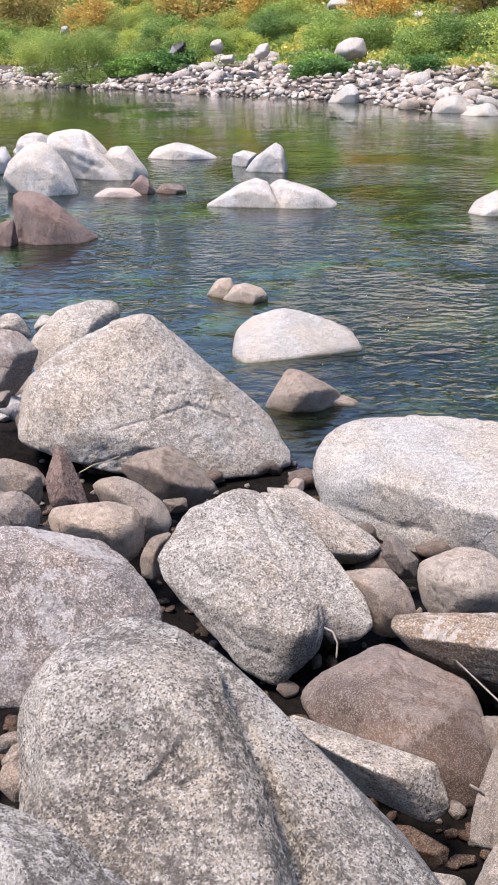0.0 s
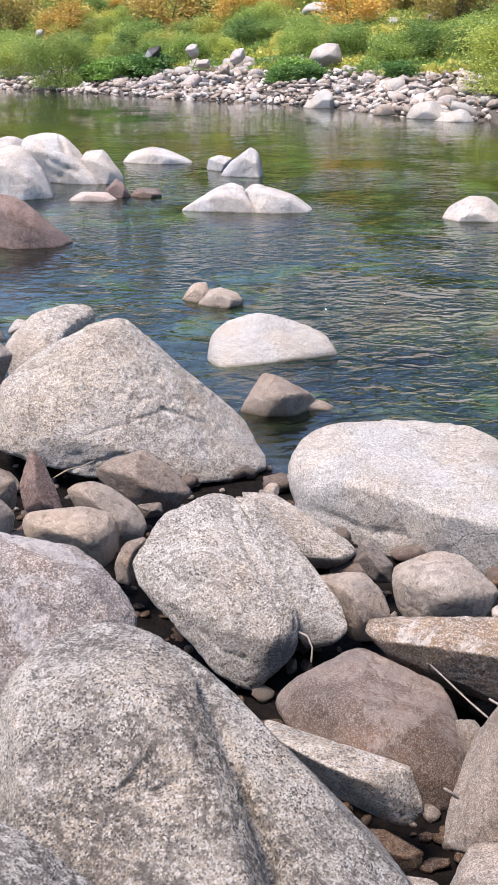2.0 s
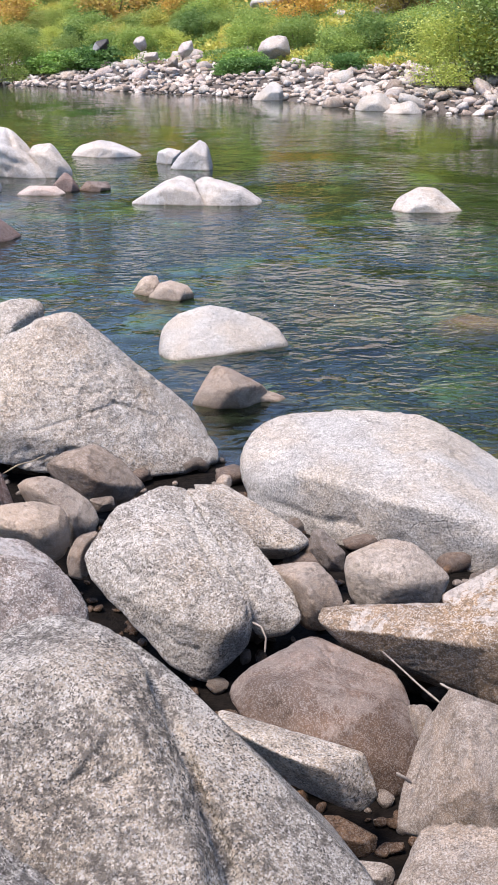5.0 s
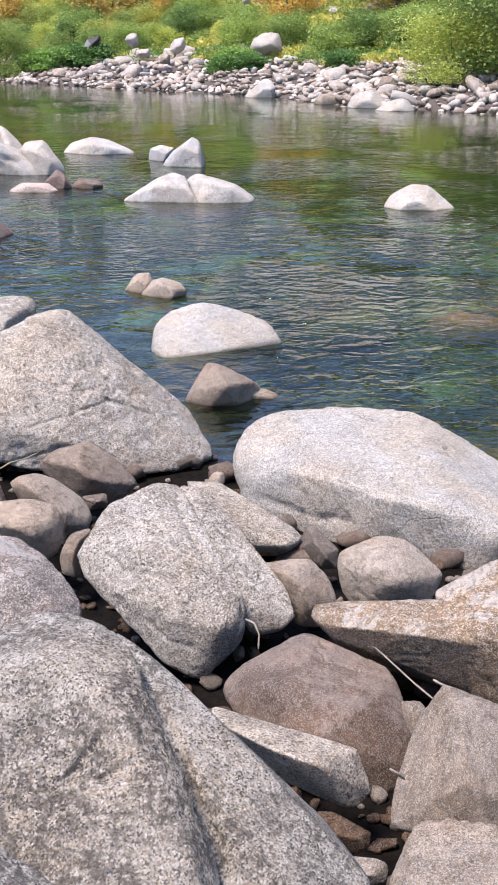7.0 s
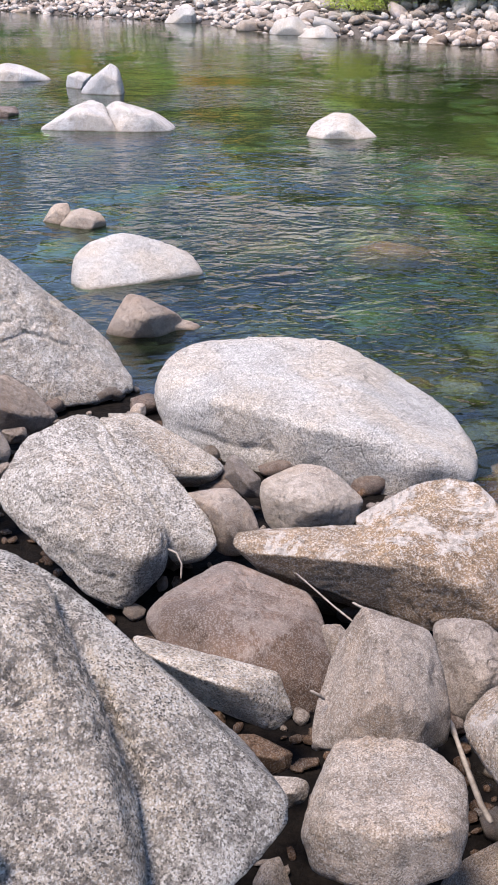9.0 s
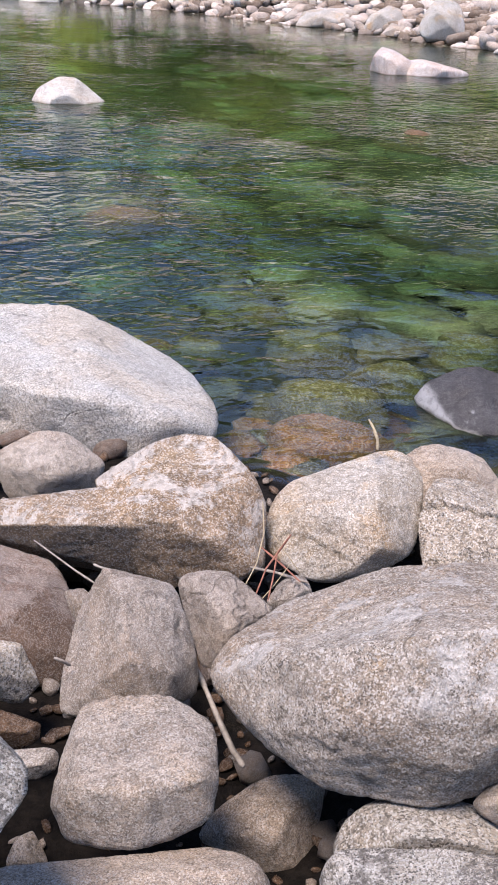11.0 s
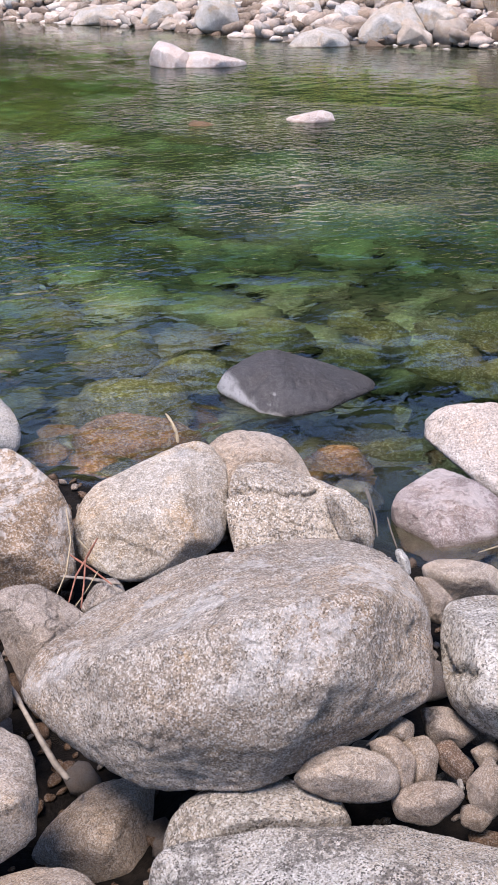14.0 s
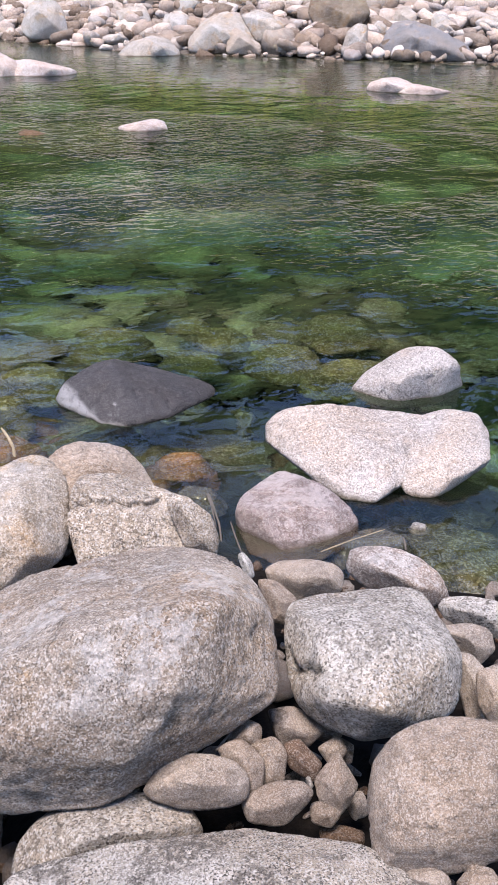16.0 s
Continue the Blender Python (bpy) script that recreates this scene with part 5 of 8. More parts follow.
boulder("boulder", "pale", [lobe((7.33, 34.87, 0.11), 40.8, [(225, 47, 0.225), (342, 41, 0.225), (192, 56, 0.201), (11, 48, 0.201), (144, 28, 0.421), (58, 23, 0.421), (192, 4, 0.516), (12, -4, 0.645), (192, -6, 0.386), (0, -90, 0.261), (192, 53, 0.237), (233, 40, 0.277), (150, 40, 0.277)], 24, 4)],
        "pale grey granite boulder on the far shore", group="rocks of the far bank", near=False)
boulder("rock", "pale2", [lobe((1.73, 1.41, 0.43), 40.8, [(313, 64, 0.014), (19, 4, 0.014), (153, 43, 0.006), (91, -8, 0.006), (185, 5, 0.010), (122, -48, 0.010), (274, 11, 0.005), (335, -39, 0.005), (226, 42, 0.012), (46, -42, 0.015)], 24, 4)],
        "white granite stone wedged among boulders", group="rocks of the shore pile")
boulder("rock", "wet", [lobe((1.75, 1.31, 0.32), 40.8, [(332, 74, 0.029), (31, 6, 0.029), (108, 80, 0.023), (58, 7, 0.023), (175, 18, 0.050), (117, -34, 0.050), (223, -7, 0.025), (194, -80, 0.025), (277, 14, 0.046), (336, -38, 0.046), (228, 45, 0.052), (48, -45, 0.065)], 24, 5)],
        "wet brown flat stone wedged among boulders", group="rocks of the shore pile")
boulder("rock", "tan", [lobe((1.68, 1.00, 0.47), 20, [(308, 43, 0.042), (6, -12, 0.042), (352, 78, 0.028), (42, 5, 0.028), (135, 68, 0.034), (77, 2, 0.034), (176, 24, 0.042), (119, -29, 0.042), (248, -4, 0.020), (297, -74, 0.020), (234, 46, 0.050), (54, -46, 0.062)], 10, 5)],
        "rounded tan stone wedged among boulders", group="rocks of the shore pile")
boulder("rock", "taupe", [lobe((1.74, 0.91, 0.50), 20, [(314, 46, 0.032), (13, -10, 0.032), (64, 88, 0.030), (58, 7, 0.030), (153, 55, 0.034), (93, -3, 0.034), (198, 7, 0.030), (139, -49, 0.030), (259, -2, 0.030), (316, -67, 0.030), (237, 46, 0.047), (57, -46, 0.058)], 10, 5)],
        "taupe weathered stone wedged among boulders", group="rocks of the shore pile")
boulder("rock", "pale", [lobe((2.17, 2.16, 0.52), 61.2, [(287, 64, 0.037), (16, 15, 0.037), (155, 52, 0.018), (77, 8, 0.018), (163, 24, 0.019), (95, -14, 0.019), (220, -20, 0.038), (48, -81, 0.038), (268, 3, 0.014), (338, -36, 0.014), (221, 31, 0.026), (41, -31, 0.032)], 24, 4)],
        "pale grey granite stone wedged among boulders", group="rocks of the shore pile")
boulder("rock", "gran", [lobe((2.41, 2.73, 0.32), 40.8, [(254, 82, 0.103), (30, 23, 0.103), (154, 57, 0.059), (69, 14, 0.059), (157, 34, 0.061), (86, -2, 0.061), (167, 11, 0.081), (98, -25, 0.081), (231, -20, 0.079), (342, -72, 0.079), (264, 2, 0.050), (335, -34, 0.050), (218, 29, 0.081), (38, -29, 0.101)], 24, 5)],
        "grey granite stone wedged among boulders", group="rocks of the shore pile")
boulder("boulder", "gran", [lobe((-1.83, 8.30, 0.30), 40.8, [(217, 44, 0.101), (310, 24, 0.101), (129, 57, 0.089), (12, 33, 0.089), (114, 24, 0.089), (36, 7, 0.089), (162, -38, 0.106), (359, -65, 0.106), (201, -26, 0.096), (299, -48, 0.096), (168, 14, 0.145), (348, -14, 0.181)], 24, 4)],
        "grey granite boulder in the shore pile", group="rocks of the shore pile")
boulder("rock", "pale", [lobe((-1.55, 8.15, 0.36), 40.8, [(221, 39, 0.046), (308, 20, 0.046), (140, 61, 0.055), (6, 36, 0.055), (116, 12, 0.063), (42, -5, 0.063), (181, -37, 0.051), (327, -63, 0.051), (169, 14, 0.080), (349, -14, 0.099)], 24, 4)],
        "pale grey granite stone wedged among boulders", group="rocks of the shore pile")
boulder("rock", "dark", [lobe((-1.50, 6.32, 0.35), 40.8, [(221, 41, 0.030), (307, 17, 0.030), (156, 69, 0.050), (351, 34, 0.050), (116, 4, 0.045), (42, -17, 0.045), (177, -33, 0.042), (323, -67, 0.042), (167, 17, 0.056), (347, -17, 0.070)], 24, 4)],
        "dark brown angular stone wedged among boulders", group="rocks of the shore pile")
boulder("rock", "taupe", [lobe((-0.58, 2.23, 0.76), 8, [(237, 54, 0.021), (311, 5, 0.021), (93, 79, 0.030), (358, 15, 0.030), (109, 20, 0.030), (44, -22, 0.030), (139, -10, 0.021), (61, -62, 0.021), (202, -3, 0.031), (274, -50, 0.031), (165, 36, 0.033), (345, -36, 0.041)], 10, 4)],
        "taupe weathered stone wedged among boulders", group="rocks of the shore pile")
boulder("rock", "brown", [lobe((-0.57, 2.18, 0.73), 8, [(231, 38, 0.041), (298, -7, 0.041), (241, 82, 0.041), (334, 15, 0.041), (91, 60, 0.050), (16, 8, 0.050), (110, 19, 0.043), (46, -24, 0.043), (143, -10, 0.043), (65, -66, 0.043), (203, -1, 0.040), (272, -49, 0.040), (165, 37, 0.045), (345, -37, 0.056)], 10, 5)],
        "rounded brown stone wedged among boulders", group="rocks of the shore pile")
boulder("rock", "dark", [lobe((-0.61, 2.32, 0.74), 8, [(231, 40, 0.029), (300, -3, 0.029), (177, 90, 0.022), (344, 18, 0.022), (96, 49, 0.028), (24, 3, 0.028), (131, -6, 0.027), (57, -53, 0.027), (173, -17, 0.023), (280, -80, 0.023), (165, 35, 0.037), (345, -35, 0.047)], 10, 4)],
        "dark brown angular stone wedged among boulders", group="rocks of the shore pile")
boulder("boulder", "palewarm", [lobe((4.83, 51.77, 1.73), 40.8, [(236, 12, 0.608), (314, 11, 0.608), (216, 45, 0.432), (335, 44, 0.432), (179, 52, 0.447), (12, 51, 0.447), (136, 20, 0.582), (55, 19, 0.582), (134, -8, 0.661), (57, -9, 0.661), (174, -50, 0.415), (17, -52, 0.415), (217, -42, 0.502), (332, -44, 0.502), (185, 1, 0.667), (5, -1, 0.833)], 24, 4)],
        "pale buff granite boulder on the far shore", group="rocks of the far bank", near=False)
boulder("boulder", "palewarm", [lobe((-1.25, 56.99, 1.93), 40.8, [(222, 33, 0.275), (316, 32, 0.275), (169, 52, 0.275), (9, 51, 0.275), (127, 7, 0.267), (51, 7, 0.267), (143, -40, 0.286), (35, -41, 0.286), (223, -30, 0.221), (314, -31, 0.221), (179, 0, 0.330), (359, 0, 0.412)], 24, 4)],
        "pale buff granite boulder on the far shore", group="rocks of the far bank", near=False)
boulder("boulder", "pinkpale", [lobe((0.90, 55.99, 1.66), 40.8, [(231, 17, 0.249), (311, 16, 0.249), (196, 51, 0.272), (346, 50, 0.272), (129, 7, 0.335), (53, 6, 0.335), (146, -40, 0.272), (37, -42, 0.272), (215, -41, 0.323), (325, -42, 0.323), (181, 1, 0.347), (1, -1, 0.434)], 24, 4)],
        "pinkish white granite boulder on the far shore", group="rocks of the far bank", near=False)
boulder("boulder", "palewarm", [lobe((-0.71, 54.00, 1.40), 40.8, [(230, 14, 0.296), (308, 13, 0.296), (187, 53, 0.152), (352, 51, 0.152), (128, 8, 0.281), (51, 7, 0.281), (178, -51, 0.164), (0, -53, 0.164), (179, 1, 0.335), (359, -1, 0.419)], 24, 4)],
        "pale buff granite boulder on the far shore", group="rocks of the far bank", near=False)
boulder("boulder", "slate", [lobe((-3.31, 58.91, 1.80), 61.2, [(227, 17, 0.268), (307, 16, 0.268), (195, 50, 0.251), (339, 49, 0.251), (127, 16, 0.435), (47, 16, 0.435), (130, -25, 0.272), (44, -26, 0.272), (178, -51, 0.315), (356, -53, 0.315), (177, 1, 0.403), (357, -1, 0.503)], 24, 4)],
        "dark wet slate-grey boulder on the far shore", group="rocks of the far bank", near=False)
boulder("boulder", "taupe", [lobe((0.28, 53.00, 1.17), 40.8, [(232, 11, 0.185), (309, 10, 0.185), (188, 53, 0.188), (353, 50, 0.188), (128, 5, 0.202), (52, 3, 0.202), (181, -51, 0.203), (359, -53, 0.203), (180, 1, 0.241), (0, -1, 0.301)], 24, 4)],
        "taupe weathered stone on the far shore", group="rocks of the far bank", near=False)
boulder("boulder", "pale", [lobe((6.27, 70.72, 4.08), 47.6, [(236, 6, 1.003), (313, 8, 1.003), (211, 45, 0.576), (338, 48, 0.576), (179, 50, 0.360), (12, 53, 0.360), (140, 27, 0.755), (52, 29, 0.755), (158, -48, 0.459), (31, -45, 0.459), (193, -53, 0.418), (357, -50, 0.418), (185, -1, 1.028), (5, 1, 1.285)], 24, 4)],
        "pale grey granite boulder on the far shore", group="rocks of the far bank", near=False)
boulder("boulder", "palewarm", [lobe((7.82, 69.56, 3.78), 47.6, [(236, 14, 0.393), (315, 15, 0.393), (196, 50, 0.189), (356, 52, 0.189), (135, -5, 0.443), (59, -3, 0.443), (186, -53, 0.223), (7, -51, 0.223), (186, -1, 0.507), (6, 1, 0.633)], 24, 4)],
        "pale buff granite boulder on the far shore", group="rocks of the far bank", near=False)
boulder("boulder", "pale", [lobe((-9.95, 65.25, 2.86), 40.8, [(222, 13, 0.169), (300, 13, 0.169), (176, 51, 0.167), (347, 52, 0.167), (120, 3, 0.184), (43, 3, 0.184), (172, -52, 0.176), (350, -52, 0.176), (171, 0, 0.232), (351, 0, 0.290)], 24, 4)],
        "pale grey granite boulder on the far shore", group="rocks of the far bank", near=False)
boulder("boulder", "white", [lobe((-11.76, 70.47, 0.23), 40.8, [(222, 11, 0.399), (299, 9, 0.399), (176, 53, 0.537), (346, 50, 0.537), (119, 7, 0.395), (42, 5, 0.395), (171, 2, 0.443), (351, -2, 0.554), (171, -6, 0.089), (0, -90, 0.381), (171, 51, 0.324), (211, 39, 0.379), (130, 39, 0.379)], 24, 4)],
        "pale grey granite boulder on the far shore", group="rocks of the far bank", near=False)
boulder("boulder", "brown", [lobe((-9.12, 63.71, 0.17), 47.6, [(214, 36, 0.209), (311, 33, 0.209), (148, 50, 0.376), (14, 46, 0.376), (121, -8, 0.281), (44, -10, 0.281), (172, 2, 0.399), (352, -2, 0.499), (172, -6, 0.488), (0, -90, 0.316), (172, 51, 0.261), (213, 39, 0.306), (131, 39, 0.306)], 24, 4)],
        "rounded brown stone on the far shore", group="rocks of the far bank", near=False)
boulder("boulder", "dark", [lobe((7.58, 37.75, 0.67), 40.8, [(241, 22, 0.231), (323, 19, 0.231), (174, 52, 0.189), (28, 47, 0.189), (142, 23, 0.208), (60, 19, 0.208), (197, -49, 0.205), (5, -54, 0.205), (191, 3, 0.374), (11, -3, 0.468)], 24, 4)],
        "dark brown angular stone on the far shore", group="rocks of the far bank", near=False)
boulder("boulder", "white", [lobe((12.76, 31.46, 0.15), 20, [(253, 15, 0.340), (331, 10, 0.340), (216, 54, 0.224), (9, 47, 0.224), (150, 12, 0.346), (73, 7, 0.346), (202, 3, 0.407), (22, -3, 0.509), (202, -6, 0.081), (0, -90, 0.303), (202, 53, 0.253), (243, 40, 0.296), (160, 40, 0.296)], 10, 4)],
        "pale grey granite boulder on the far shore", group="rocks of the far bank", near=False)
boulder("boulder", "farpale", [lobe((14.07, 23.11, 0.36), 100, [(270, 34, 0.453), (325, 11, 0.422), (256, 19, 0.471), (306, -18, 0.507), (262, 53, 0.482), (356, 33, 0.468), (185, 58, 0.454), (49, 38, 0.475), (161, 37, 0.441), (91, 16, 0.446), (177, 47, 0.432), (157, 26, 0.458), (105, -1, 0.447), (168, 12, 0.512), (121, -27, 0.555), (210, -19, 0.439), (213, -65, 0.405), (246, 11, 0.468), (290, -38, 0.508), (223, 2, 0.443), (31, -28, 0.294), (30, -37, 0.309), (30, -14, 0.356), (27, -45, 0.342)], -16, 5)],
        "pale buff granite boulder on the far shore", group="rocks of the far bank", near=False)
boulder("boulder", "farpale", [lobe((14.40, 19.49, -0.08), 100, [(285, 58, 0.447), (343, 21, 0.472), (286, 5, 0.729), (321, -4, 0.638), (294, 74, 0.396), (8, 35, 0.400), (177, 75, 0.386), (47, 37, 0.454), (154, 58, 0.453), (101, 10, 0.513), (165, 30, 0.558), (107, 3, 0.539), (173, 10, 0.561), (113, -3, 0.561), (221, 26, 0.521), (218, 14, 0.518), (201, -18, 0.429), (35, -49, 0.404), (0, -90, 0.293), (286, -70, 0.428), (31, -38, 0.460), (91, -7, 0.588), (201, -78, 0.261)], -16, 5)],
        "white granite boulder standing in the river", group="rocks in the river", near=False)
boulder("boulder", "farpale", [lobe((16.01, 19.13, 0.22), 100, [(276, 36, 0.590), (324, -2, 0.611), (242, 8, 0.651), (261, -61, 0.545), (286, 49, 0.520), (341, 22, 0.485), (265, 71, 0.491), (18, 42, 0.479), (189, 62, 0.479), (51, 43, 0.530), (170, 50, 0.532), (98, 18, 0.611), (169, 37, 0.608), (115, -5, 0.691), (214, -30, 0.533), (212, -63, 0.405), (230, 2, 0.614), (39, -43, 0.386), (38, -69, 0.455), (36, -35, 0.404), (36, -14, 0.512)], -16, 5),
        lobe((16.73, 18.49, 0.46), 100, [(261, 59, 0.366), (20, 36, 0.406), (268, 7, 0.365), (302, -31, 0.336), (190, 67, 0.286), (69, 39, 0.274), (169, 49, 0.304), (95, 26, 0.289), (183, 57, 0.287), (163, 9, 0.379), (132, -19, 0.338), (203, -33, 0.361), (191, -60, 0.304), (232, 2, 0.388), (48, -23, 0.288), (42, -43, 0.262)], -16, 5)],
        "white granite boulder on the far shore", group="rocks of the far bank", near=False)
boulder("boulder", "tang", [lobe((16.00, 18.38, 0.16), 100, [(273, 27, 0.318), (322, -7, 0.330), (224, -24, 0.261), (226, -60, 0.228), (233, -1, 0.288), (261, 59, 0.324), (20, 34, 0.355), (164, 61, 0.223), (92, 30, 0.153), (148, 50, 0.218), (184, 11, 0.362), (144, -41, 0.385), (40, -38, 0.212), (41, -48, 0.237), (49, -26, 0.219), (80, 16, 0.193)], -16, 5)],
        "brownish granite boulder on the far shore", group="rocks of the far bank", near=False)
boulder("boulder", "farpale", [lobe((15.88, 20.48, 0.40), 100, [(268, 35, 0.287), (331, 5, 0.321), (264, 12, 0.278), (301, -26, 0.267), (230, 70, 0.245), (33, 38, 0.261), (172, 43, 0.256), (94, 16, 0.292), (188, 51, 0.244), (164, 10, 0.292), (129, -21, 0.272), (205, -30, 0.271), (196, -59, 0.235), (228, 2, 0.288), (38, -31, 0.203), (37, -42, 0.192)], -16, 5)],
        "pale buff granite boulder on the far shore", group="rocks of the far bank", near=False)
boulder("boulder", "ochre", [lobe((18.71, 18.30, 0.61), 100, [(276, 32, 0.575), (331, -4, 0.646), (272, 15, 0.575), (312, -27, 0.555), (259, 66, 0.494), (39, 44, 0.472), (201, 63, 0.458), (50, 44, 0.469), (179, 41, 0.545), (110, 8, 0.661), (196, 56, 0.467), (172, -3, 0.604), (145, -33, 0.503), (185, -28, 0.554), (170, -52, 0.438), (246, -1, 0.586), (258, -62, 0.486), (235, 3, 0.599), (46, -40, 0.379), (45, 25, 0.518), (48, -48, 0.371), (54, -62, 0.409)], -16, 5, [(((-0.03, 0.02, 0.52), (-0.40, -0.46, 0.15), (-0.44, -0.44, -0.19)), 0.033, 0.061)])],
        "large ochre-brown boulder on the far shore", group="rocks of the far bank", near=False)
boulder("boulder", "farpale", [lobe((17.58, 16.65, 0.29), 100, [(285, 25, 0.235), (339, 7, 0.219), (264, 10, 0.236), (316, -26, 0.306), (281, 49, 0.266), (8, 27, 0.232), (205, 46, 0.253), (45, 33, 0.290), (168, 14, 0.220), (126, -6, 0.204), (198, 38, 0.232), (228, -10, 0.225), (228, -65, 0.287), (238, 2, 0.215), (42, -20, 0.163), (49, -28, 0.161), (37, -5, 0.199)], -16, 5)],
        "pale buff granite boulder on the far shore", group="rocks of the far bank", near=False)
boulder("boulder", "greyslab", [lobe((18.83, 15.96, 0.09), 100, [(288, 45, 0.727), (337, 3, 0.784), (274, 20, 0.827), (307, -37, 0.699), (289, 53, 0.694), (348, 17, 0.782), (268, 74, 0.608), (43, 45, 0.649), (191, 74, 0.518), (74, 45, 0.500), (174, 66, 0.553), (93, 36, 0.536), (175, 54, 0.689), (115, 10, 0.819), (189, 35, 0.905), (143, -35, 0.990), (223, -32, 0.679), (223, -63, 0.435), (256, 0, 0.806), (269, -58, 0.500), (240, -1, 0.804), (51, -50, 0.471), (49, -59, 0.462), (57, -30, 0.590), (44, -76, 0.474)], -16, 5, [(((-0.12, 0.35, 0.60), (-0.70, -0.42, 0.33), (-0.61, -0.46, -0.09)), 0.048, 0.087)])],
        "blue-grey slab-sided boulder with rusty edge on the far shore", group="rocks of the far bank", near=False)
boulder("boulder", "farpale", [lobe((19.75, 17.32, 0.60), 100, [(289, 33, 0.246), (341, 8, 0.240), (261, 3, 0.241), (289, -46, 0.239), (275, 64, 0.246), (24, 35, 0.238), (192, 53, 0.220), (83, 31, 0.247), (175, 18, 0.257), (134, -14, 0.253), (214, -26, 0.227), (206, -58, 0.198), (239, 1, 0.236), (47, -30, 0.189), (51, -39, 0.188), (48, -52, 0.206), (48, -20, 0.207)], -16, 5)],
        "pale grey granite boulder on the far shore", group="rocks of the far bank", near=False)
boulder("boulder", "farpale", [lobe((15.92, 22.26, 0.44), 100, [(265, 66, 0.281), (12, 38, 0.279), (268, 24, 0.326), (307, -17, 0.314), (190, 69, 0.256), (41, 41, 0.273), (164, 41, 0.315), (104, 4, 0.367), (184, 59, 0.265), (189, -34, 0.297), (181, -56, 0.236), (247, 0, 0.329), (267, -51, 0.262), (225, 3, 0.344), (32, -7, 0.309), (34, -44, 0.237), (33, -63, 0.243)], -16, 5)],
        "pale grey granite boulder on the far shore", group="rocks of the far bank", near=False)
boulder("boulder", "farpale", [lobe((15.48, 20.79, 0.22), 100, [(276, 80, 0.180), (21, 41, 0.206), (265, 13, 0.260), (288, -33, 0.202), (157, 58, 0.208), (94, 19, 0.238), (183, 69, 0.190), (190, -54, 0.119), (227, 1, 0.260), (40, -48, 0.204), (33, -63, 0.179)], -16, 5)],
        "pale grey granite boulder on the far shore", group="rocks of the far bank", near=False)
boulder("boulder", "farpale", [lobe((14.64, 21.89, 0.11), 100, [(281, 62, 0.159), (350, 28, 0.153), (261, 28, 0.203), (295, -26, 0.196), (183, 75, 0.142), (41, 38, 0.152), (158, 45, 0.186), (107, 0, 0.208), (178, 67, 0.149), (207, -42, 0.122), (207, -53, 0.104), (224, 0, 0.192), (29, -36, 0.163), (34, -51, 0.144), (31, -58, 0.144)], -16, 5)],
        "pale buff granite boulder on the far shore", group="rocks of the far bank", near=False)
boulder("boulder", "farpale", [lobe((14.77, 21.10, 0.14), 100, [(289, 65, 0.151), (360, 32, 0.138), (263, 28, 0.184), (303, -20, 0.193), (172, 62, 0.147), (69, 30, 0.156), (163, 9, 0.184), (138, -28, 0.158), (219, -27, 0.123), (220, -53, 0.096), (227, -3, 0.153), (34, -32, 0.149), (35, -52, 0.137)], -16, 5)],
        "pale grey granite boulder on the far shore", group="rocks of the far bank", near=False)
boulder("boulder", "farpale", [lobe((16.77, 18.09, 0.17), 100, [(288, 54, 0.186), (352, 23, 0.180), (269, 22, 0.211), (306, -26, 0.210), (202, 73, 0.164), (45, 37, 0.181), (170, 38, 0.202), (118, -4, 0.222), (192, 61, 0.170), (217, -34, 0.144), (215, -55, 0.119), (233, 1, 0.192), (37, -32, 0.166), (42, -49, 0.149)], -16, 5)],
        "pale grey granite boulder on the far shore", group="rocks of the far bank", near=False)
boulder("boulder", "farpale", [lobe((18.75, 17.13, 0.42), 100, [(286, 45, 0.168), (7, 24, 0.150), (273, 10, 0.143), (314, -19, 0.153), (193, 46, 0.147), (71, 29, 0.158), (172, 15, 0.150), (130, -9, 0.147), (222, -18, 0.136), (215, -55, 0.146), (238, 2, 0.135), (45, -13, 0.125), (48, -32, 0.117)], -16, 5)],
        "pale grey granite boulder on the far shore", group="rocks of the far bank", near=False)
boulder("boulder", "farpale", [lobe((19.98, 16.33, 0.45), 100, [(303, 60, 0.208), (11, 31, 0.196), (271, 11, 0.241), (301, -37, 0.224), (190, 62, 0.199), (84, 33, 0.217), (174, 21, 0.255), (140, -17, 0.238), (233, -28, 0.176), (235, -56, 0.138), (243, -5, 0.208), (50, -30, 0.204), (52, -51, 0.187)], -16, 5)],
        "pale buff granite boulder on the far shore", group="rocks of the far bank", near=False)
boulder("boulder", "farpale", [lobe((20.84, 15.83, 0.53), 100, [(288, 59, 0.219), (19, 32, 0.223), (280, 13, 0.232), (312, -28, 0.213), (204, 69, 0.186), (64, 39, 0.200), (177, 37, 0.227), (127, 0, 0.235), (200, 61, 0.191), (226, -31, 0.192), (223, -57, 0.156), (244, -1, 0.226), (51, -20, 0.209), (55, -43, 0.174), (51, -50, 0.174)], -16, 5)],
        "pale buff granite boulder on the far shore", group="rocks of the far bank", near=False)
boulder("boulder", "ochre", [lobe((18.03, 20.90, 0.79), 100, [(268, 64, 0.240), (21, 37, 0.234), (269, 17, 0.249), (307, -22, 0.245), (181, 57, 0.209), (75, 33, 0.210), (167, 15, 0.258), (131, -20, 0.243), (223, -25, 0.201), (226, -58, 0.169), (233, -4, 0.223), (44, -17, 0.211), (41, -44, 0.181)], -16, 5)],
        "large ochre-brown boulder on the far shore", group="rocks of the far bank", near=False)
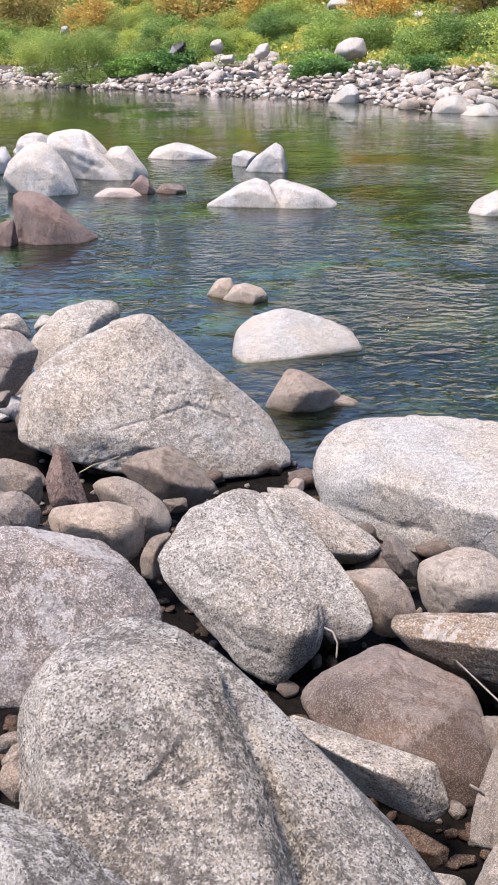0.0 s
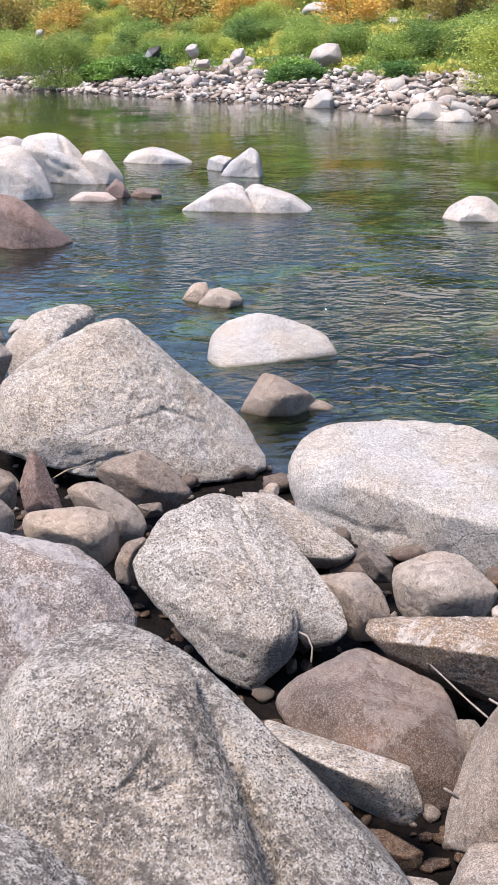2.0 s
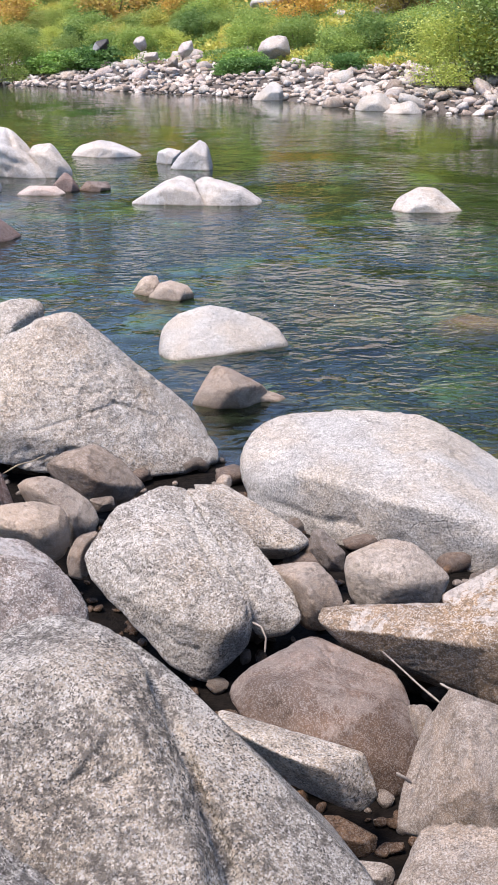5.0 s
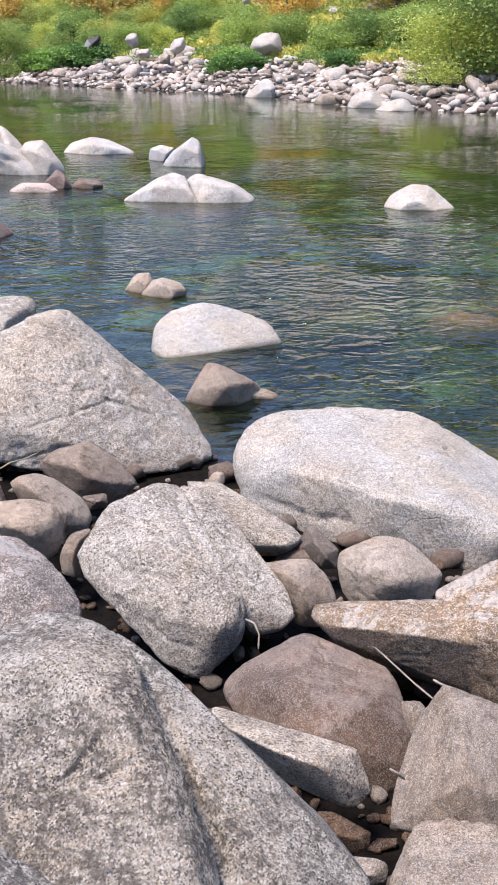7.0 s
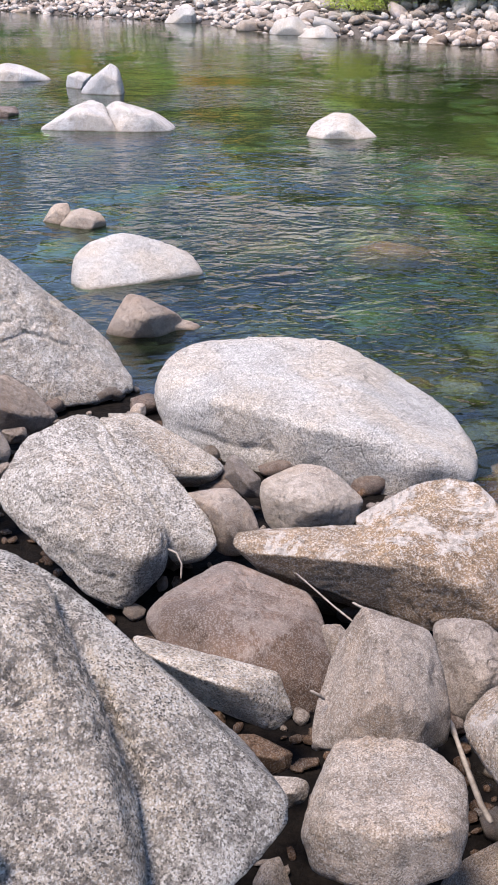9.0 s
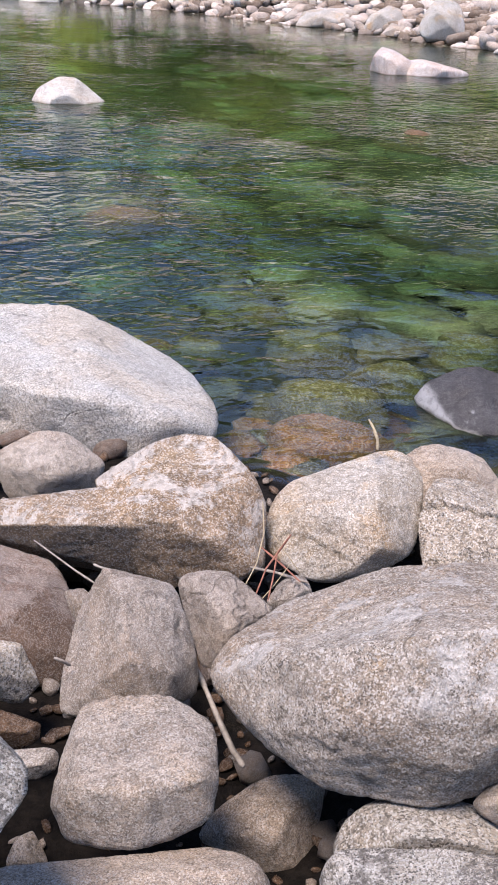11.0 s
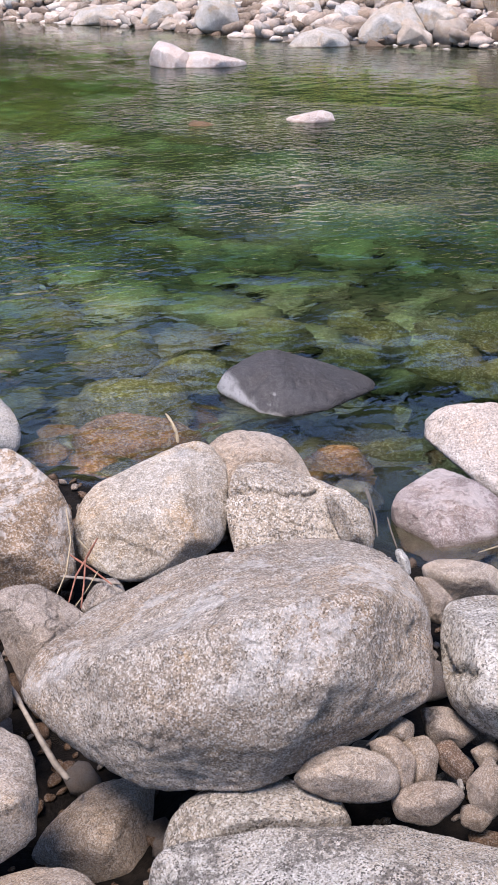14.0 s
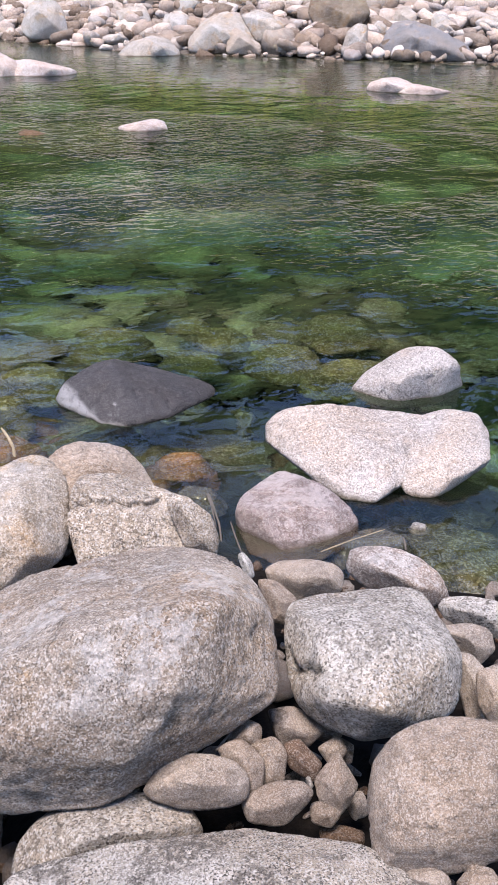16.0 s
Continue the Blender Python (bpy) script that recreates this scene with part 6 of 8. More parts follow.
boulder("boulder", "pinkpale", [lobe((14.27, 12.64, -0.07), 100, [(294, 56, 0.327), (338, 4, 0.335), (267, 5, 0.354), (317, -14, 0.352), (306, 75, 0.269), (24, 33, 0.228), (275, 85, 0.256), (33, 34, 0.223), (179, 75, 0.267), (85, 27, 0.272), (172, 62, 0.319), (115, 5, 0.372), (201, 13, 0.442), (123, -4, 0.414), (240, -11, 0.298), (234, -21, 0.278), (20, -53, 0.325), (309, -53, 0.326), (37, -9, 0.334), (50, -55, 0.258), (54, -62, 0.250), (234, -76, 0.197)], -16, 5),
        lobe((14.55, 12.18, -0.12), 100, [(79, 74, 0.221), (128, 85, 0.223), (58, 36, 0.254), (289, 60, 0.351), (311, 2, 0.429), (321, -14, 0.390), (116, 79, 0.220), (173, 6, 0.355), (122, -4, 0.514), (238, 14, 0.384), (227, -5, 0.359), (22, -76, 0.229), (321, -34, 0.368), (0, -90, 0.195), (174, -69, 0.220), (227, -76, 0.180)], -16, 5)],
        "pinkish white granite boulder standing in the river", group="rocks in the river", near=False)
boulder("boulder", "pinkpale", [lobe((10.03, 18.03, 0.02), 100, [(324, 32, 0.387), (294, 1, 0.339), (18, 30, 0.306), (315, -4, 0.432), (266, 51, 0.384), (262, 1, 0.282), (273, -11, 0.256), (189, 73, 0.348), (49, 31, 0.227), (164, 60, 0.330), (60, 29, 0.222), (152, 35, 0.365), (91, 9, 0.295), (168, 11, 0.405), (104, -4, 0.372), (216, 10, 0.381), (186, -4, 0.392), (49, 16, 0.247), (59, -13, 0.305), (6, -88, 0.276), (277, -68, 0.278), (186, -80, 0.283)], -16, 5),
        lobe((10.72, 17.75, -0.10), 100, [(271, 81, 0.343), (18, 37, 0.412), (264, 56, 0.453), (289, 3, 0.594), (302, -16, 0.528), (66, 56, 0.307), (141, 80, 0.293), (58, 37, 0.277), (166, 6, 0.541), (128, -26, 0.536), (218, 15, 0.496), (201, -19, 0.421), (35, -53, 0.386), (25, -72, 0.295), (302, -37, 0.491), (139, -65, 0.374), (201, -77, 0.238)], -16, 5)],
        "pinkish white granite boulder standing in the river", group="rocks in the river", near=False)
boulder("boulder", "pinkpale", [lobe((8.73, 11.81, -0.09), 100, [(332, 77, 0.184), (11, 30, 0.156), (264, 52, 0.281), (269, 8, 0.347), (294, -24, 0.306), (158, 78, 0.205), (65, 26, 0.238), (148, 50, 0.261), (108, 2, 0.266), (164, 9, 0.280), (114, -3, 0.272), (222, 28, 0.288), (219, 14, 0.280), (196, -17, 0.224), (34, -59, 0.223), (16, -85, 0.180), (281, -66, 0.231), (196, -74, 0.153)], -16, 5)],
        "pinkish white granite boulder standing in the river", group="rocks in the river", near=False)
boulder("boulder", "farpale", [lobe((13.16, 27.15, -0.01), 100, [(263, 55, 0.590), (312, 1, 0.728), (233, 24, 0.800), (253, -57, 0.562), (261, 76, 0.451), (2, 44, 0.499), (189, 81, 0.405), (19, 47, 0.473), (154, 55, 0.589), (98, -2, 0.852), (173, 71, 0.452), (154, 41, 0.700), (115, -25, 0.765), (201, -60, 0.292), (217, -2, 0.731), (23, -61, 0.398), (24, -73, 0.396), (17, -14, 0.678)], -16, 5)],
        "white granite boulder on the far shore", group="rocks of the far bank", near=False)
boulder("boulder", "farpale", [lobe((13.75, 25.29, 0.21), 100, [(271, 39, 0.377), (319, 8, 0.369), (227, 3, 0.410), (236, -61, 0.337), (280, 61, 0.330), (347, 34, 0.299), (177, 60, 0.335), (34, 41, 0.385), (156, 40, 0.385), (97, 5, 0.453), (179, -41, 0.303), (172, -56, 0.256), (218, 3, 0.403), (26, -40, 0.292), (35, -67, 0.316), (19, -19, 0.347)], -16, 5)],
        "white granite boulder on the far shore", group="rocks of the far bank", near=False)
boulder("boulder", "tang", [lobe((13.70, 24.50, 0.03), 100, [(276, 53, 0.266), (327, 16, 0.277), (236, 2, 0.301), (249, -53, 0.196), (170, 77, 0.209), (50, 41, 0.234), (147, 60, 0.236), (81, 26, 0.256), (165, 70, 0.214), (187, -45, 0.187), (185, -55, 0.154), (219, 3, 0.301), (29, -46, 0.231), (25, -73, 0.208)], -16, 5)],
        "brownish granite boulder on the far shore", group="rocks of the far bank", near=False)
boulder("boulder", "white", [lobe((-3.38, 18.65, 0.12), 100, [(275, 12, 0.593), (224, 38, 0.641), (269, -2, 0.600), (205, 5, 0.584), (236, -32, 0.491), (297, 31, 0.529), (228, 53, 0.623), (207, 66, 0.636), (340, 36, 0.472), (319, 31, 0.490), (149, 64, 0.606), (354, 36, 0.467), (65, 30, 0.502), (113, 43, 0.544), (35, 25, 0.448), (133, 53, 0.569), (85, 20, 0.531), (110, 34, 0.550), (85, 1, 0.608), (62, -4, 0.651), (135, 12, 0.686), (276, -4, 0.640), (178, 10, 0.638), (156, -1, 0.674), (344, 27, 0.476), (351, 23, 0.472), (3, 13, 0.479), (156, -86, 0.443), (85, -70, 0.565), (236, -75, 0.449)], -16, 5, [(((0.337, -0.592, 0.201), (0.429, -0.540, 0.077), (0.492, -0.493, 0.025)), 0.02, 0.03), (((-0.074, -0.140, 0.626), (0.184, -0.033, 0.594), (0.359, -0.036, 0.428)), 0.02, 0.03)])],
        "pale grey granite boulder standing in the river", group="rocks in the river", near=False)
boulder("boulder", "white", [lobe((-2.89, 20.79, 0.13), 100, [(220, 37, 0.730), (280, -1, 0.735), (216, -10, 0.495), (243, -32, 0.429), (214, 56, 0.719), (315, 25, 0.767), (186, 70, 0.652), (4, 38, 0.508), (107, 50, 0.515), (45, 25, 0.342), (132, 58, 0.566), (77, 37, 0.463), (96, 44, 0.499), (90, 36, 0.504), (90, 2, 0.717), (67, -4, 0.627), (169, 29, 0.746), (181, 14, 0.729), (205, -10, 0.543), (296, -15, 0.746), (256, -51, 0.417), (324, 12, 0.769), (4, 28, 0.524), (33, 16, 0.402), (336, -88, 0.482), (90, -72, 0.617), (205, -82, 0.471)], -16, 5, [(((-0.64, -0.03, 0.61), (-0.17, -0.58, 0.47), (0.35, -0.36, 0.30)), 0.034, 0.063), (((-0.21, -0.53, 0.30), (0.18, -0.72, 0.15), (0.67, -0.68, -0.06)), 0.034, 0.063), (((-0.03, -0.01, 0.68), (0.11, -0.47, 0.42), (-0.00, -0.60, -0.04)), 0.034, 0.063)]),
        lobe((-2.15, 20.37, 0.10), 100, [(223, 44, 0.414), (303, 14, 0.377), (224, -2, 0.270), (254, -19, 0.248), (245, -21, 0.217), (189, 67, 0.406), (357, 31, 0.304), (116, 42, 0.332), (49, 17, 0.225), (138, 50, 0.357), (131, 10, 0.390), (70, -3, 0.340), (181, 10, 0.376), (143, 0, 0.393), (310, 9, 0.383), (270, -20, 0.316), (358, 19, 0.306), (31, 1, 0.255), (63, -74, 0.322), (98, -68, 0.330), (247, -69, 0.319)], -16, 5)],
        "pale grey granite boulder standing in the river", group="rocks in the river", near=False)
boulder("boulder", "white", [lobe((-4.84, 25.35, 0.05), 100, [(326, 45, 0.266), (248, 34, 0.249), (344, 32, 0.247), (249, 3, 0.321), (279, -5, 0.447), (198, 74, 0.352), (134, 55, 0.371), (12, 29, 0.305), (109, -4, 0.351), (93, -22, 0.282), (124, -39, 0.233), (201, 12, 0.375), (180, 4, 0.371), (2, 11, 0.307), (33, -51, 0.294), (58, -78, 0.254), (254, -62, 0.367), (118, -73, 0.242), (127, -45, 0.229)], -16, 5)],
        "pale grey granite boulder standing in the river", group="rocks in the river", near=False)
boulder("boulder", "white", [lobe((-1.33, 23.84, -0.12), 100, [(240, 53, 0.523), (302, 19, 0.595), (218, 11, 0.567), (282, -4, 0.711), (250, 78, 0.415), (328, 36, 0.480), (120, 80, 0.369), (20, 39, 0.407), (104, 73, 0.390), (46, 28, 0.410), (155, 13, 0.718), (72, -4, 0.740), (186, 9, 0.579), (172, -9, 0.576), (345, -34, 0.608), (3, -55, 0.449), (9, -68, 0.389), (0, -90, 0.307), (218, -75, 0.320), (42, 15, 0.500), (172, -78, 0.283)], -16, 5)],
        "pale grey granite boulder standing in the river", group="rocks in the river", near=False)
boulder("boulder", "white", [lobe((-0.01, 22.12, -0.01), 100, [(344, 37, 0.185), (259, 3, 0.219), (3, 27, 0.136), (287, -4, 0.276), (224, 66, 0.286), (239, -1, 0.182), (151, 64, 0.273), (75, -3, 0.238), (148, 55, 0.275), (118, -7, 0.191), (187, 10, 0.279), (124, -15, 0.189), (7, 19, 0.157), (304, -87, 0.202), (248, -65, 0.205), (124, -72, 0.202)], -16, 5)],
        "pale grey granite boulder standing in the river", group="rocks in the river", near=False)
boulder("boulder", "white", [lobe((0.53, 21.14, 0.06), 100, [(313, 35, 0.269), (239, 32, 0.392), (324, 27, 0.228), (221, 11, 0.377), (291, -5, 0.504), (279, 54, 0.347), (259, 58, 0.356), (145, 54, 0.379), (28, 27, 0.315), (98, 9, 0.263), (45, 22, 0.315), (106, 17, 0.298), (98, 2, 0.275), (78, -3, 0.346), (155, 13, 0.451), (189, 9, 0.387), (206, -2, 0.338), (344, 7, 0.276), (0, -90, 0.315), (206, -81, 0.313), (98, -61, 0.370)], -16, 5)],
        "pale grey granite boulder standing in the river", group="rocks in the river", near=False)
boulder("boulder", "white", [lobe((0.11, 16.85, -0.01), 100, [(258, 63, 0.357), (316, 27, 0.320), (204, 13, 0.466), (288, -4, 0.610), (251, 76, 0.342), (337, 35, 0.322), (141, 74, 0.336), (1, 37, 0.350), (113, 55, 0.383), (63, 13, 0.393), (83, -3, 0.432), (179, 14, 0.503), (192, 5, 0.431), (334, -7, 0.440), (353, -38, 0.386), (3, -52, 0.342), (14, -71, 0.312), (194, -79, 0.308), (353, -21, 0.436), (81, -11, 0.437)], -16, 5, [(((0.290, 0.140, 0.319), (0.347, -0.251, 0.176), (0.456, -0.502, 0.035)), 0.04, 0.08), (((0.818, 0.669, 0.124), (0.839, 0.403, 0.037), (0.877, 0.127, -0.063)), 0.03, 0.06), (((-0.228, -0.380, 0.161), (-0.188, -0.400, 0.030)), 0.02, 0.03), (((0.469, 0.360, 0.264), (0.744, 0.619, 0.157), (1.022, 0.791, 0.025)), 0.025, 0.04)]),
        lobe((0.90, 16.67, -0.03), 100, [(230, 66, 0.429), (331, 25, 0.544), (234, 29, 0.456), (248, 6, 0.470), (269, -19, 0.411), (36, 47, 0.261), (117, 76, 0.298), (27, 35, 0.251), (106, 53, 0.321), (107, 3, 0.496), (76, -4, 0.524), (164, 13, 0.486), (191, 14, 0.432), (182, 3, 0.432), (358, -33, 0.424), (334, -63, 0.304), (273, -37, 0.386), (0, -90, 0.280), (107, -67, 0.380), (182, -80, 0.276)], -16, 5)],
        "pale grey granite boulder standing in the river", group="rocks in the river", near=False)
boulder("boulder", "red", [lobe((-2.51, 14.00, 0.06), 100, [(228, 9, 0.373), (262, -1, 0.418), (207, 65, 0.511), (337, 31, 0.527), (271, -4, 0.412), (135, 71, 0.439), (29, 29, 0.293), (70, 48, 0.369), (101, 50, 0.374), (118, 60, 0.392), (110, 37, 0.426), (110, 7, 0.568), (61, -5, 0.593), (150, 13, 0.506), (220, 9, 0.396), (179, 10, 0.432), (171, 4, 0.445), (351, -22, 0.396), (0, -90, 0.355), (227, -77, 0.377), (110, -78, 0.408), (171, -82, 0.353)], -16, 5, [(((-0.37, 0.04, 0.50), (-0.28, -0.20, 0.22), (-0.34, -0.20, -0.06)), 0.025, 0.045)])],
        "rust-red angular rock standing in the river", group="rocks in the river", near=False)
boulder("boulder", "red", [lobe((-2.97, 13.65, 0.01), 100, [(332, 19, 0.121), (237, 15, 0.130), (226, 5, 0.112), (275, -4, 0.195), (201, 67, 0.253), (39, 8, 0.155), (91, 3, 0.107), (136, 39, 0.210), (66, -3, 0.144), (175, 12, 0.175), (102, -5, 0.107), (347, 7, 0.134), (25, -86, 0.186), (227, -72, 0.187), (96, -62, 0.177)], -16, 5)],
        "rust-red angular rock standing in the river", group="rocks in the river", near=False)
boulder("boulder", "tan", [lobe((-0.24, 10.61, -0.03), 100, [(252, 34, 0.136), (329, 14, 0.110), (226, 7, 0.107), (285, -4, 0.160), (174, 75, 0.180), (354, 18, 0.108), (121, 38, 0.162), (66, 3, 0.119), (144, 56, 0.170), (122, -5, 0.110), (110, -15, 0.097), (187, 13, 0.136), (354, -2, 0.119), (18, -33, 0.131), (43, -65, 0.134), (223, -71, 0.151), (105, -48, 0.124)], -16, 5)],
        "small tan boulder standing in the river", group="rocks in the river", near=False)
boulder("boulder", "tan", [lobe((-0.01, 10.43, -0.05), 100, [(252, 46, 0.189), (319, 16, 0.159), (223, 10, 0.167), (285, -4, 0.219), (250, 74, 0.196), (344, 23, 0.148), (125, 73, 0.184), (16, 24, 0.138), (116, 54, 0.206), (60, 8, 0.183), (136, -4, 0.190), (119, -25, 0.169), (189, 13, 0.189), (216, 5, 0.160), (357, -21, 0.186), (2, -27, 0.181), (11, -47, 0.181), (36, -81, 0.163), (216, -73, 0.160), (125, -67, 0.166)], -16, 5)],
        "small tan boulder standing in the river", group="rocks in the river", near=False)
boulder("boulder", "pinkpale", [lobe((-1.98, 17.97, -0.11), 100, [(240, 75, 0.259), (306, 17, 0.365), (202, 12, 0.286), (281, -4, 0.446), (101, 88, 0.217), (0, 33, 0.264), (97, 65, 0.246), (56, 12, 0.262), (115, 80, 0.220), (113, 43, 0.309), (111, 6, 0.325), (73, -3, 0.288), (181, 21, 0.296), (183, 14, 0.281), (195, 2, 0.253), (353, -69, 0.218), (333, -86, 0.172), (203, -73, 0.149), (105, -63, 0.226)], -16, 5)],
        "pinkish white granite boulder standing in the river", group="rocks in the river", near=False)
boulder("boulder", "red", [lobe((-1.65, 18.32, -0.00), 100, [(241, 50, 0.237), (312, 16, 0.175), (206, 6, 0.173), (236, -26, 0.178), (129, 57, 0.205), (30, 20, 0.142), (98, 30, 0.161), (43, 15, 0.131), (115, 7, 0.165), (73, -3, 0.182), (182, 11, 0.181), (136, -4, 0.169), (347, -23, 0.171), (316, -70, 0.193), (245, -62, 0.189), (20, 3, 0.164), (136, -76, 0.199)], -16, 5)],
        "rust-red angular rock standing in the river", group="rocks in the river", near=False)
boulder("boulder", "redbr", [lobe((-1.23, 18.31, -0.07), 100, [(243, 47, 0.218), (316, 18, 0.229), (225, 9, 0.195), (282, -4, 0.281), (156, 85, 0.193), (356, 28, 0.187), (117, 55, 0.238), (68, 1, 0.249), (136, 73, 0.204), (134, -16, 0.201), (123, -31, 0.176), (184, 12, 0.230), (220, 4, 0.189), (354, -21, 0.252), (12, -58, 0.214), (40, -85, 0.169), (220, -71, 0.166), (136, -71, 0.162)], -16, 5)],
        "smooth reddish-brown boulder standing in the river", group="rocks in the river", near=False)
boulder("boulder", "algae", [lobe((4.03, 5.71, -0.46), 10, [(90, 12, 0.242), (40, 20, 0.205), (15, 17, 0.216), (326, 11, 0.232), (296, 11, 0.252), (254, 10, 0.282), (205, 25, 0.213), (174, 16, 0.230), (131, 13, 0.284), (90, 84, 0.178), (0, -90, 0.178)], 4, 5)],
        "olive algae-covered boulder under the river water", group="rocks on the riverbed", near=False)
boulder("boulder", "algae", [lobe((4.60, 5.59, -0.39), 10, [(94, 16, 0.150), (55, 9, 0.114), (5, 23, 0.124), (338, 12, 0.139), (287, 12, 0.155), (242, 22, 0.108), (221, 11, 0.119), (174, 25, 0.121), (126, 26, 0.126), (90, 84, 0.095), (0, -90, 0.095)], 4, 4)],
        "olive algae-covered boulder under the river water", group="rocks on the riverbed", near=False)
boulder("boulder", "algae", [lobe((3.03, 6.07, -0.47), 10, [(97, 11, 0.295), (46, 23, 0.220), (9, 27, 0.245), (323, 12, 0.318), (292, 11, 0.273), (259, 17, 0.307), (221, 15, 0.279), (165, 26, 0.278), (131, 15, 0.322), (90, 84, 0.212), (0, -90, 0.212)], 4, 5)],
        "olive algae-covered boulder under the river water", group="rocks on the riverbed", near=False)
boulder("boulder", "algae", [lobe((2.70, 5.15, -0.36), 10, [(84, 9, 0.324), (54, 24, 0.258), (20, 28, 0.245), (320, 21, 0.327), (300, 28, 0.298), (249, 12, 0.296), (215, 22, 0.242), (180, 18, 0.242), (123, 10, 0.360), (90, 84, 0.224), (0, -90, 0.224)], 4, 5)],
        "olive algae-covered boulder under the river water", group="rocks on the riverbed", near=False)
boulder("boulder", "algae", [lobe((3.26, 5.36, -0.38), 10, [(93, 22, 0.205), (59, 12, 0.205), (359, 24, 0.171), (340, 28, 0.206), (281, 17, 0.249), (242, 14, 0.245), (203, 22, 0.183), (160, 12, 0.251), (127, 19, 0.217), (90, 84, 0.158), (0, -90, 0.158)], 4, 5)],
        "olive algae-covered boulder under the river water", group="rocks on the riverbed", near=False)
boulder("boulder", "algae_rust", [lobe((2.46, 4.64, -0.32), 10, [(86, 13, 0.346), (55, 12, 0.225), (4, 17, 0.279), (329, 19, 0.305), (298, 12, 0.352), (261, 26, 0.319), (210, 28, 0.259), (166, 23, 0.306), (137, 25, 0.345), (90, 84, 0.216), (0, -90, 0.216)], 4, 5)],
        "rust-brown algae-stained boulder under the river water", group="rocks on the riverbed", near=False)
boulder("boulder", "algae", [lobe((4.21, 5.04, -0.38), 10, [(85, 15, 0.197), (59, 23, 0.146), (8, 28, 0.152), (325, 10, 0.197), (279, 10, 0.205), (250, 22, 0.162), (208, 13, 0.139), (170, 15, 0.205), (133, 11, 0.180), (90, 84, 0.133), (0, -90, 0.133)], 4, 5)],
        "olive algae-covered boulder under the river water", group="rocks on the riverbed", near=False)
boulder("rock", "algae_rust", [lobe((3.17, 3.79, -0.14), 10, [(100, 18, 0.114), (41, 19, 0.097), (1, 28, 0.111), (320, 13, 0.128), (295, 24, 0.130), (241, 25, 0.098), (203, 22, 0.089), (168, 23, 0.113), (129, 22, 0.121), (90, 84, 0.082), (0, -90, 0.082)], 4, 5)],
        "rust-brown algae-stained boulder under the river water", group="rocks on the riverbed", near=False)
boulder("rock", "greyslab", [lobe((3.01, 3.48, -0.16), 10, [(97, 20, 0.115), (53, 15, 0.093), (5, 17, 0.111), (340, 15, 0.106), (291, 21, 0.108), (254, 13, 0.114), (220, 24, 0.081), (167, 17, 0.119), (132, 22, 0.113), (90, 84, 0.077), (0, -90, 0.077)], 4, 5)],
        "blue-grey slab-sided boulder under the river water", group="rocks on the riverbed", near=False)
boulder("boulder", "algae_rust", [lobe((7.97, 12.26, -0.40), 10, [(86, 16, 1.072), (55, 10, 0.877), (11, 9, 0.789), (322, 24, 0.902), (293, 23, 0.982), (248, 23, 0.991), (221, 23, 0.725), (159, 26, 0.984), (133, 15, 0.856), (90, 84, 0.350), (0, -90, 0.350)], 4, 5)],
        "rust-brown algae-stained boulder under the river water", group="rocks on the riverbed", near=False)
boulder("boulder", "algae_dark", [lobe((5.02, 13.86, -0.79), 10, [(85, 14, 0.391), (55, 11, 0.379), (4, 13, 0.358), (327, 11, 0.371), (279, 15, 0.435), (261, 17, 0.399), (215, 28, 0.319), (178, 21, 0.375), (135, 24, 0.448), (90, 84, 0.288), (0, -90, 0.288)], 4, 5)],
        "dark green algae-covered boulder under the river water", group="rocks on the riverbed", near=False)
boulder("boulder", "algae_dark", [lobe((5.43, 11.31, -0.71), 10, [(80, 19, 0.294), (43, 12, 0.266), (7, 20, 0.267), (328, 23, 0.330), (281, 18, 0.327), (248, 20, 0.331), (219, 22, 0.255), (174, 16, 0.261), (133, 9, 0.275), (90, 84, 0.207), (0, -90, 0.207)], 4, 5)],
        "dark green algae-covered boulder under the river water", group="rocks on the riverbed", near=False)
boulder("boulder", "algae_dark", [lobe((5.02, 9.53, -0.71), 10, [(82, 19, 0.285), (49, 26, 0.226), (15, 18, 0.227), (331, 17, 0.276), (281, 28, 0.307), (246, 12, 0.283), (199, 20, 0.254), (165, 13, 0.329), (133, 26, 0.278), (90, 84, 0.209), (0, -90, 0.209)], 4, 5)],
        "dark green algae-covered boulder under the river water", group="rocks on the riverbed", near=False)
boulder("boulder", "algae", [lobe((4.75, 4.18, -0.32), 10, [(90, 25, 0.304), (50, 17, 0.213), (1, 26, 0.238), (331, 23, 0.252), (288, 18, 0.265), (248, 12, 0.218), (212, 23, 0.229), (176, 26, 0.265), (138, 26, 0.285), (90, 84, 0.190), (0, -90, 0.190)], 4, 5)],
        "olive algae-covered boulder under the river water", group="rocks on the riverbed", near=False)
boulder("boulder", "algae", [lobe((5.40, 4.94, -0.49), 10, [(97, 26, 0.240), (42, 12, 0.213), (18, 18, 0.246), (321, 23, 0.263), (279, 11, 0.246), (246, 26, 0.239), (202, 15, 0.201), (177, 14, 0.308), (124, 26, 0.252), (90, 84, 0.190), (0, -90, 0.190)], 4, 5)],
        "olive algae-covered boulder under the river water", group="rocks on the riverbed", near=False)
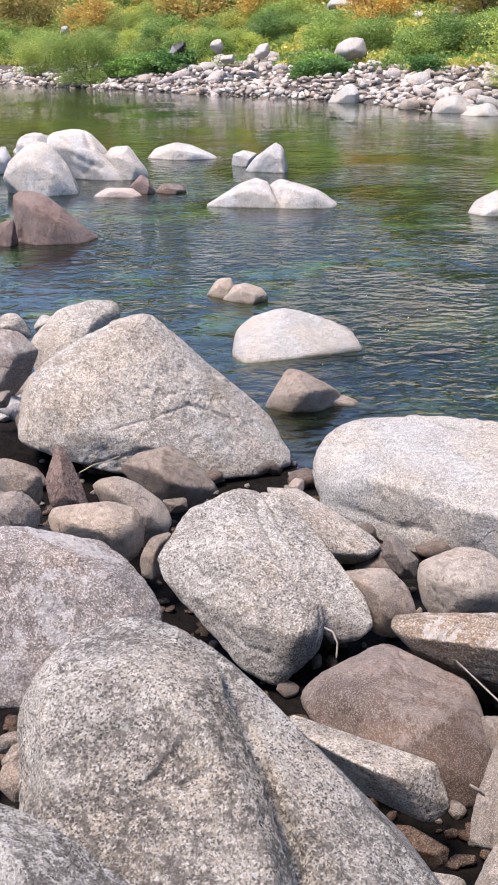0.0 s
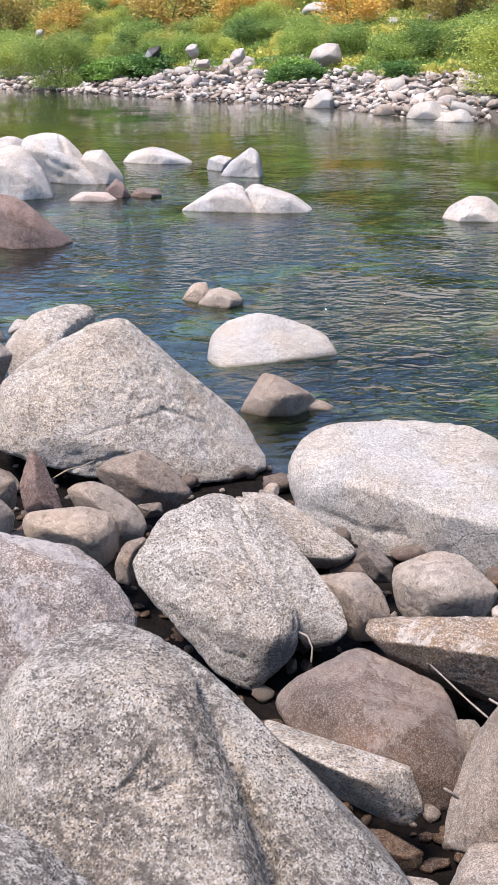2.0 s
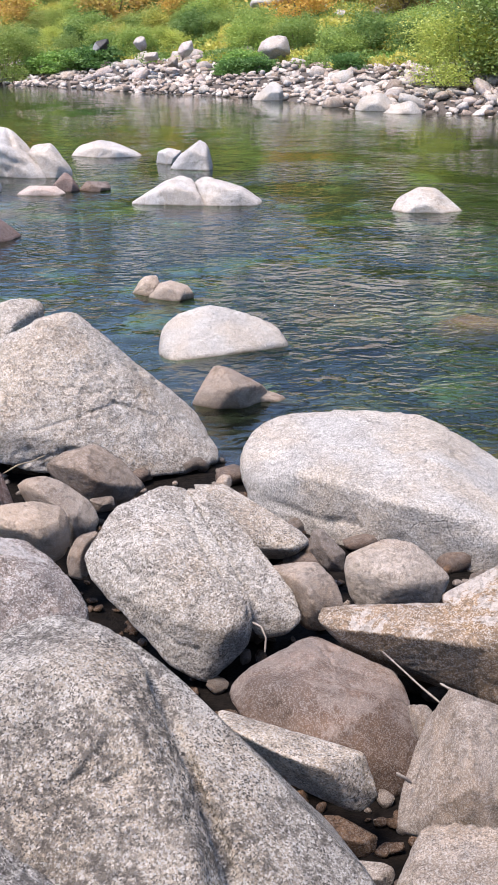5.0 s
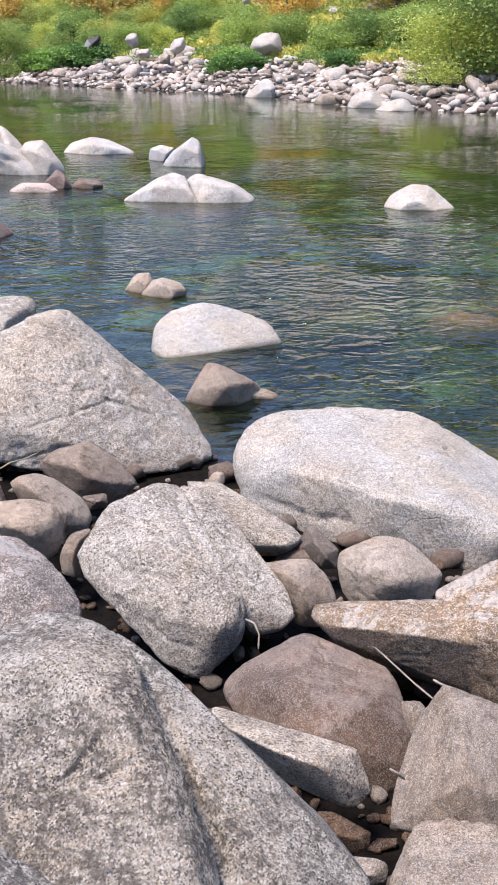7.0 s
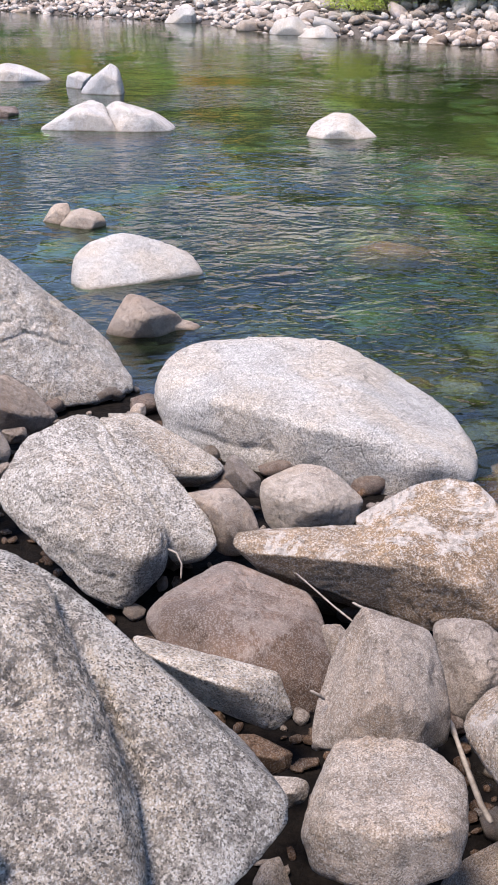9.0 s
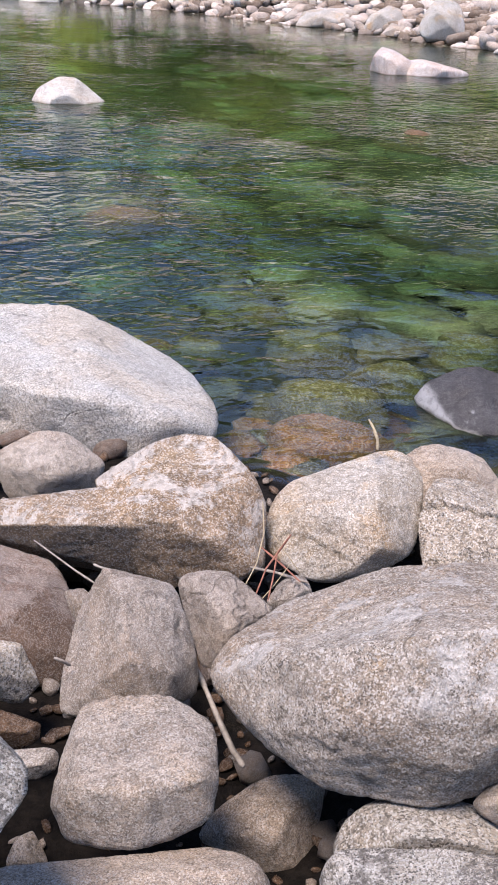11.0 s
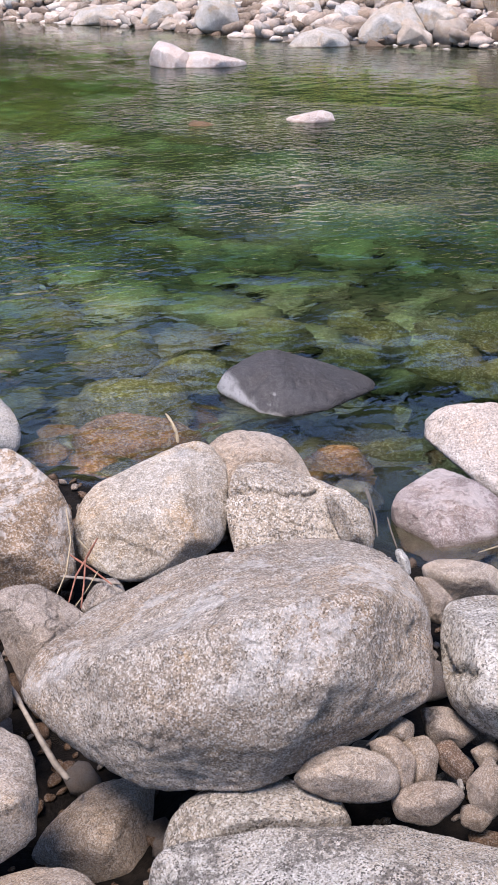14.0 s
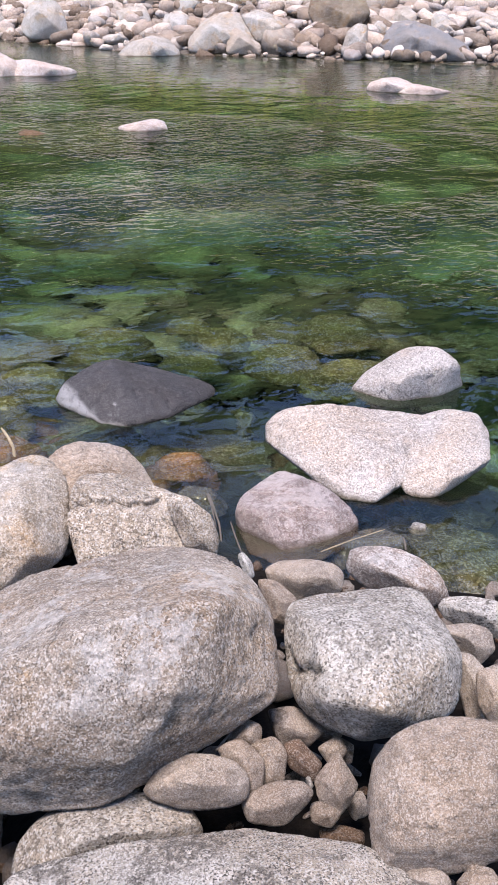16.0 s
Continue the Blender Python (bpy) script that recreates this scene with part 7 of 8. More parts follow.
boulder("boulder", "greyslab", [lobe((3.33, 2.67, -0.16), 10, [(81, 22, 0.142), (43, 27, 0.137), (18, 28, 0.124), (321, 10, 0.178), (287, 9, 0.173), (250, 11, 0.133), (215, 9, 0.126), (177, 26, 0.163), (141, 10, 0.153), (90, 84, 0.108), (0, -90, 0.108)], 4, 5)],
        "blue-grey slab-sided boulder under the river water", group="rocks on the riverbed", near=False)
boulder("boulder", "algae_rust", [lobe((2.72, 9.43, -0.45), 10, [(82, 21, 0.336), (56, 26, 0.355), (5, 17, 0.320), (323, 27, 0.322), (287, 10, 0.396), (240, 16, 0.340), (210, 11, 0.285), (159, 9, 0.332), (135, 16, 0.376), (90, 84, 0.246), (0, -90, 0.246)], 4, 5)],
        "rust-brown algae-stained boulder under the river water", group="rocks on the riverbed", near=False)
boulder("boulder", "algae", [lobe((1.69, 9.69, -0.53), 10, [(80, 26, 0.289), (48, 12, 0.335), (6, 13, 0.279), (330, 18, 0.327), (283, 24, 0.322), (250, 27, 0.301), (202, 11, 0.261), (163, 15, 0.271), (121, 15, 0.328), (90, 84, 0.228), (0, -90, 0.228)], 4, 5)],
        "olive algae-covered boulder under the river water", group="rocks on the riverbed", near=False)
boulder("boulder", "algae_rust", [lobe((2.04, 4.28, -0.21), 10, [(86, 16, 0.124), (48, 18, 0.120), (7, 28, 0.106), (340, 15, 0.137), (288, 20, 0.142), (242, 9, 0.148), (204, 10, 0.112), (166, 13, 0.132), (125, 13, 0.129), (90, 84, 0.095), (0, -90, 0.095)], 4, 5)],
        "rust-brown algae-stained boulder under the river water", group="rocks on the riverbed", near=False)
boulder("boulder", "algae_dark", [lobe((5.02, 7.48, -0.72), 10, [(101, 20, 0.345), (45, 27, 0.253), (16, 12, 0.280), (322, 13, 0.315), (287, 11, 0.294), (251, 11, 0.309), (209, 9, 0.234), (165, 21, 0.347), (137, 17, 0.301), (90, 84, 0.215), (0, -90, 0.215)], 4, 5)],
        "dark green algae-covered boulder under the river water", group="rocks on the riverbed", near=False)
boulder("boulder", "algae_dark", [lobe((6.45, 8.16, -0.81), 10, [(100, 25, 0.404), (58, 11, 0.349), (2, 22, 0.457), (336, 28, 0.420), (296, 25, 0.495), (257, 14, 0.499), (205, 26, 0.332), (181, 21, 0.492), (126, 19, 0.489), (90, 84, 0.310), (0, -90, 0.310)], 4, 5)],
        "dark green algae-covered boulder under the river water", group="rocks on the riverbed", near=False)
boulder("boulder", "algae_dark", [lobe((6.78, 7.82, -0.74), 10, [(93, 14, 0.478), (57, 25, 0.364), (14, 26, 0.375), (323, 13, 0.478), (291, 10, 0.532), (253, 21, 0.451), (219, 20, 0.372), (161, 25, 0.531), (139, 16, 0.502), (90, 84, 0.342), (0, -90, 0.342)], 4, 5)],
        "dark green algae-covered boulder under the river water", group="rocks on the riverbed", near=False)
boulder("rock", "pale2", [lobe((3.50, 2.57, -0.01), 10, [(84, 17, 0.038), (53, 15, 0.030), (4, 19, 0.041), (332, 19, 0.035), (284, 12, 0.036), (255, 23, 0.030), (214, 15, 0.033), (162, 17, 0.038), (131, 27, 0.039), (90, 84, 0.025), (0, -90, 0.025)], 4, 4)],
        "white granite boulder under the river water", group="rocks on the riverbed", near=False)
boulder("rock", "brown", [lobe((1.93, 1.56, 0.40), 8, [(317, 82, 0.040), (35, 12, 0.040), (147, 61, 0.032), (77, 5, 0.032), (179, 10, 0.043), (115, -37, 0.043), (236, -11, 0.033), (309, -79, 0.033), (274, 10, 0.037), (337, -38, 0.037), (227, 39, 0.046), (47, -39, 0.058)], 10, 5)],
        "rounded brown stone wedged among boulders", group="rocks of the shore pile")
boulder("rock", "taupe", [lobe((1.80, 1.52, 0.32), 8, [(312, 65, 0.024), (19, 5, 0.024), (133, 70, 0.025), (66, 7, 0.025), (180, 9, 0.029), (119, -43, 0.029), (222, -10, 0.025), (193, -82, 0.025), (271, 10, 0.032), (333, -40, 0.032), (225, 42, 0.036), (45, -42, 0.046)], 10, 4)],
        "taupe weathered stone wedged among boulders", group="rocks of the shore pile")
boulder("rock", "brown", [lobe((1.86, 1.37, 0.31), 8, [(330, 76, 0.028), (33, 7, 0.028), (154, 46, 0.027), (92, -7, 0.027), (194, 1, 0.024), (132, -54, 0.024), (270, 6, 0.022), (332, -47, 0.022), (229, 43, 0.033), (49, -43, 0.041)], 10, 4)],
        "rounded brown stone wedged among boulders", group="rocks of the shore pile")
boulder("rock", "dark", [lobe((1.93, 1.48, 0.37), 8, [(141, 69, 0.022), (70, 8, 0.022), (171, 21, 0.017), (109, -26, 0.017), (238, -10, 0.028), (306, -78, 0.028), (282, 18, 0.015), (344, -30, 0.015), (228, 40, 0.025), (48, -40, 0.032)], 10, 4)],
        "dark brown angular stone wedged among boulders", group="rocks of the shore pile")
boulder("rock", "brown", [lobe((1.72, 1.34, 0.39), 8, [(329, 75, 0.029), (31, 7, 0.029), (133, 69, 0.027), (69, 5, 0.027), (183, 9, 0.029), (122, -44, 0.029), (230, -8, 0.027), (257, -81, 0.027), (280, 18, 0.033), (340, -32, 0.033), (227, 44, 0.037), (47, -44, 0.046)], 10, 4)],
        "rounded brown stone wedged among boulders", group="rocks of the shore pile")
boulder("boulder", "algae", [lobe((4.64, 5.27, -0.38), 10, [(101, 28, 0.131), (49, 14, 0.137), (17, 17, 0.118), (337, 17, 0.152), (283, 14, 0.160), (239, 28, 0.111), (209, 26, 0.113), (167, 28, 0.148), (137, 20, 0.141), (90, 84, 0.103), (0, -90, 0.103)], 4, 5)],
        "olive algae-covered boulder under the river water", group="rocks on the riverbed", near=False)
boulder("boulder", "algae", [lobe((2.94, 6.75, -0.44), 10, [(94, 13, 0.215), (40, 28, 0.155), (0, 10, 0.162), (341, 20, 0.195), (298, 11, 0.224), (256, 9, 0.187), (202, 15, 0.149), (171, 20, 0.151), (138, 25, 0.193), (90, 84, 0.137), (0, -90, 0.137)], 4, 5)],
        "olive algae-covered boulder under the river water", group="rocks on the riverbed", near=False)
boulder("boulder", "algae", [lobe((2.28, 6.08, -0.31), 10, [(95, 25, 0.144), (56, 16, 0.182), (17, 26, 0.128), (335, 29, 0.165), (300, 14, 0.158), (255, 24, 0.151), (220, 9, 0.123), (179, 15, 0.146), (130, 21, 0.148), (90, 84, 0.113), (0, -90, 0.113)], 4, 5)],
        "olive algae-covered boulder under the river water", group="rocks on the riverbed", near=False)
boulder("boulder", "algae", [lobe((4.73, 4.78, -0.47), 10, [(94, 18, 0.228), (59, 26, 0.199), (13, 10, 0.203), (328, 10, 0.216), (296, 13, 0.260), (260, 16, 0.241), (204, 26, 0.206), (176, 24, 0.235), (136, 21, 0.219), (90, 84, 0.165), (0, -90, 0.165)], 4, 5)],
        "olive algae-covered boulder under the river water", group="rocks on the riverbed", near=False)

# ---- ground, one sheet from the near bank across the bed and up the far slope ----
FAR_SHORE = [(-90, 118), (-40, 88), (-13.6, 65), (-4.9, 55), (4.1, 43), (6.6, 36.5), (9.8, 33), (11.4, 30.2), (13.2, 25.5), (14.6, 20.2), (16.2, 17.6),
             (19.2, 14.2), (30, 5), (60, -12), (110, -50)]
NEAR_SHORE = [(-60, 60), (-20, 30), (-6, 13), (-1.9, 8.0), (0.2, 6.0), (1.6, 4.4), (2.3, 3.6), (2.7, 2.5), (3.4, 1.5), (6, -2), (20, -18), (60, -60)]


def off_line(x, y, line):
    """Signed distance from a shore line that runs to the right: positive beyond it."""
    best, sign = np.full(x.shape, 1e9), np.ones(x.shape)
    for (ax, ay), (bx, by) in zip(line[:-1], line[1:]):
        ux, uy = bx - ax, by - ay
        t = np.clip(((x - ax) * ux + (y - ay) * uy) / (ux * ux + uy * uy), 0, 1)
        d = np.hypot(x - ax - t * ux, y - ay - t * uy)
        s = np.where(ux * (y - ay) - uy * (x - ax) >= 0, 1.0, -1.0)
        sign = np.where(d < best - 1e-9, s, sign)
        best = np.minimum(best, d)
    return best * sign


def ground_height(x, y):
    x, y = np.asarray(x, float), np.asarray(y, float)
    far, near = off_line(x, y, FAR_SHORE), off_line(x, y, NEAR_SHORE)
    p3 = np.stack([x, y, 0 * x], -1).reshape(-1, 3)
    rough = lumps(p3, 0.35, 3, 4).reshape(x.shape)
    bank = np.where(far < 5, 0.19 * far, 0.95 + 0.2 * (far - 5))
    steep = 0.58 + 0.25 * np.clip((x - 5) / 20, 0, 1)
    bank = np.where(far > 22, 4.35 + steep * (far - 22), bank)
    bank = np.minimum(bank, 18.5 + 11 * np.clip((x - 16) / 26, 0, 1) + 9 * np.clip((3 - x) / 14, 0, 1) + 3 * rough) + rough * np.clip(far * 0.06, 0, 0.5)
    bed = -np.clip(np.minimum(0.1 + 0.5 * np.maximum(near, 0), 0.1 + 0.3 * np.maximum(-far, 0)), 0, 1.25) + 0.12 * rough * np.clip(near, 0, 1)
    shore = 0.02 + 0.15 * np.clip(-near, 0, 40)
    z = np.where(far > 0, bank, np.where(near > 0, bed, shore))
    # the near bank carries the pile: it follows the feet of the boulders
    top, w = 0 * z, 0 * z + 1e-9
    for bx, by, bz, r, mine in BASES:
        if mine:
            k = 1 / ((x - bx) ** 2 + (y - by) ** 2 + 0.12) ** 2
            top, w = top + k * (bz - 0.16), w + k
    blend = np.exp(-np.maximum(np.hypot(x - 0.6, y - 3.0) - 3.2, 0) ** 2 / 1.2) * np.clip(1 - near / 0.5, 0, 1)
    return z * (1 - blend) + np.clip(top / w, np.where(np.hypot(x - 1.0, y - 2.2) < 0.5, -0.1, 0.015), 0.8) * blend


rings = np.concatenate([np.linspace(0.0, 6.5, 66), np.geomspace(6.7, 420, 110)])
turns = np.linspace(0, 2 * np.pi, 361)[:-1]
rr, aa = np.meshgrid(rings, turns, indexing="ij")
gx, gy = 0.8 + rr * np.sin(aa), 2.0 + rr * np.cos(aa)
gz = ground_height(gx, gy)
idx = np.arange(rr.size).reshape(rr.shape)
nxt = np.roll(idx, -1, 1)
quads = np.stack([idx[:-1], idx[1:], nxt[1:], nxt[:-1]], -1).reshape(-1, 4)[:, ::-1]
GROUND = ground_material()
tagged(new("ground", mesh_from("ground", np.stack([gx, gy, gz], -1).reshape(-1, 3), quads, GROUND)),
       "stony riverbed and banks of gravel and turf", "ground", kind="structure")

# ---- water ----
cells = rings < 160
water = new("water", mesh_from("water", np.stack([gx[cells], gy[cells], 0 * gx[cells]], -1).reshape(-1, 3), quads[(quads < idx[cells].size).all(1)], water_material()))
depths = water.data.attributes.new("depth", "FLOAT", "POINT")
over = np.clip(-0.85 * gz[cells], 0.0, 1.2)
for bx, by, bz, r in DROWNED:
    over = np.minimum(over, bz + 0.05 + 1.2 * np.maximum(np.hypot(gx[cells] - bx, gy[cells] - by) - 0.9 * r, 0))
depths.data.foreach_set("value", over.astype(np.float32).ravel())
water.visible_shadow = False
tagged(water, "clear green rippled river water over stones", "water", kind="structure")

# ---- stones strewn about ----


def small_stone(seed, sharp=9):
    r = np.random.RandomState(seed)
    fac = [(float(a), float(b), float(c)) for a, b, c in zip(r.uniform(0, 360, 11), np.degrees(np.arcsin(r.uniform(-1, 1, 11))), r.uniform(0.75, 1.15, 11))]
    fac += [(0, 90, 0.75), (0, -90, 0.75), (0, 0, 1.1), (90, 0, 1.1), (180, 0, 1.1), (270, 0, 1.1)]
    return boulder_shape(fac, sharp, 2, seed, 0.06)


def strewn(name, spots, key, label, category="stones"):
    """Many loose stones in one mesh: rows of x, y, z, size, flatness, seed."""
    vs, fs, at = [], [], 0
    r = np.random.RandomState(5)
    kinds = [small_stone(40 + k, 9 + k % 3 * 8) for k in range(9)]
    for x, y, z, s, flat in spots:
        v, f = kinds[r.randint(9)]
        a = r.uniform(0, 2 * np.pi)
        c, sn = np.cos(a), np.sin(a)
        q = v * (s * r.uniform(0.8, 1.6), s * r.uniform(0.65, 1.0), s * flat * r.uniform(0.65, 1.25))
        q = q @ np.array(Euler((r.uniform(-0.5, 0.5), r.uniform(-0.5, 0.5), 0)).to_matrix())
        q = np.stack([q[:, 0] * c - q[:, 1] * sn + x, q[:, 0] * sn + q[:, 1] * c + y, q[:, 2] + z], -1)
        vs.append(q)
        fs.append(f + at)
        at += len(v)
    return tagged(new(name, mesh_from(name, np.concatenate(vs), np.concatenate(fs), STONES[key])), label, category, kind="stuff")


rng = np.random.RandomState(17)


def spots_where(count, xs, ys, test, sizes, flat=0.65, sink=0.15, cap=None):
    out = []
    while len(out) < count:
        x, y = rng.uniform(*xs, 4000), rng.uniform(*ys, 4000)
        ok = test(x, y)
        x, y = x[ok], y[ok]
        z = ground_height(x, y)
        s = np.exp(rng.uniform(math.log(sizes[0]), math.log(sizes[1]), len(x)))
        out += [(a, b, min(c + d * flat * (1 - sink) * 0.7, 9 if cap is None else cap - d * flat), d, flat) for a, b, c, d in zip(x, y, z, s)]
    return out[:count]


far_of = lambda x, y: off_line(x, y, FAR_SHORE)
near_of = lambda x, y: off_line(x, y, NEAR_SHORE)
strewn("gravel", spots_where(900, (-2.5, 3.8), (0.5, 8), lambda x, y: (near_of(x, y) < 0.1), (0.012, 0.035), 0.8), "dark", "dark wet gravel in the gaps of the boulder pile")
gap_kinds = []
for k in range(8):
    v, f = small_stone(60 + k, 14 + k % 3 * 10)
    gap_kinds.append([mesh_from("cobble", v, f, STONES[key]) for key in ("dark", "redbr", "dark", "wet")])
for k, (x, y, z, s, flat) in enumerate(spots_where(295, (-2.3, 3.4), (1.2, 7.6), lambda x, y: (near_of(x, y) < 0.05), (0.035, 0.09), 0.85)):
    ob = new("cobble", gap_kinds[k % 8][k % 4])
    ob.location, ob.rotation_euler = (x, y, z), (rng.uniform(-0.4, 0.4), rng.uniform(-0.4, 0.4), rng.uniform(0, 6.28))
    ob.scale = (s * rng.uniform(1.0, 1.5), s * rng.uniform(0.75, 1.0), s * rng.uniform(0.6, 0.95))
    tagged(ob, ("dark brown cobble", "reddish-brown cobble", "dark brown cobble", "wet brown cobble")[k % 4] + " in a gap between boulders", "stone", "cobbles between the boulders")
strewn("bed_stones", spots_where(420, (1.3, 9), (2, 13), lambda x, y: (near_of(x, y) > 0.15) & (near_of(x, y) < 9), (0.08, 0.3), 0.5, cap=-0.07), "algae_bed", "olive algae-covered stones on the riverbed")
strewn("deep_bed_stones", spots_where(600, (-8, 16), (3, 40), lambda x, y: (near_of(x, y) > 1.5) & (far_of(x, y) < -0.5), (0.15, 0.5), 0.45, cap=-0.2), "algae_dark", "dark green stones on the deep riverbed")
strewn("rust_bed_stones", spots_where(45, (1.3, 6), (2, 7), lambda x, y: (near_of(x, y) > 0.1) & (near_of(x, y) < 2.0), (0.1, 0.25), 0.4, cap=-0.06), "algae_rust", "rust-brown stones in the shallows")
for key, cnt, lab in (("cobble_grey", 2600, "pale grey cobbles along the far shore"), ("cobble_buff", 1500, "buff cobbles along the far shore"), ("cobble_brown", 500, "brownish cobbles along the far shore")):
    strewn("far_cobbles", spots_where(cnt, (-16, 24), (10, 70), lambda x, y: (far_of(x, y) > -0.4) & (far_of(x, y) < 5.5), (0.05, 0.2), 0.85), key, lab)
strewn("far_cobbles", spots_where(750, (10, 24), (9, 33), lambda x, y: (far_of(x, y) > -0.3) & (far_of(x, y) < 5), (0.07, 0.27), 0.85), "cobble_buff", "buff cobbles packed on the far shore")
strewn("far_cobbles", spots_where(1000, (10, 24), (9, 33), lambda x, y: (far_of(x, y) > -0.3) & (far_of(x, y) < 5), (0.06, 0.24), 0.85), "cobble_brown", "brownish cobbles packed on the far shore")
strewn("gravel", spots_where(1800, (-1.4, 3.0), (1.0, 5.2), lambda x, y: (near_of(x, y) < 0.1), (0.01, 0.03), 0.8), "wet", "wet brown gravel in the gaps of the boulder pile")

for key, cnt, lab in (("cobble_grey", 2600, "grey cobbles of the near shore behind the pile"), ("cobble_brown", 1800, "brownish cobbles of the near shore behind the pile")):
    strewn("near_cobbles", spots_where(cnt, (-12, 10), (-10, 9), lambda x, y: (near_of(x, y) < -0.1) & (near_of(x, y) > -9) & (np.hypot(x - 0.9, y - 3.6) > 3.8), (0.03, 0.14), 0.8), key, lab)

# larger single stones of the far shore
kinds = []
for k in range(8):
    v, f = small_stone(80 + k, 9 + k % 3 * 8)
    kinds.append([mesh_from("rock", v, f, STONES[key]) for key in ("pale", "palewarm", "pale", "tang", "pinkpale")])
for k, (x, y, z, s, flat) in enumerate(spots_where(120, (-15, 23), (11, 68), lambda x, y: (far_of(x, y) > -0.2) & (far_of(x, y) < 7), (0.2, 0.42), 0.7)):
    ob = new("rock", kinds[k % 8][k % 5])
    ob.location, ob.rotation_euler, ob.scale = (x, y, z), (rng.uniform(-0.5, 0.5), rng.uniform(-0.5, 0.5), rng.uniform(0, 6.28)), (s * rng.uniform(1.0, 1.5), s * rng.uniform(0.7, 1.0), s * rng.uniform(0.55, 1.0))
    tagged(ob, ("pale grey rounded rock", "buff rounded rock", "pale grey rounded rock", "brownish rounded rock", "pinkish pale rock")[k % 5] + " on the far gravel bank", "rock", "rocks of the far bank")

# boulders among the weeds of the far slope
for k, (x, y, s, kind) in enumerate([(1.4, 57.7, 0.39, 1), (-2.3, 61.7, 0.29, 0), (0.3, 57.6, 0.27, 0), (-1.6, 57.8, 0.30, 2), (2.5, 56.8, 0.29, 0), (4.2, 56.1, 0.20, 3), (3.3, 59.8, 0.25, 0),
                                     (6.0, 53.9, 0.22, 0), (6.2, 47.0, 0.27, 1), (6.8, 44.6, 0.35, 0), (1.8, 53.8, 0.28, 1), (-2.6, 58.6, 0.21, 0), (7.9, 48.0, 0.15, 3), (9.2, 65.8, 0.28, 0),
                                     (9.1, 60.0, 0.35, 0), (6.7, 66.3, 0.34, 1), (11.2, 59.3, 0.37, 1), (8.6, 68.2, 0.36, 0), (0.0, 61.7, 0.22, 2), (4.2, 51.0, 0.24, 0), (5.5, 53.3, 0.19, 0)]):
    ob = new("rock", kinds[(3 * k) % 8][kind])
    z = float(ground_height(np.array([x]), np.array([y]))[0])
    ob.location, ob.rotation_euler, ob.scale = (x, y, z + 0.12 * s), (0.3 * math.sin(k), 0.3 * math.cos(2 * k), 1.9 * k), (1.5 * s, 1.3 * s, 1.35 * s)
    tagged(ob, ("pale grey rock", "buff rock", "pale grey rock", "brownish rock")[kind] + " among weeds on the far slope", "rock", "rocks of the far bank")
    if s > 0.34:
        BASES.append((x, y, z, 0.31, False))

# ---- plants of the far bank ----


def leaves(count, spread, size, seed, droop=0.3):
    """Leaf blades as bent pairs of triangles round the given points."""
    r = np.random.RandomState(seed)
    c = spread(r, count)
    d = r.normal(size=(count, 3))
    d[:, 2] = np.abs(d[:, 2]) * 0.5 - droop + 0.3
    d /= np.linalg.norm(d, axis=1)[:, None]
    side = np.cross(d, r.normal(size=(count, 3)))
    side /= np.linalg.norm(side, axis=1)[:, None]
    s = size * r.uniform(0.6, 1.4, (count, 1))
    v = np.stack([c, c + d * s * 0.5 + side * s * 0.28, c + d * s - (0, 0, 0.1 * size), c + d * s * 0.5 - side * s * 0.28], 1).reshape(-1, 3)
    f = np.arange(count * 4).reshape(-1, 4)
    return v, f


def shrub(seed, leaf, width, height, count, size):
    """A bush: a clump of thin tapered stems from one foot, and a crown of leaves gathered in uneven tufts."""
    r = np.random.RandomState(seed)
    top = new("shrub")
    tufts = []
    for k in range(26):
        a, e = r.uniform(0, 6.28), r.uniform(0.05, 1.0)
        tufts.append((width / 2 * math.cos(a) * math.sqrt(1 - 0.75 * e * e) * r.uniform(0.4, 1.0), width / 2 * math.sin(a) * math.sqrt(1 - 0.75 * e * e) * r.uniform(0.4, 1.0), height * e * r.uniform(0.75, 1.05)))
    tufts = np.array(tufts)
    v, f = leaves(count, lambda q, c: tufts[q.randint(len(tufts), size=c)] + q.normal(size=(c, 3)) * (width * 0.1, width * 0.1, height * 0.11), size, seed)
    v[:, 2] = np.maximum(v[:, 2], 0.02)
    crown = new("crown", mesh_from("crown", v, f, leaf, False))
    crown.parent = top
    sv, sf = [], []
    for k in range(0, 26, 2):
        end = tufts[k]
        o = len(sv)
        for j in range(5):
            t = j / 4
            c = np.array([end[0] * t ** 1.3, end[1] * t ** 1.3, end[2] * t])
            for m in range(4):
                a = m * math.pi / 2
                rad = 0.035 * (1 - 0.8 * t)
                sv.append((c[0] + rad * math.cos(a), c[1] + rad * math.sin(a), c[2]))
        for j in range(4):
            for m in range(4):
                sf.append((o + j * 4 + m, o + j * 4 + (m + 1) % 4, o + j * 4 + 4 + (m + 1) % 4, o + j * 4 + 4 + m))
    stems = new("stem_clump", mesh_from("stem_clump", sv, sf, BARK))
    stems.parent = top
    return top


def set_shrub(ob, x, y, turn, scale):
    z = float(ground_height(np.array([x]), np.array([y]))[0])
    ob.location, ob.rotation_euler, ob.scale = (x, y, z - 0.03), (0, 0, turn), (scale, scale, scale)
    return ob


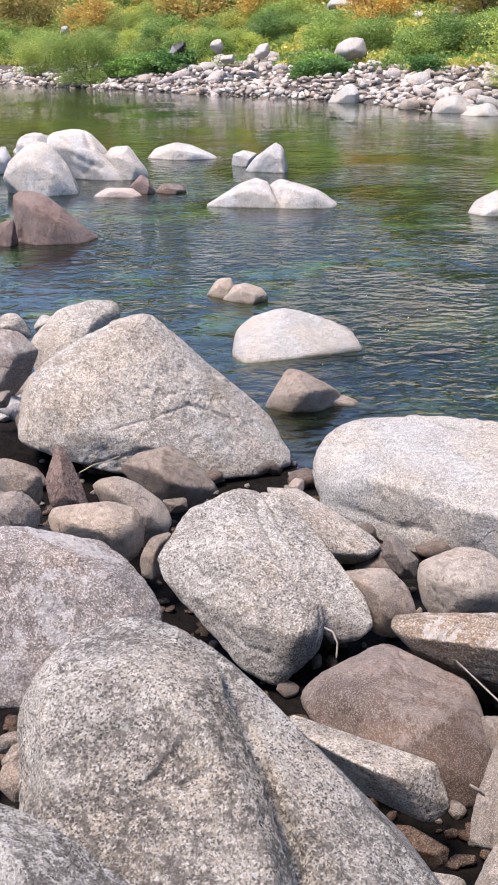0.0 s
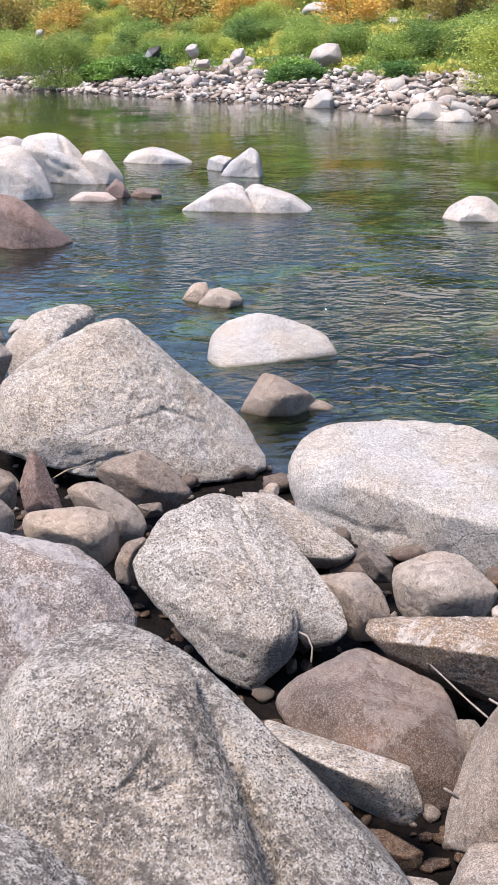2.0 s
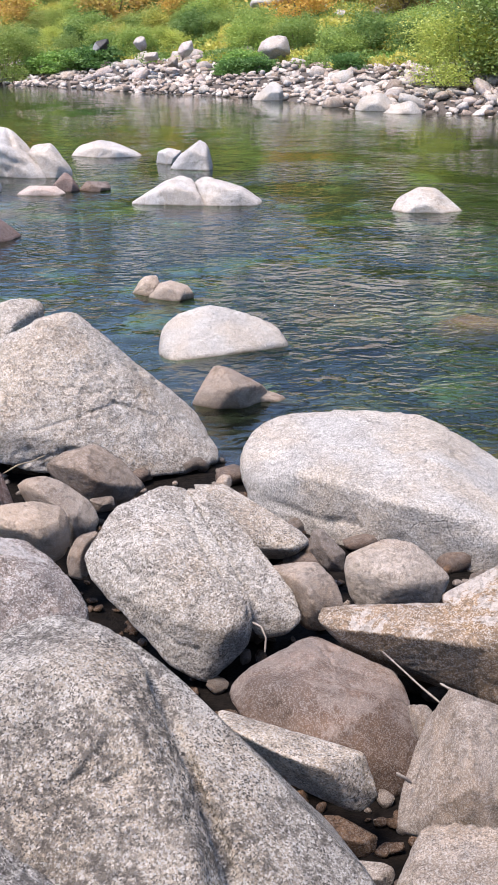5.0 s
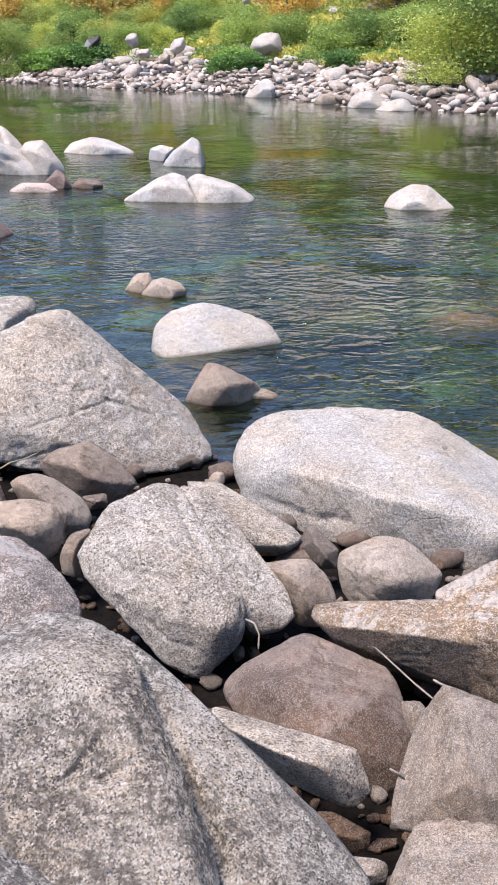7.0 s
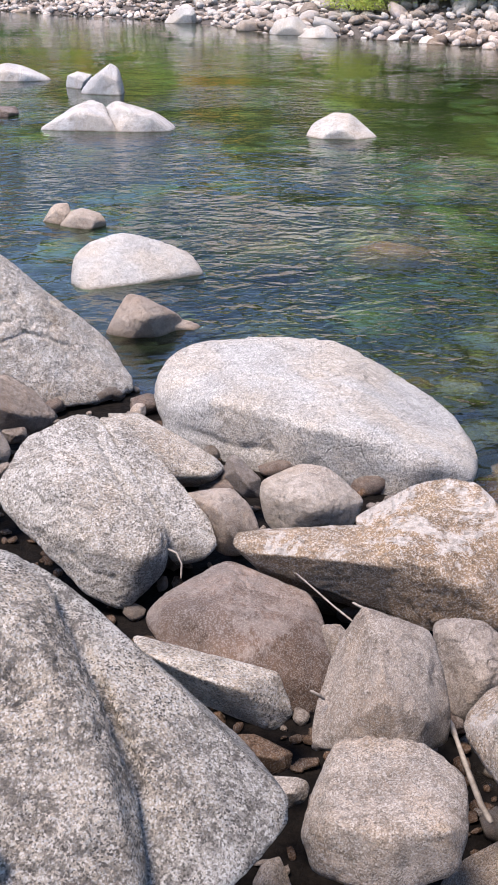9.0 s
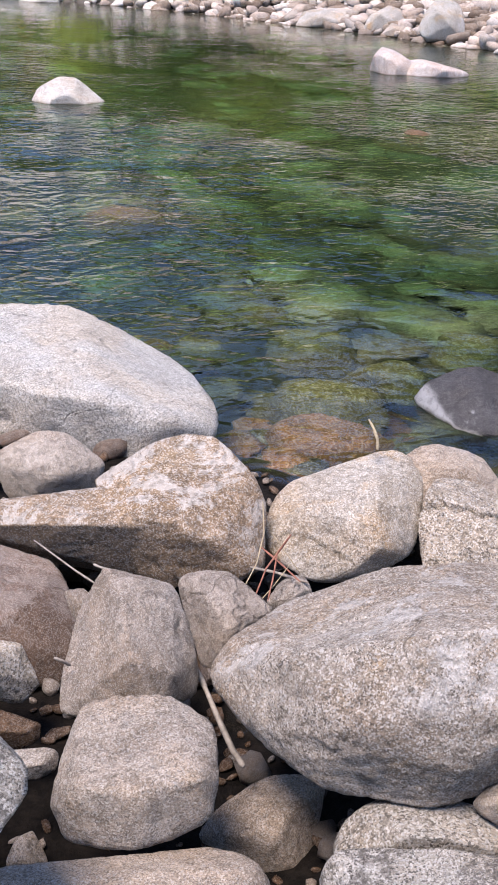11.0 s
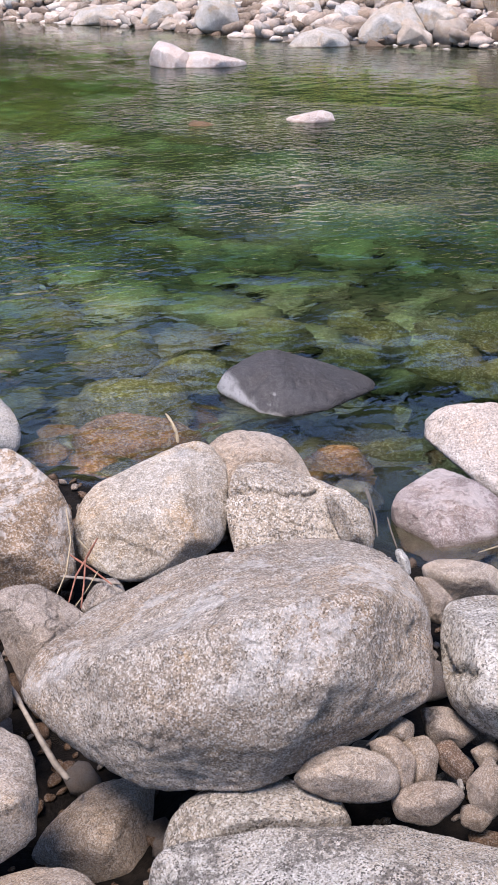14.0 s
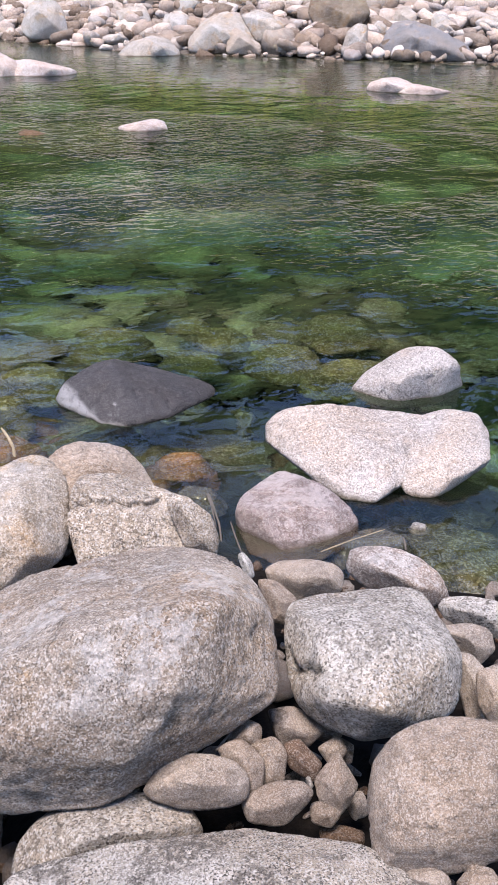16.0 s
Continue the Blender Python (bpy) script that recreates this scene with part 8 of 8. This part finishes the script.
def clear_of_rocks(x, y):
    """Bushes grow neither on the large rocks of the far bank nor right before them."""
    for bx, by, bz, r, mine in BASES:
        if by > 20 and not mine and r > 0.3:
            turn = abs(math.atan2(x, y) - math.atan2(bx, by))
            if math.hypot(x - bx, y - by) < 2.5 or (turn < 0.035 and -8 < math.hypot(x, y) - math.hypot(bx, by) < 0):
                return False
    return True


def shrubs(first, places, label, group):
    tagged(first, label, "shrub", group)
    for k, (x, y, s) in enumerate(places):
        ob = first if k == 0 else copy_thing(first, Matrix.Identity(4))
        set_shrub(ob, x, y, 2.4 * k + 0.7, s)


willow = shrub(3, LEAF_WILLOW, 4.0, 2.6, 22000, 0.085)
shrubs(willow, [(9.9, 38.2, 0.95), (12.4, 37.4, 1.6), (14.6, 35.6, 1.6), (-8.3, 60.6, 1.1), (-11.5, 66.5, 0.9), (16.5, 33.5, 1.1)], "yellow-green willow shrub on the far bank", "willow shrubs")
alder = shrub(4, LEAF_DARK, 2.6, 1.5, 8500, 0.095)
spots = []
while len(spots) < 90:
    x, y = rng.uniform(-20, 14), rng.uniform(18, 95)
    s = float(far_of(np.array([x]), np.array([y]))[0])
    if 6.5 < s < 24 and clear_of_rocks(x, y) and abs(math.degrees(math.atan2(x, y)) - 12) < 42:
        spots.append((x, y, rng.uniform(0.55, 1.25)))
shrubs(alder, spots[:38], "dark green leafy shrub on the far slope", "shrubs of the far slope")
sallow = shrub(5, LEAF_GOLD, 2.2, 1.1, 7000, 0.085)
shrubs(sallow, spots[38:74], "low yellowing bush on the far slope", "shrubs of the far slope")
more = []
while len(more) < 80:
    x, y = rng.uniform(-16, 13), rng.uniform(34, 84)
    s = float(far_of(np.array([x]), np.array([y]))[0])
    if 5.5 < s < 17 and clear_of_rocks(x, y):
        more.append((x, y, rng.uniform(0.4, 0.8) + 0.02 * s))
sorrel = shrub(9, LEAF_DARK, 2.8, 1.7, 8000, 0.1)
shrubs(sorrel, more[:34], "dark green leafy shrub on the far slope", "shrubs of the far slope")
broom = shrub(10, LEAF_WILLOW, 2.6, 1.5, 7500, 0.085)
shrubs(broom, more[34:60], "low olive-green bush on the far slope", "shrubs of the far slope")
gorse = shrub(11, LEAF_GOLD, 2.0, 1.2, 6000, 0.09)
shrubs(gorse, more[60:], "yellowing bush on the far slope", "yellowing bushes")
weed = shrub(6, LEAF_BRIGHT, 1.8, 0.7, 4200, 0.12)
shrubs(weed, [(2.9, 50.5, 0.9), (4.0, 49.6, 0.8), (3.4, 51.4, 1.1), (-3.6, 59.5, 1.4), (-4.6, 59.4, 1.3), (-6.0, 60.0, 1.3), (7.4, 46.5, 0.9)] + spots[74:], "bright green broad-leaved weeds on the far bank", "weeds of the far bank")

russet = shrub(8, LEAF_RUSSET, 3.0, 2.0, 5000, 0.13)
shrubs(russet, [(-22, 84, 1.7), (-18, 82, 1.5), (-14.5, 80, 1.6), (-10, 77, 1.4), (-24, 90, 1.8), (1.5, 68, 1.2), (-3, 72, 1.5), (7, 62, 1.3), (12, 58, 1.4), (-16, 88, 1.8), (-20.1, 100.4, 0.58), (-18.3, 98.8, 0.85), (-17.2, 99.2, 0.47), (-14.8, 97.1, 0.66), (-12.6, 94.3, 0.75), (-11.0, 93.8, 0.70), (-9.8, 91.7, 0.58), (-7.5, 89.1, 0.52), (-6.1, 87.1, 0.59), (-5.1, 87.3, 0.87), (-2.6, 83.3, 0.86), (-1.4, 83.7, 0.49), (-0.2, 80.3, 0.61), (0.6, 81.2, 0.66), (1.9, 79.4, 0.66), (3.7, 74.8, 0.58), (4.4, 77.0, 0.54), (5.4, 74.5, 0.49), (9.4, 66.7, 0.60), (10.5, 65.9, 0.65), (11.1, 65.7, 0.89), (11.5, 61.3, 0.74), (12.8, 60.8, 0.72)], "russet-brown turning shrub high on the far slope", "russet shrubs")


def turf(name, count, lo, hi, leaf, size, label, seed, height=0.35):
    def place(r, c):
        got = np.zeros((0, 3))
        while len(got) < c:
            a, d = np.radians(r.uniform(-32, 62, 20000)), r.uniform(18, 110, 20000)
            x, y = d * np.sin(a), d * np.cos(a)
            s = far_of(x, y)
            keep = (s > lo) & (s < hi) & (lumps(np.stack([x, y, 0 * x], -1), 0.4, seed, 3) > -0.12) & (r.uniform(0, 1, len(x)) > np.clip((x - 8.5) / 4, 0, 0.95))
            x, y = x[keep], y[keep]
            got = np.concatenate([got, np.stack([x, y, ground_height(x, y) + r.uniform(0, height, len(x))], -1)])
        return got[:c]
    v, f = leaves(count, place, size, seed, -0.2)
    return tagged(new(name, mesh_from(name, v, f, leaf, False)), label, "grass", kind="stuff")


turf("grass", 170000, 5.0, 26, LEAF_GOLD, 0.19, "yellowing grass on the far slope", 21, 0.3)
turf("weeds", 150000, 5.0, 28, LEAF_DARK, 0.13, "green weeds on the far slope", 22, 0.45)
turf("weeds", 36000, 5.5, 14, LEAF_BRIGHT, 0.15, "bright green weeds above the far gravel", 23, 0.15)

# ---- sticks and stalks caught among the boulders ----


def stick(name, line, r0, r1, material, label):
    """A tapered, slightly knobbly stick along a bent line."""
    r = np.random.RandomState(len(label) + len(line) * 7)
    line = [np.array(q) for q in line]
    pts = []
    for a, b in zip(line[:-1], line[1:]):
        pts += [a + (b - a) * k / 4 for k in range(4)]
    pts.append(line[-1])
    v, f = [], []
    for k, c in enumerate(pts):
        d = pts[min(k + 1, len(pts) - 1)] - pts[max(k - 1, 0)]
        d = d / np.linalg.norm(d)
        s = np.cross(d, (0.3, 0.2, 0.93))
        s /= np.linalg.norm(s)
        u = np.cross(s, d)
        rad = (r0 + (r1 - r0) * k / (len(pts) - 1)) * r.uniform(0.82, 1.15)
        if k in (0, len(pts) - 1):
            rad *= 0.6
        v += [c + rad * (math.cos(m * math.pi / 4) * s + math.sin(m * math.pi / 4) * u) for m in range(8)]
    for k in range(len(pts) - 1):
        f += [(k * 8 + m, k * 8 + (m + 1) % 8, k * 8 + 8 + (m + 1) % 8, k * 8 + 8 + m) for m in range(8)]
    f += [(m, (m + 2) % 8, (m + 4) % 8, (m + 6) % 8)[::-1] for m in (0,)]
    return tagged(new(name, mesh_from(name, v, f, material)), label, "stick")


stick("branch", [(0.994, 2.451, 0.351), (0.986, 2.347, 0.352), (0.990, 2.259, 0.321), (0.994, 2.149, 0.294), (1.007, 2.100, 0.275)], .007, .0095, DRIFTWOOD, "bleached grey driftwood branch leaning between boulders")
stick("root", [(0.272, 3.610, 0.306), (0.302, 3.567, 0.311), (0.317, 3.536, 0.281), (0.311, 3.506, 0.237)], 0.0045, 0.00375, DRIFTWOOD, "pale bent root sticking out between boulders")
stick("branch", [(0.632, 2.930, 0.575), (0.672, 2.819, 0.577), (0.720, 2.756, 0.551), (0.763, 2.693, 0.536)], 0.003, 0.003375, DRIFTWOOD, "grey branch lying between brown boulders")
stick("stub", [(0.580, 2.429, 0.501), (0.603, 2.424, 0.487), (0.624, 2.439, 0.458)], 0.00525, 0.0045, DRIFTWOOD, "short broken stick wedged between boulders")
stick("stub", [(0.759, 2.694, 0.603), (0.773, 2.669, 0.605), (0.784, 2.645, 0.612)], 0.0045, 0.00375, DRIFTWOOD, "short broken stick behind a boulder")
stick("twig", [(-0.804, 4.783, 0.478), (-0.736, 4.794, 0.513), (-0.677, 4.853, 0.506), (-0.624, 4.911, 0.511)], 0.00375, 0.003, DRY_STALK, "dry curved twig beside a boulder")
stick("twig", [(1.477, 2.887, 0.466), (1.436, 2.904, 0.388), (1.385, 2.871, 0.361), (1.336, 2.837, 0.286)], .004, .003, RED_TWIG, "thin reddish twig in a gap of boulders")
stick("twig", [(1.426, 3.017, 0.353), (1.452, 2.898, 0.349), (1.470, 2.780, 0.346)], .004, .003, RED_TWIG, "thin reddish twig in a gap of boulders")
stick("twig", [(1.417, 2.858, 0.418), (1.387, 2.817, 0.352), (1.354, 2.776, 0.298)], .003, .003, RED_TWIG, "thin reddish twig in a gap of boulders")
stick("stalk", [(1.465, 3.109, 0.480), (1.434, 3.014, 0.409), (1.375, 2.929, 0.348), (1.298, 2.852, 0.312)], 0.003, 0.00225, DRY_STALK, "dry pale stalk hanging over a boulder")
stick("stick", [(1.374, 2.984, 0.301), (1.434, 2.906, 0.315), (1.516, 2.814, 0.313)], 0.006, 0.00525, DRIFTWOOD, "grey stick lying between boulders")
stick("stalk", [(1.433, 2.960, 0.447), (1.455, 2.897, 0.408), (1.491, 2.826, 0.348)], 0.00225, 0.0015, DRY_STALK, "dry grass stalk in a gap of boulders")
stick("stalk", [(1.458, 2.840, 0.382), (1.393, 2.814, 0.330), (1.323, 2.789, 0.284)], 0.00225, 0.0015, DRY_STALK, "dry grass stalk in a gap of boulders")
stick("stalk", [(1.985, 3.249, 0.539), (1.991, 3.269, 0.572), (1.989, 3.304, 0.605), (1.986, 3.339, 0.624)], 0.00675, 0.0045, DRY_STALK, "curved yellowish stalk standing behind a boulder")
stick("stick", [(1.586, 1.593, 0.487), (1.641, 1.612, 0.491), (1.693, 1.633, 0.497), (1.727, 1.630, 0.531)], 0.00375, 0.002625, DRIFTWOOD, "broken grey stick leaning on pebbles")
stick("stalk", [(2.516, 2.781, 0.402), (2.501, 2.729, 0.370), (2.486, 2.677, 0.326), (2.460, 2.633, 0.284)], .006, .004, DARK_STALK, "dark dead stalk in the shallow water")
stick("stalk", [(2.582, 2.727, 0.283), (2.563, 2.678, 0.251), (2.550, 2.623, 0.207)], .004, .003, DARK_STALK, "dark dead stalk in the shallow water")
stick("stalk", [(2.799, 2.458, 0.195), (2.946, 2.448, 0.194), (3.107, 2.417, 0.199)], 0.003, 0.0015, DRY_STALK, "thin dry stalk floating in shallow water")
stick("stalk", [(3.038, 2.267, 0.254), (3.028, 2.248, 0.244), (3.008, 2.224, 0.231)], .005, .004, DARK_STALK, "dark stub standing in shallow water")
stick("stalk", [(2.474, 2.737, 0.436), (2.456, 2.686, 0.412), (2.438, 2.636, 0.349)], .004, .003, DARK_STALK, "dark dead stalk at the water's edge")

# ---- conifers along the skyline of the far hill, which the water mirrors ----


def conifer(seed, height, leaf):
    """A spruce: a tapered trunk, and a crown of drooping sprays in whorls, shorter towards the tip."""
    r = np.random.RandomState(seed)
    top = new("conifer")
    v, f = [], []
    for j in range(9):
        t = j / 8
        for m in range(6):
            a = m * math.pi / 3
            v.append((0.022 * height * (1.02 - t) * math.cos(a), 0.022 * height * (1.02 - t) * math.sin(a), height * t * 0.97))
    for j in range(8):
        f += [(j * 6 + m, j * 6 + (m + 1) % 6, j * 6 + 6 + (m + 1) % 6, j * 6 + 6 + m) for m in range(6)]
    trunk = new("trunk", mesh_from("trunk", v, f, BARK))
    trunk.parent = top
    v, f = [], []
    for k in range(34):
        t = 0.1 + 0.9 * k / 34
        reach = height * 0.2 * (1.04 - t) ** 0.8
        for m in range(9):
            a, far = r.uniform(0, 6.28), reach * r.uniform(0.6, 1.1)
            d, side, z = np.array((math.cos(a), math.sin(a), 0)), np.array((-math.sin(a), math.cos(a), 0)), height * t + r.uniform(-0.1, 0.1)
            for q in range(5):
                u0, u1 = q / 5, (q + 1.3) / 5
                w = 0.2 * far * (1.1 - u0) + 0.05
                o = len(v)
                for u, wide in ((u0, w), (u1, w * 0.55)):
                    c = d * far * u + np.array((0, 0, z - 0.35 * far * u * u - r.uniform(0, 0.12)))
                    v += [c + side * wide + (0, 0, -0.3 * wide), c - side * wide + (0, 0, -0.3 * wide)]
                f.append((o, o + 2, o + 3, o + 1))
    crown = new("crown", mesh_from("crown", v, f, leaf, False))
    crown.parent = top
    return tagged(top, "dark green spruce on the far hill", "tree", "spruces of the far hill")


LEAF_SPRUCE = leaf_material("spruce_sprays", [(0.022, 0.04, 0.016), (0.035, 0.058, 0.022), (0.028, 0.048, 0.02)], 0.15)
spruces = [conifer(31, 10.0, LEAF_SPRUCE), conifer(32, 12.5, LEAF_SPRUCE)]
tree_rng = np.random.RandomState(77)
grown = 0
while grown < 150:
    a, d = math.radians(tree_rng.uniform(-35, 75)), tree_rng.uniform(45, 170)
    x, y = d * math.sin(a), d * math.cos(a)
    s = float(far_of(np.array([x]), np.array([y]))[0])
    if 34 < s < 85:
        ob = spruces[grown] if grown < 2 else copy_thing(spruces[grown % 2], Matrix.Identity(4))
        set_shrub(ob, x, y, tree_rng.uniform(0, 6.28), tree_rng.uniform(0.55, 1.1))
        grown += 1
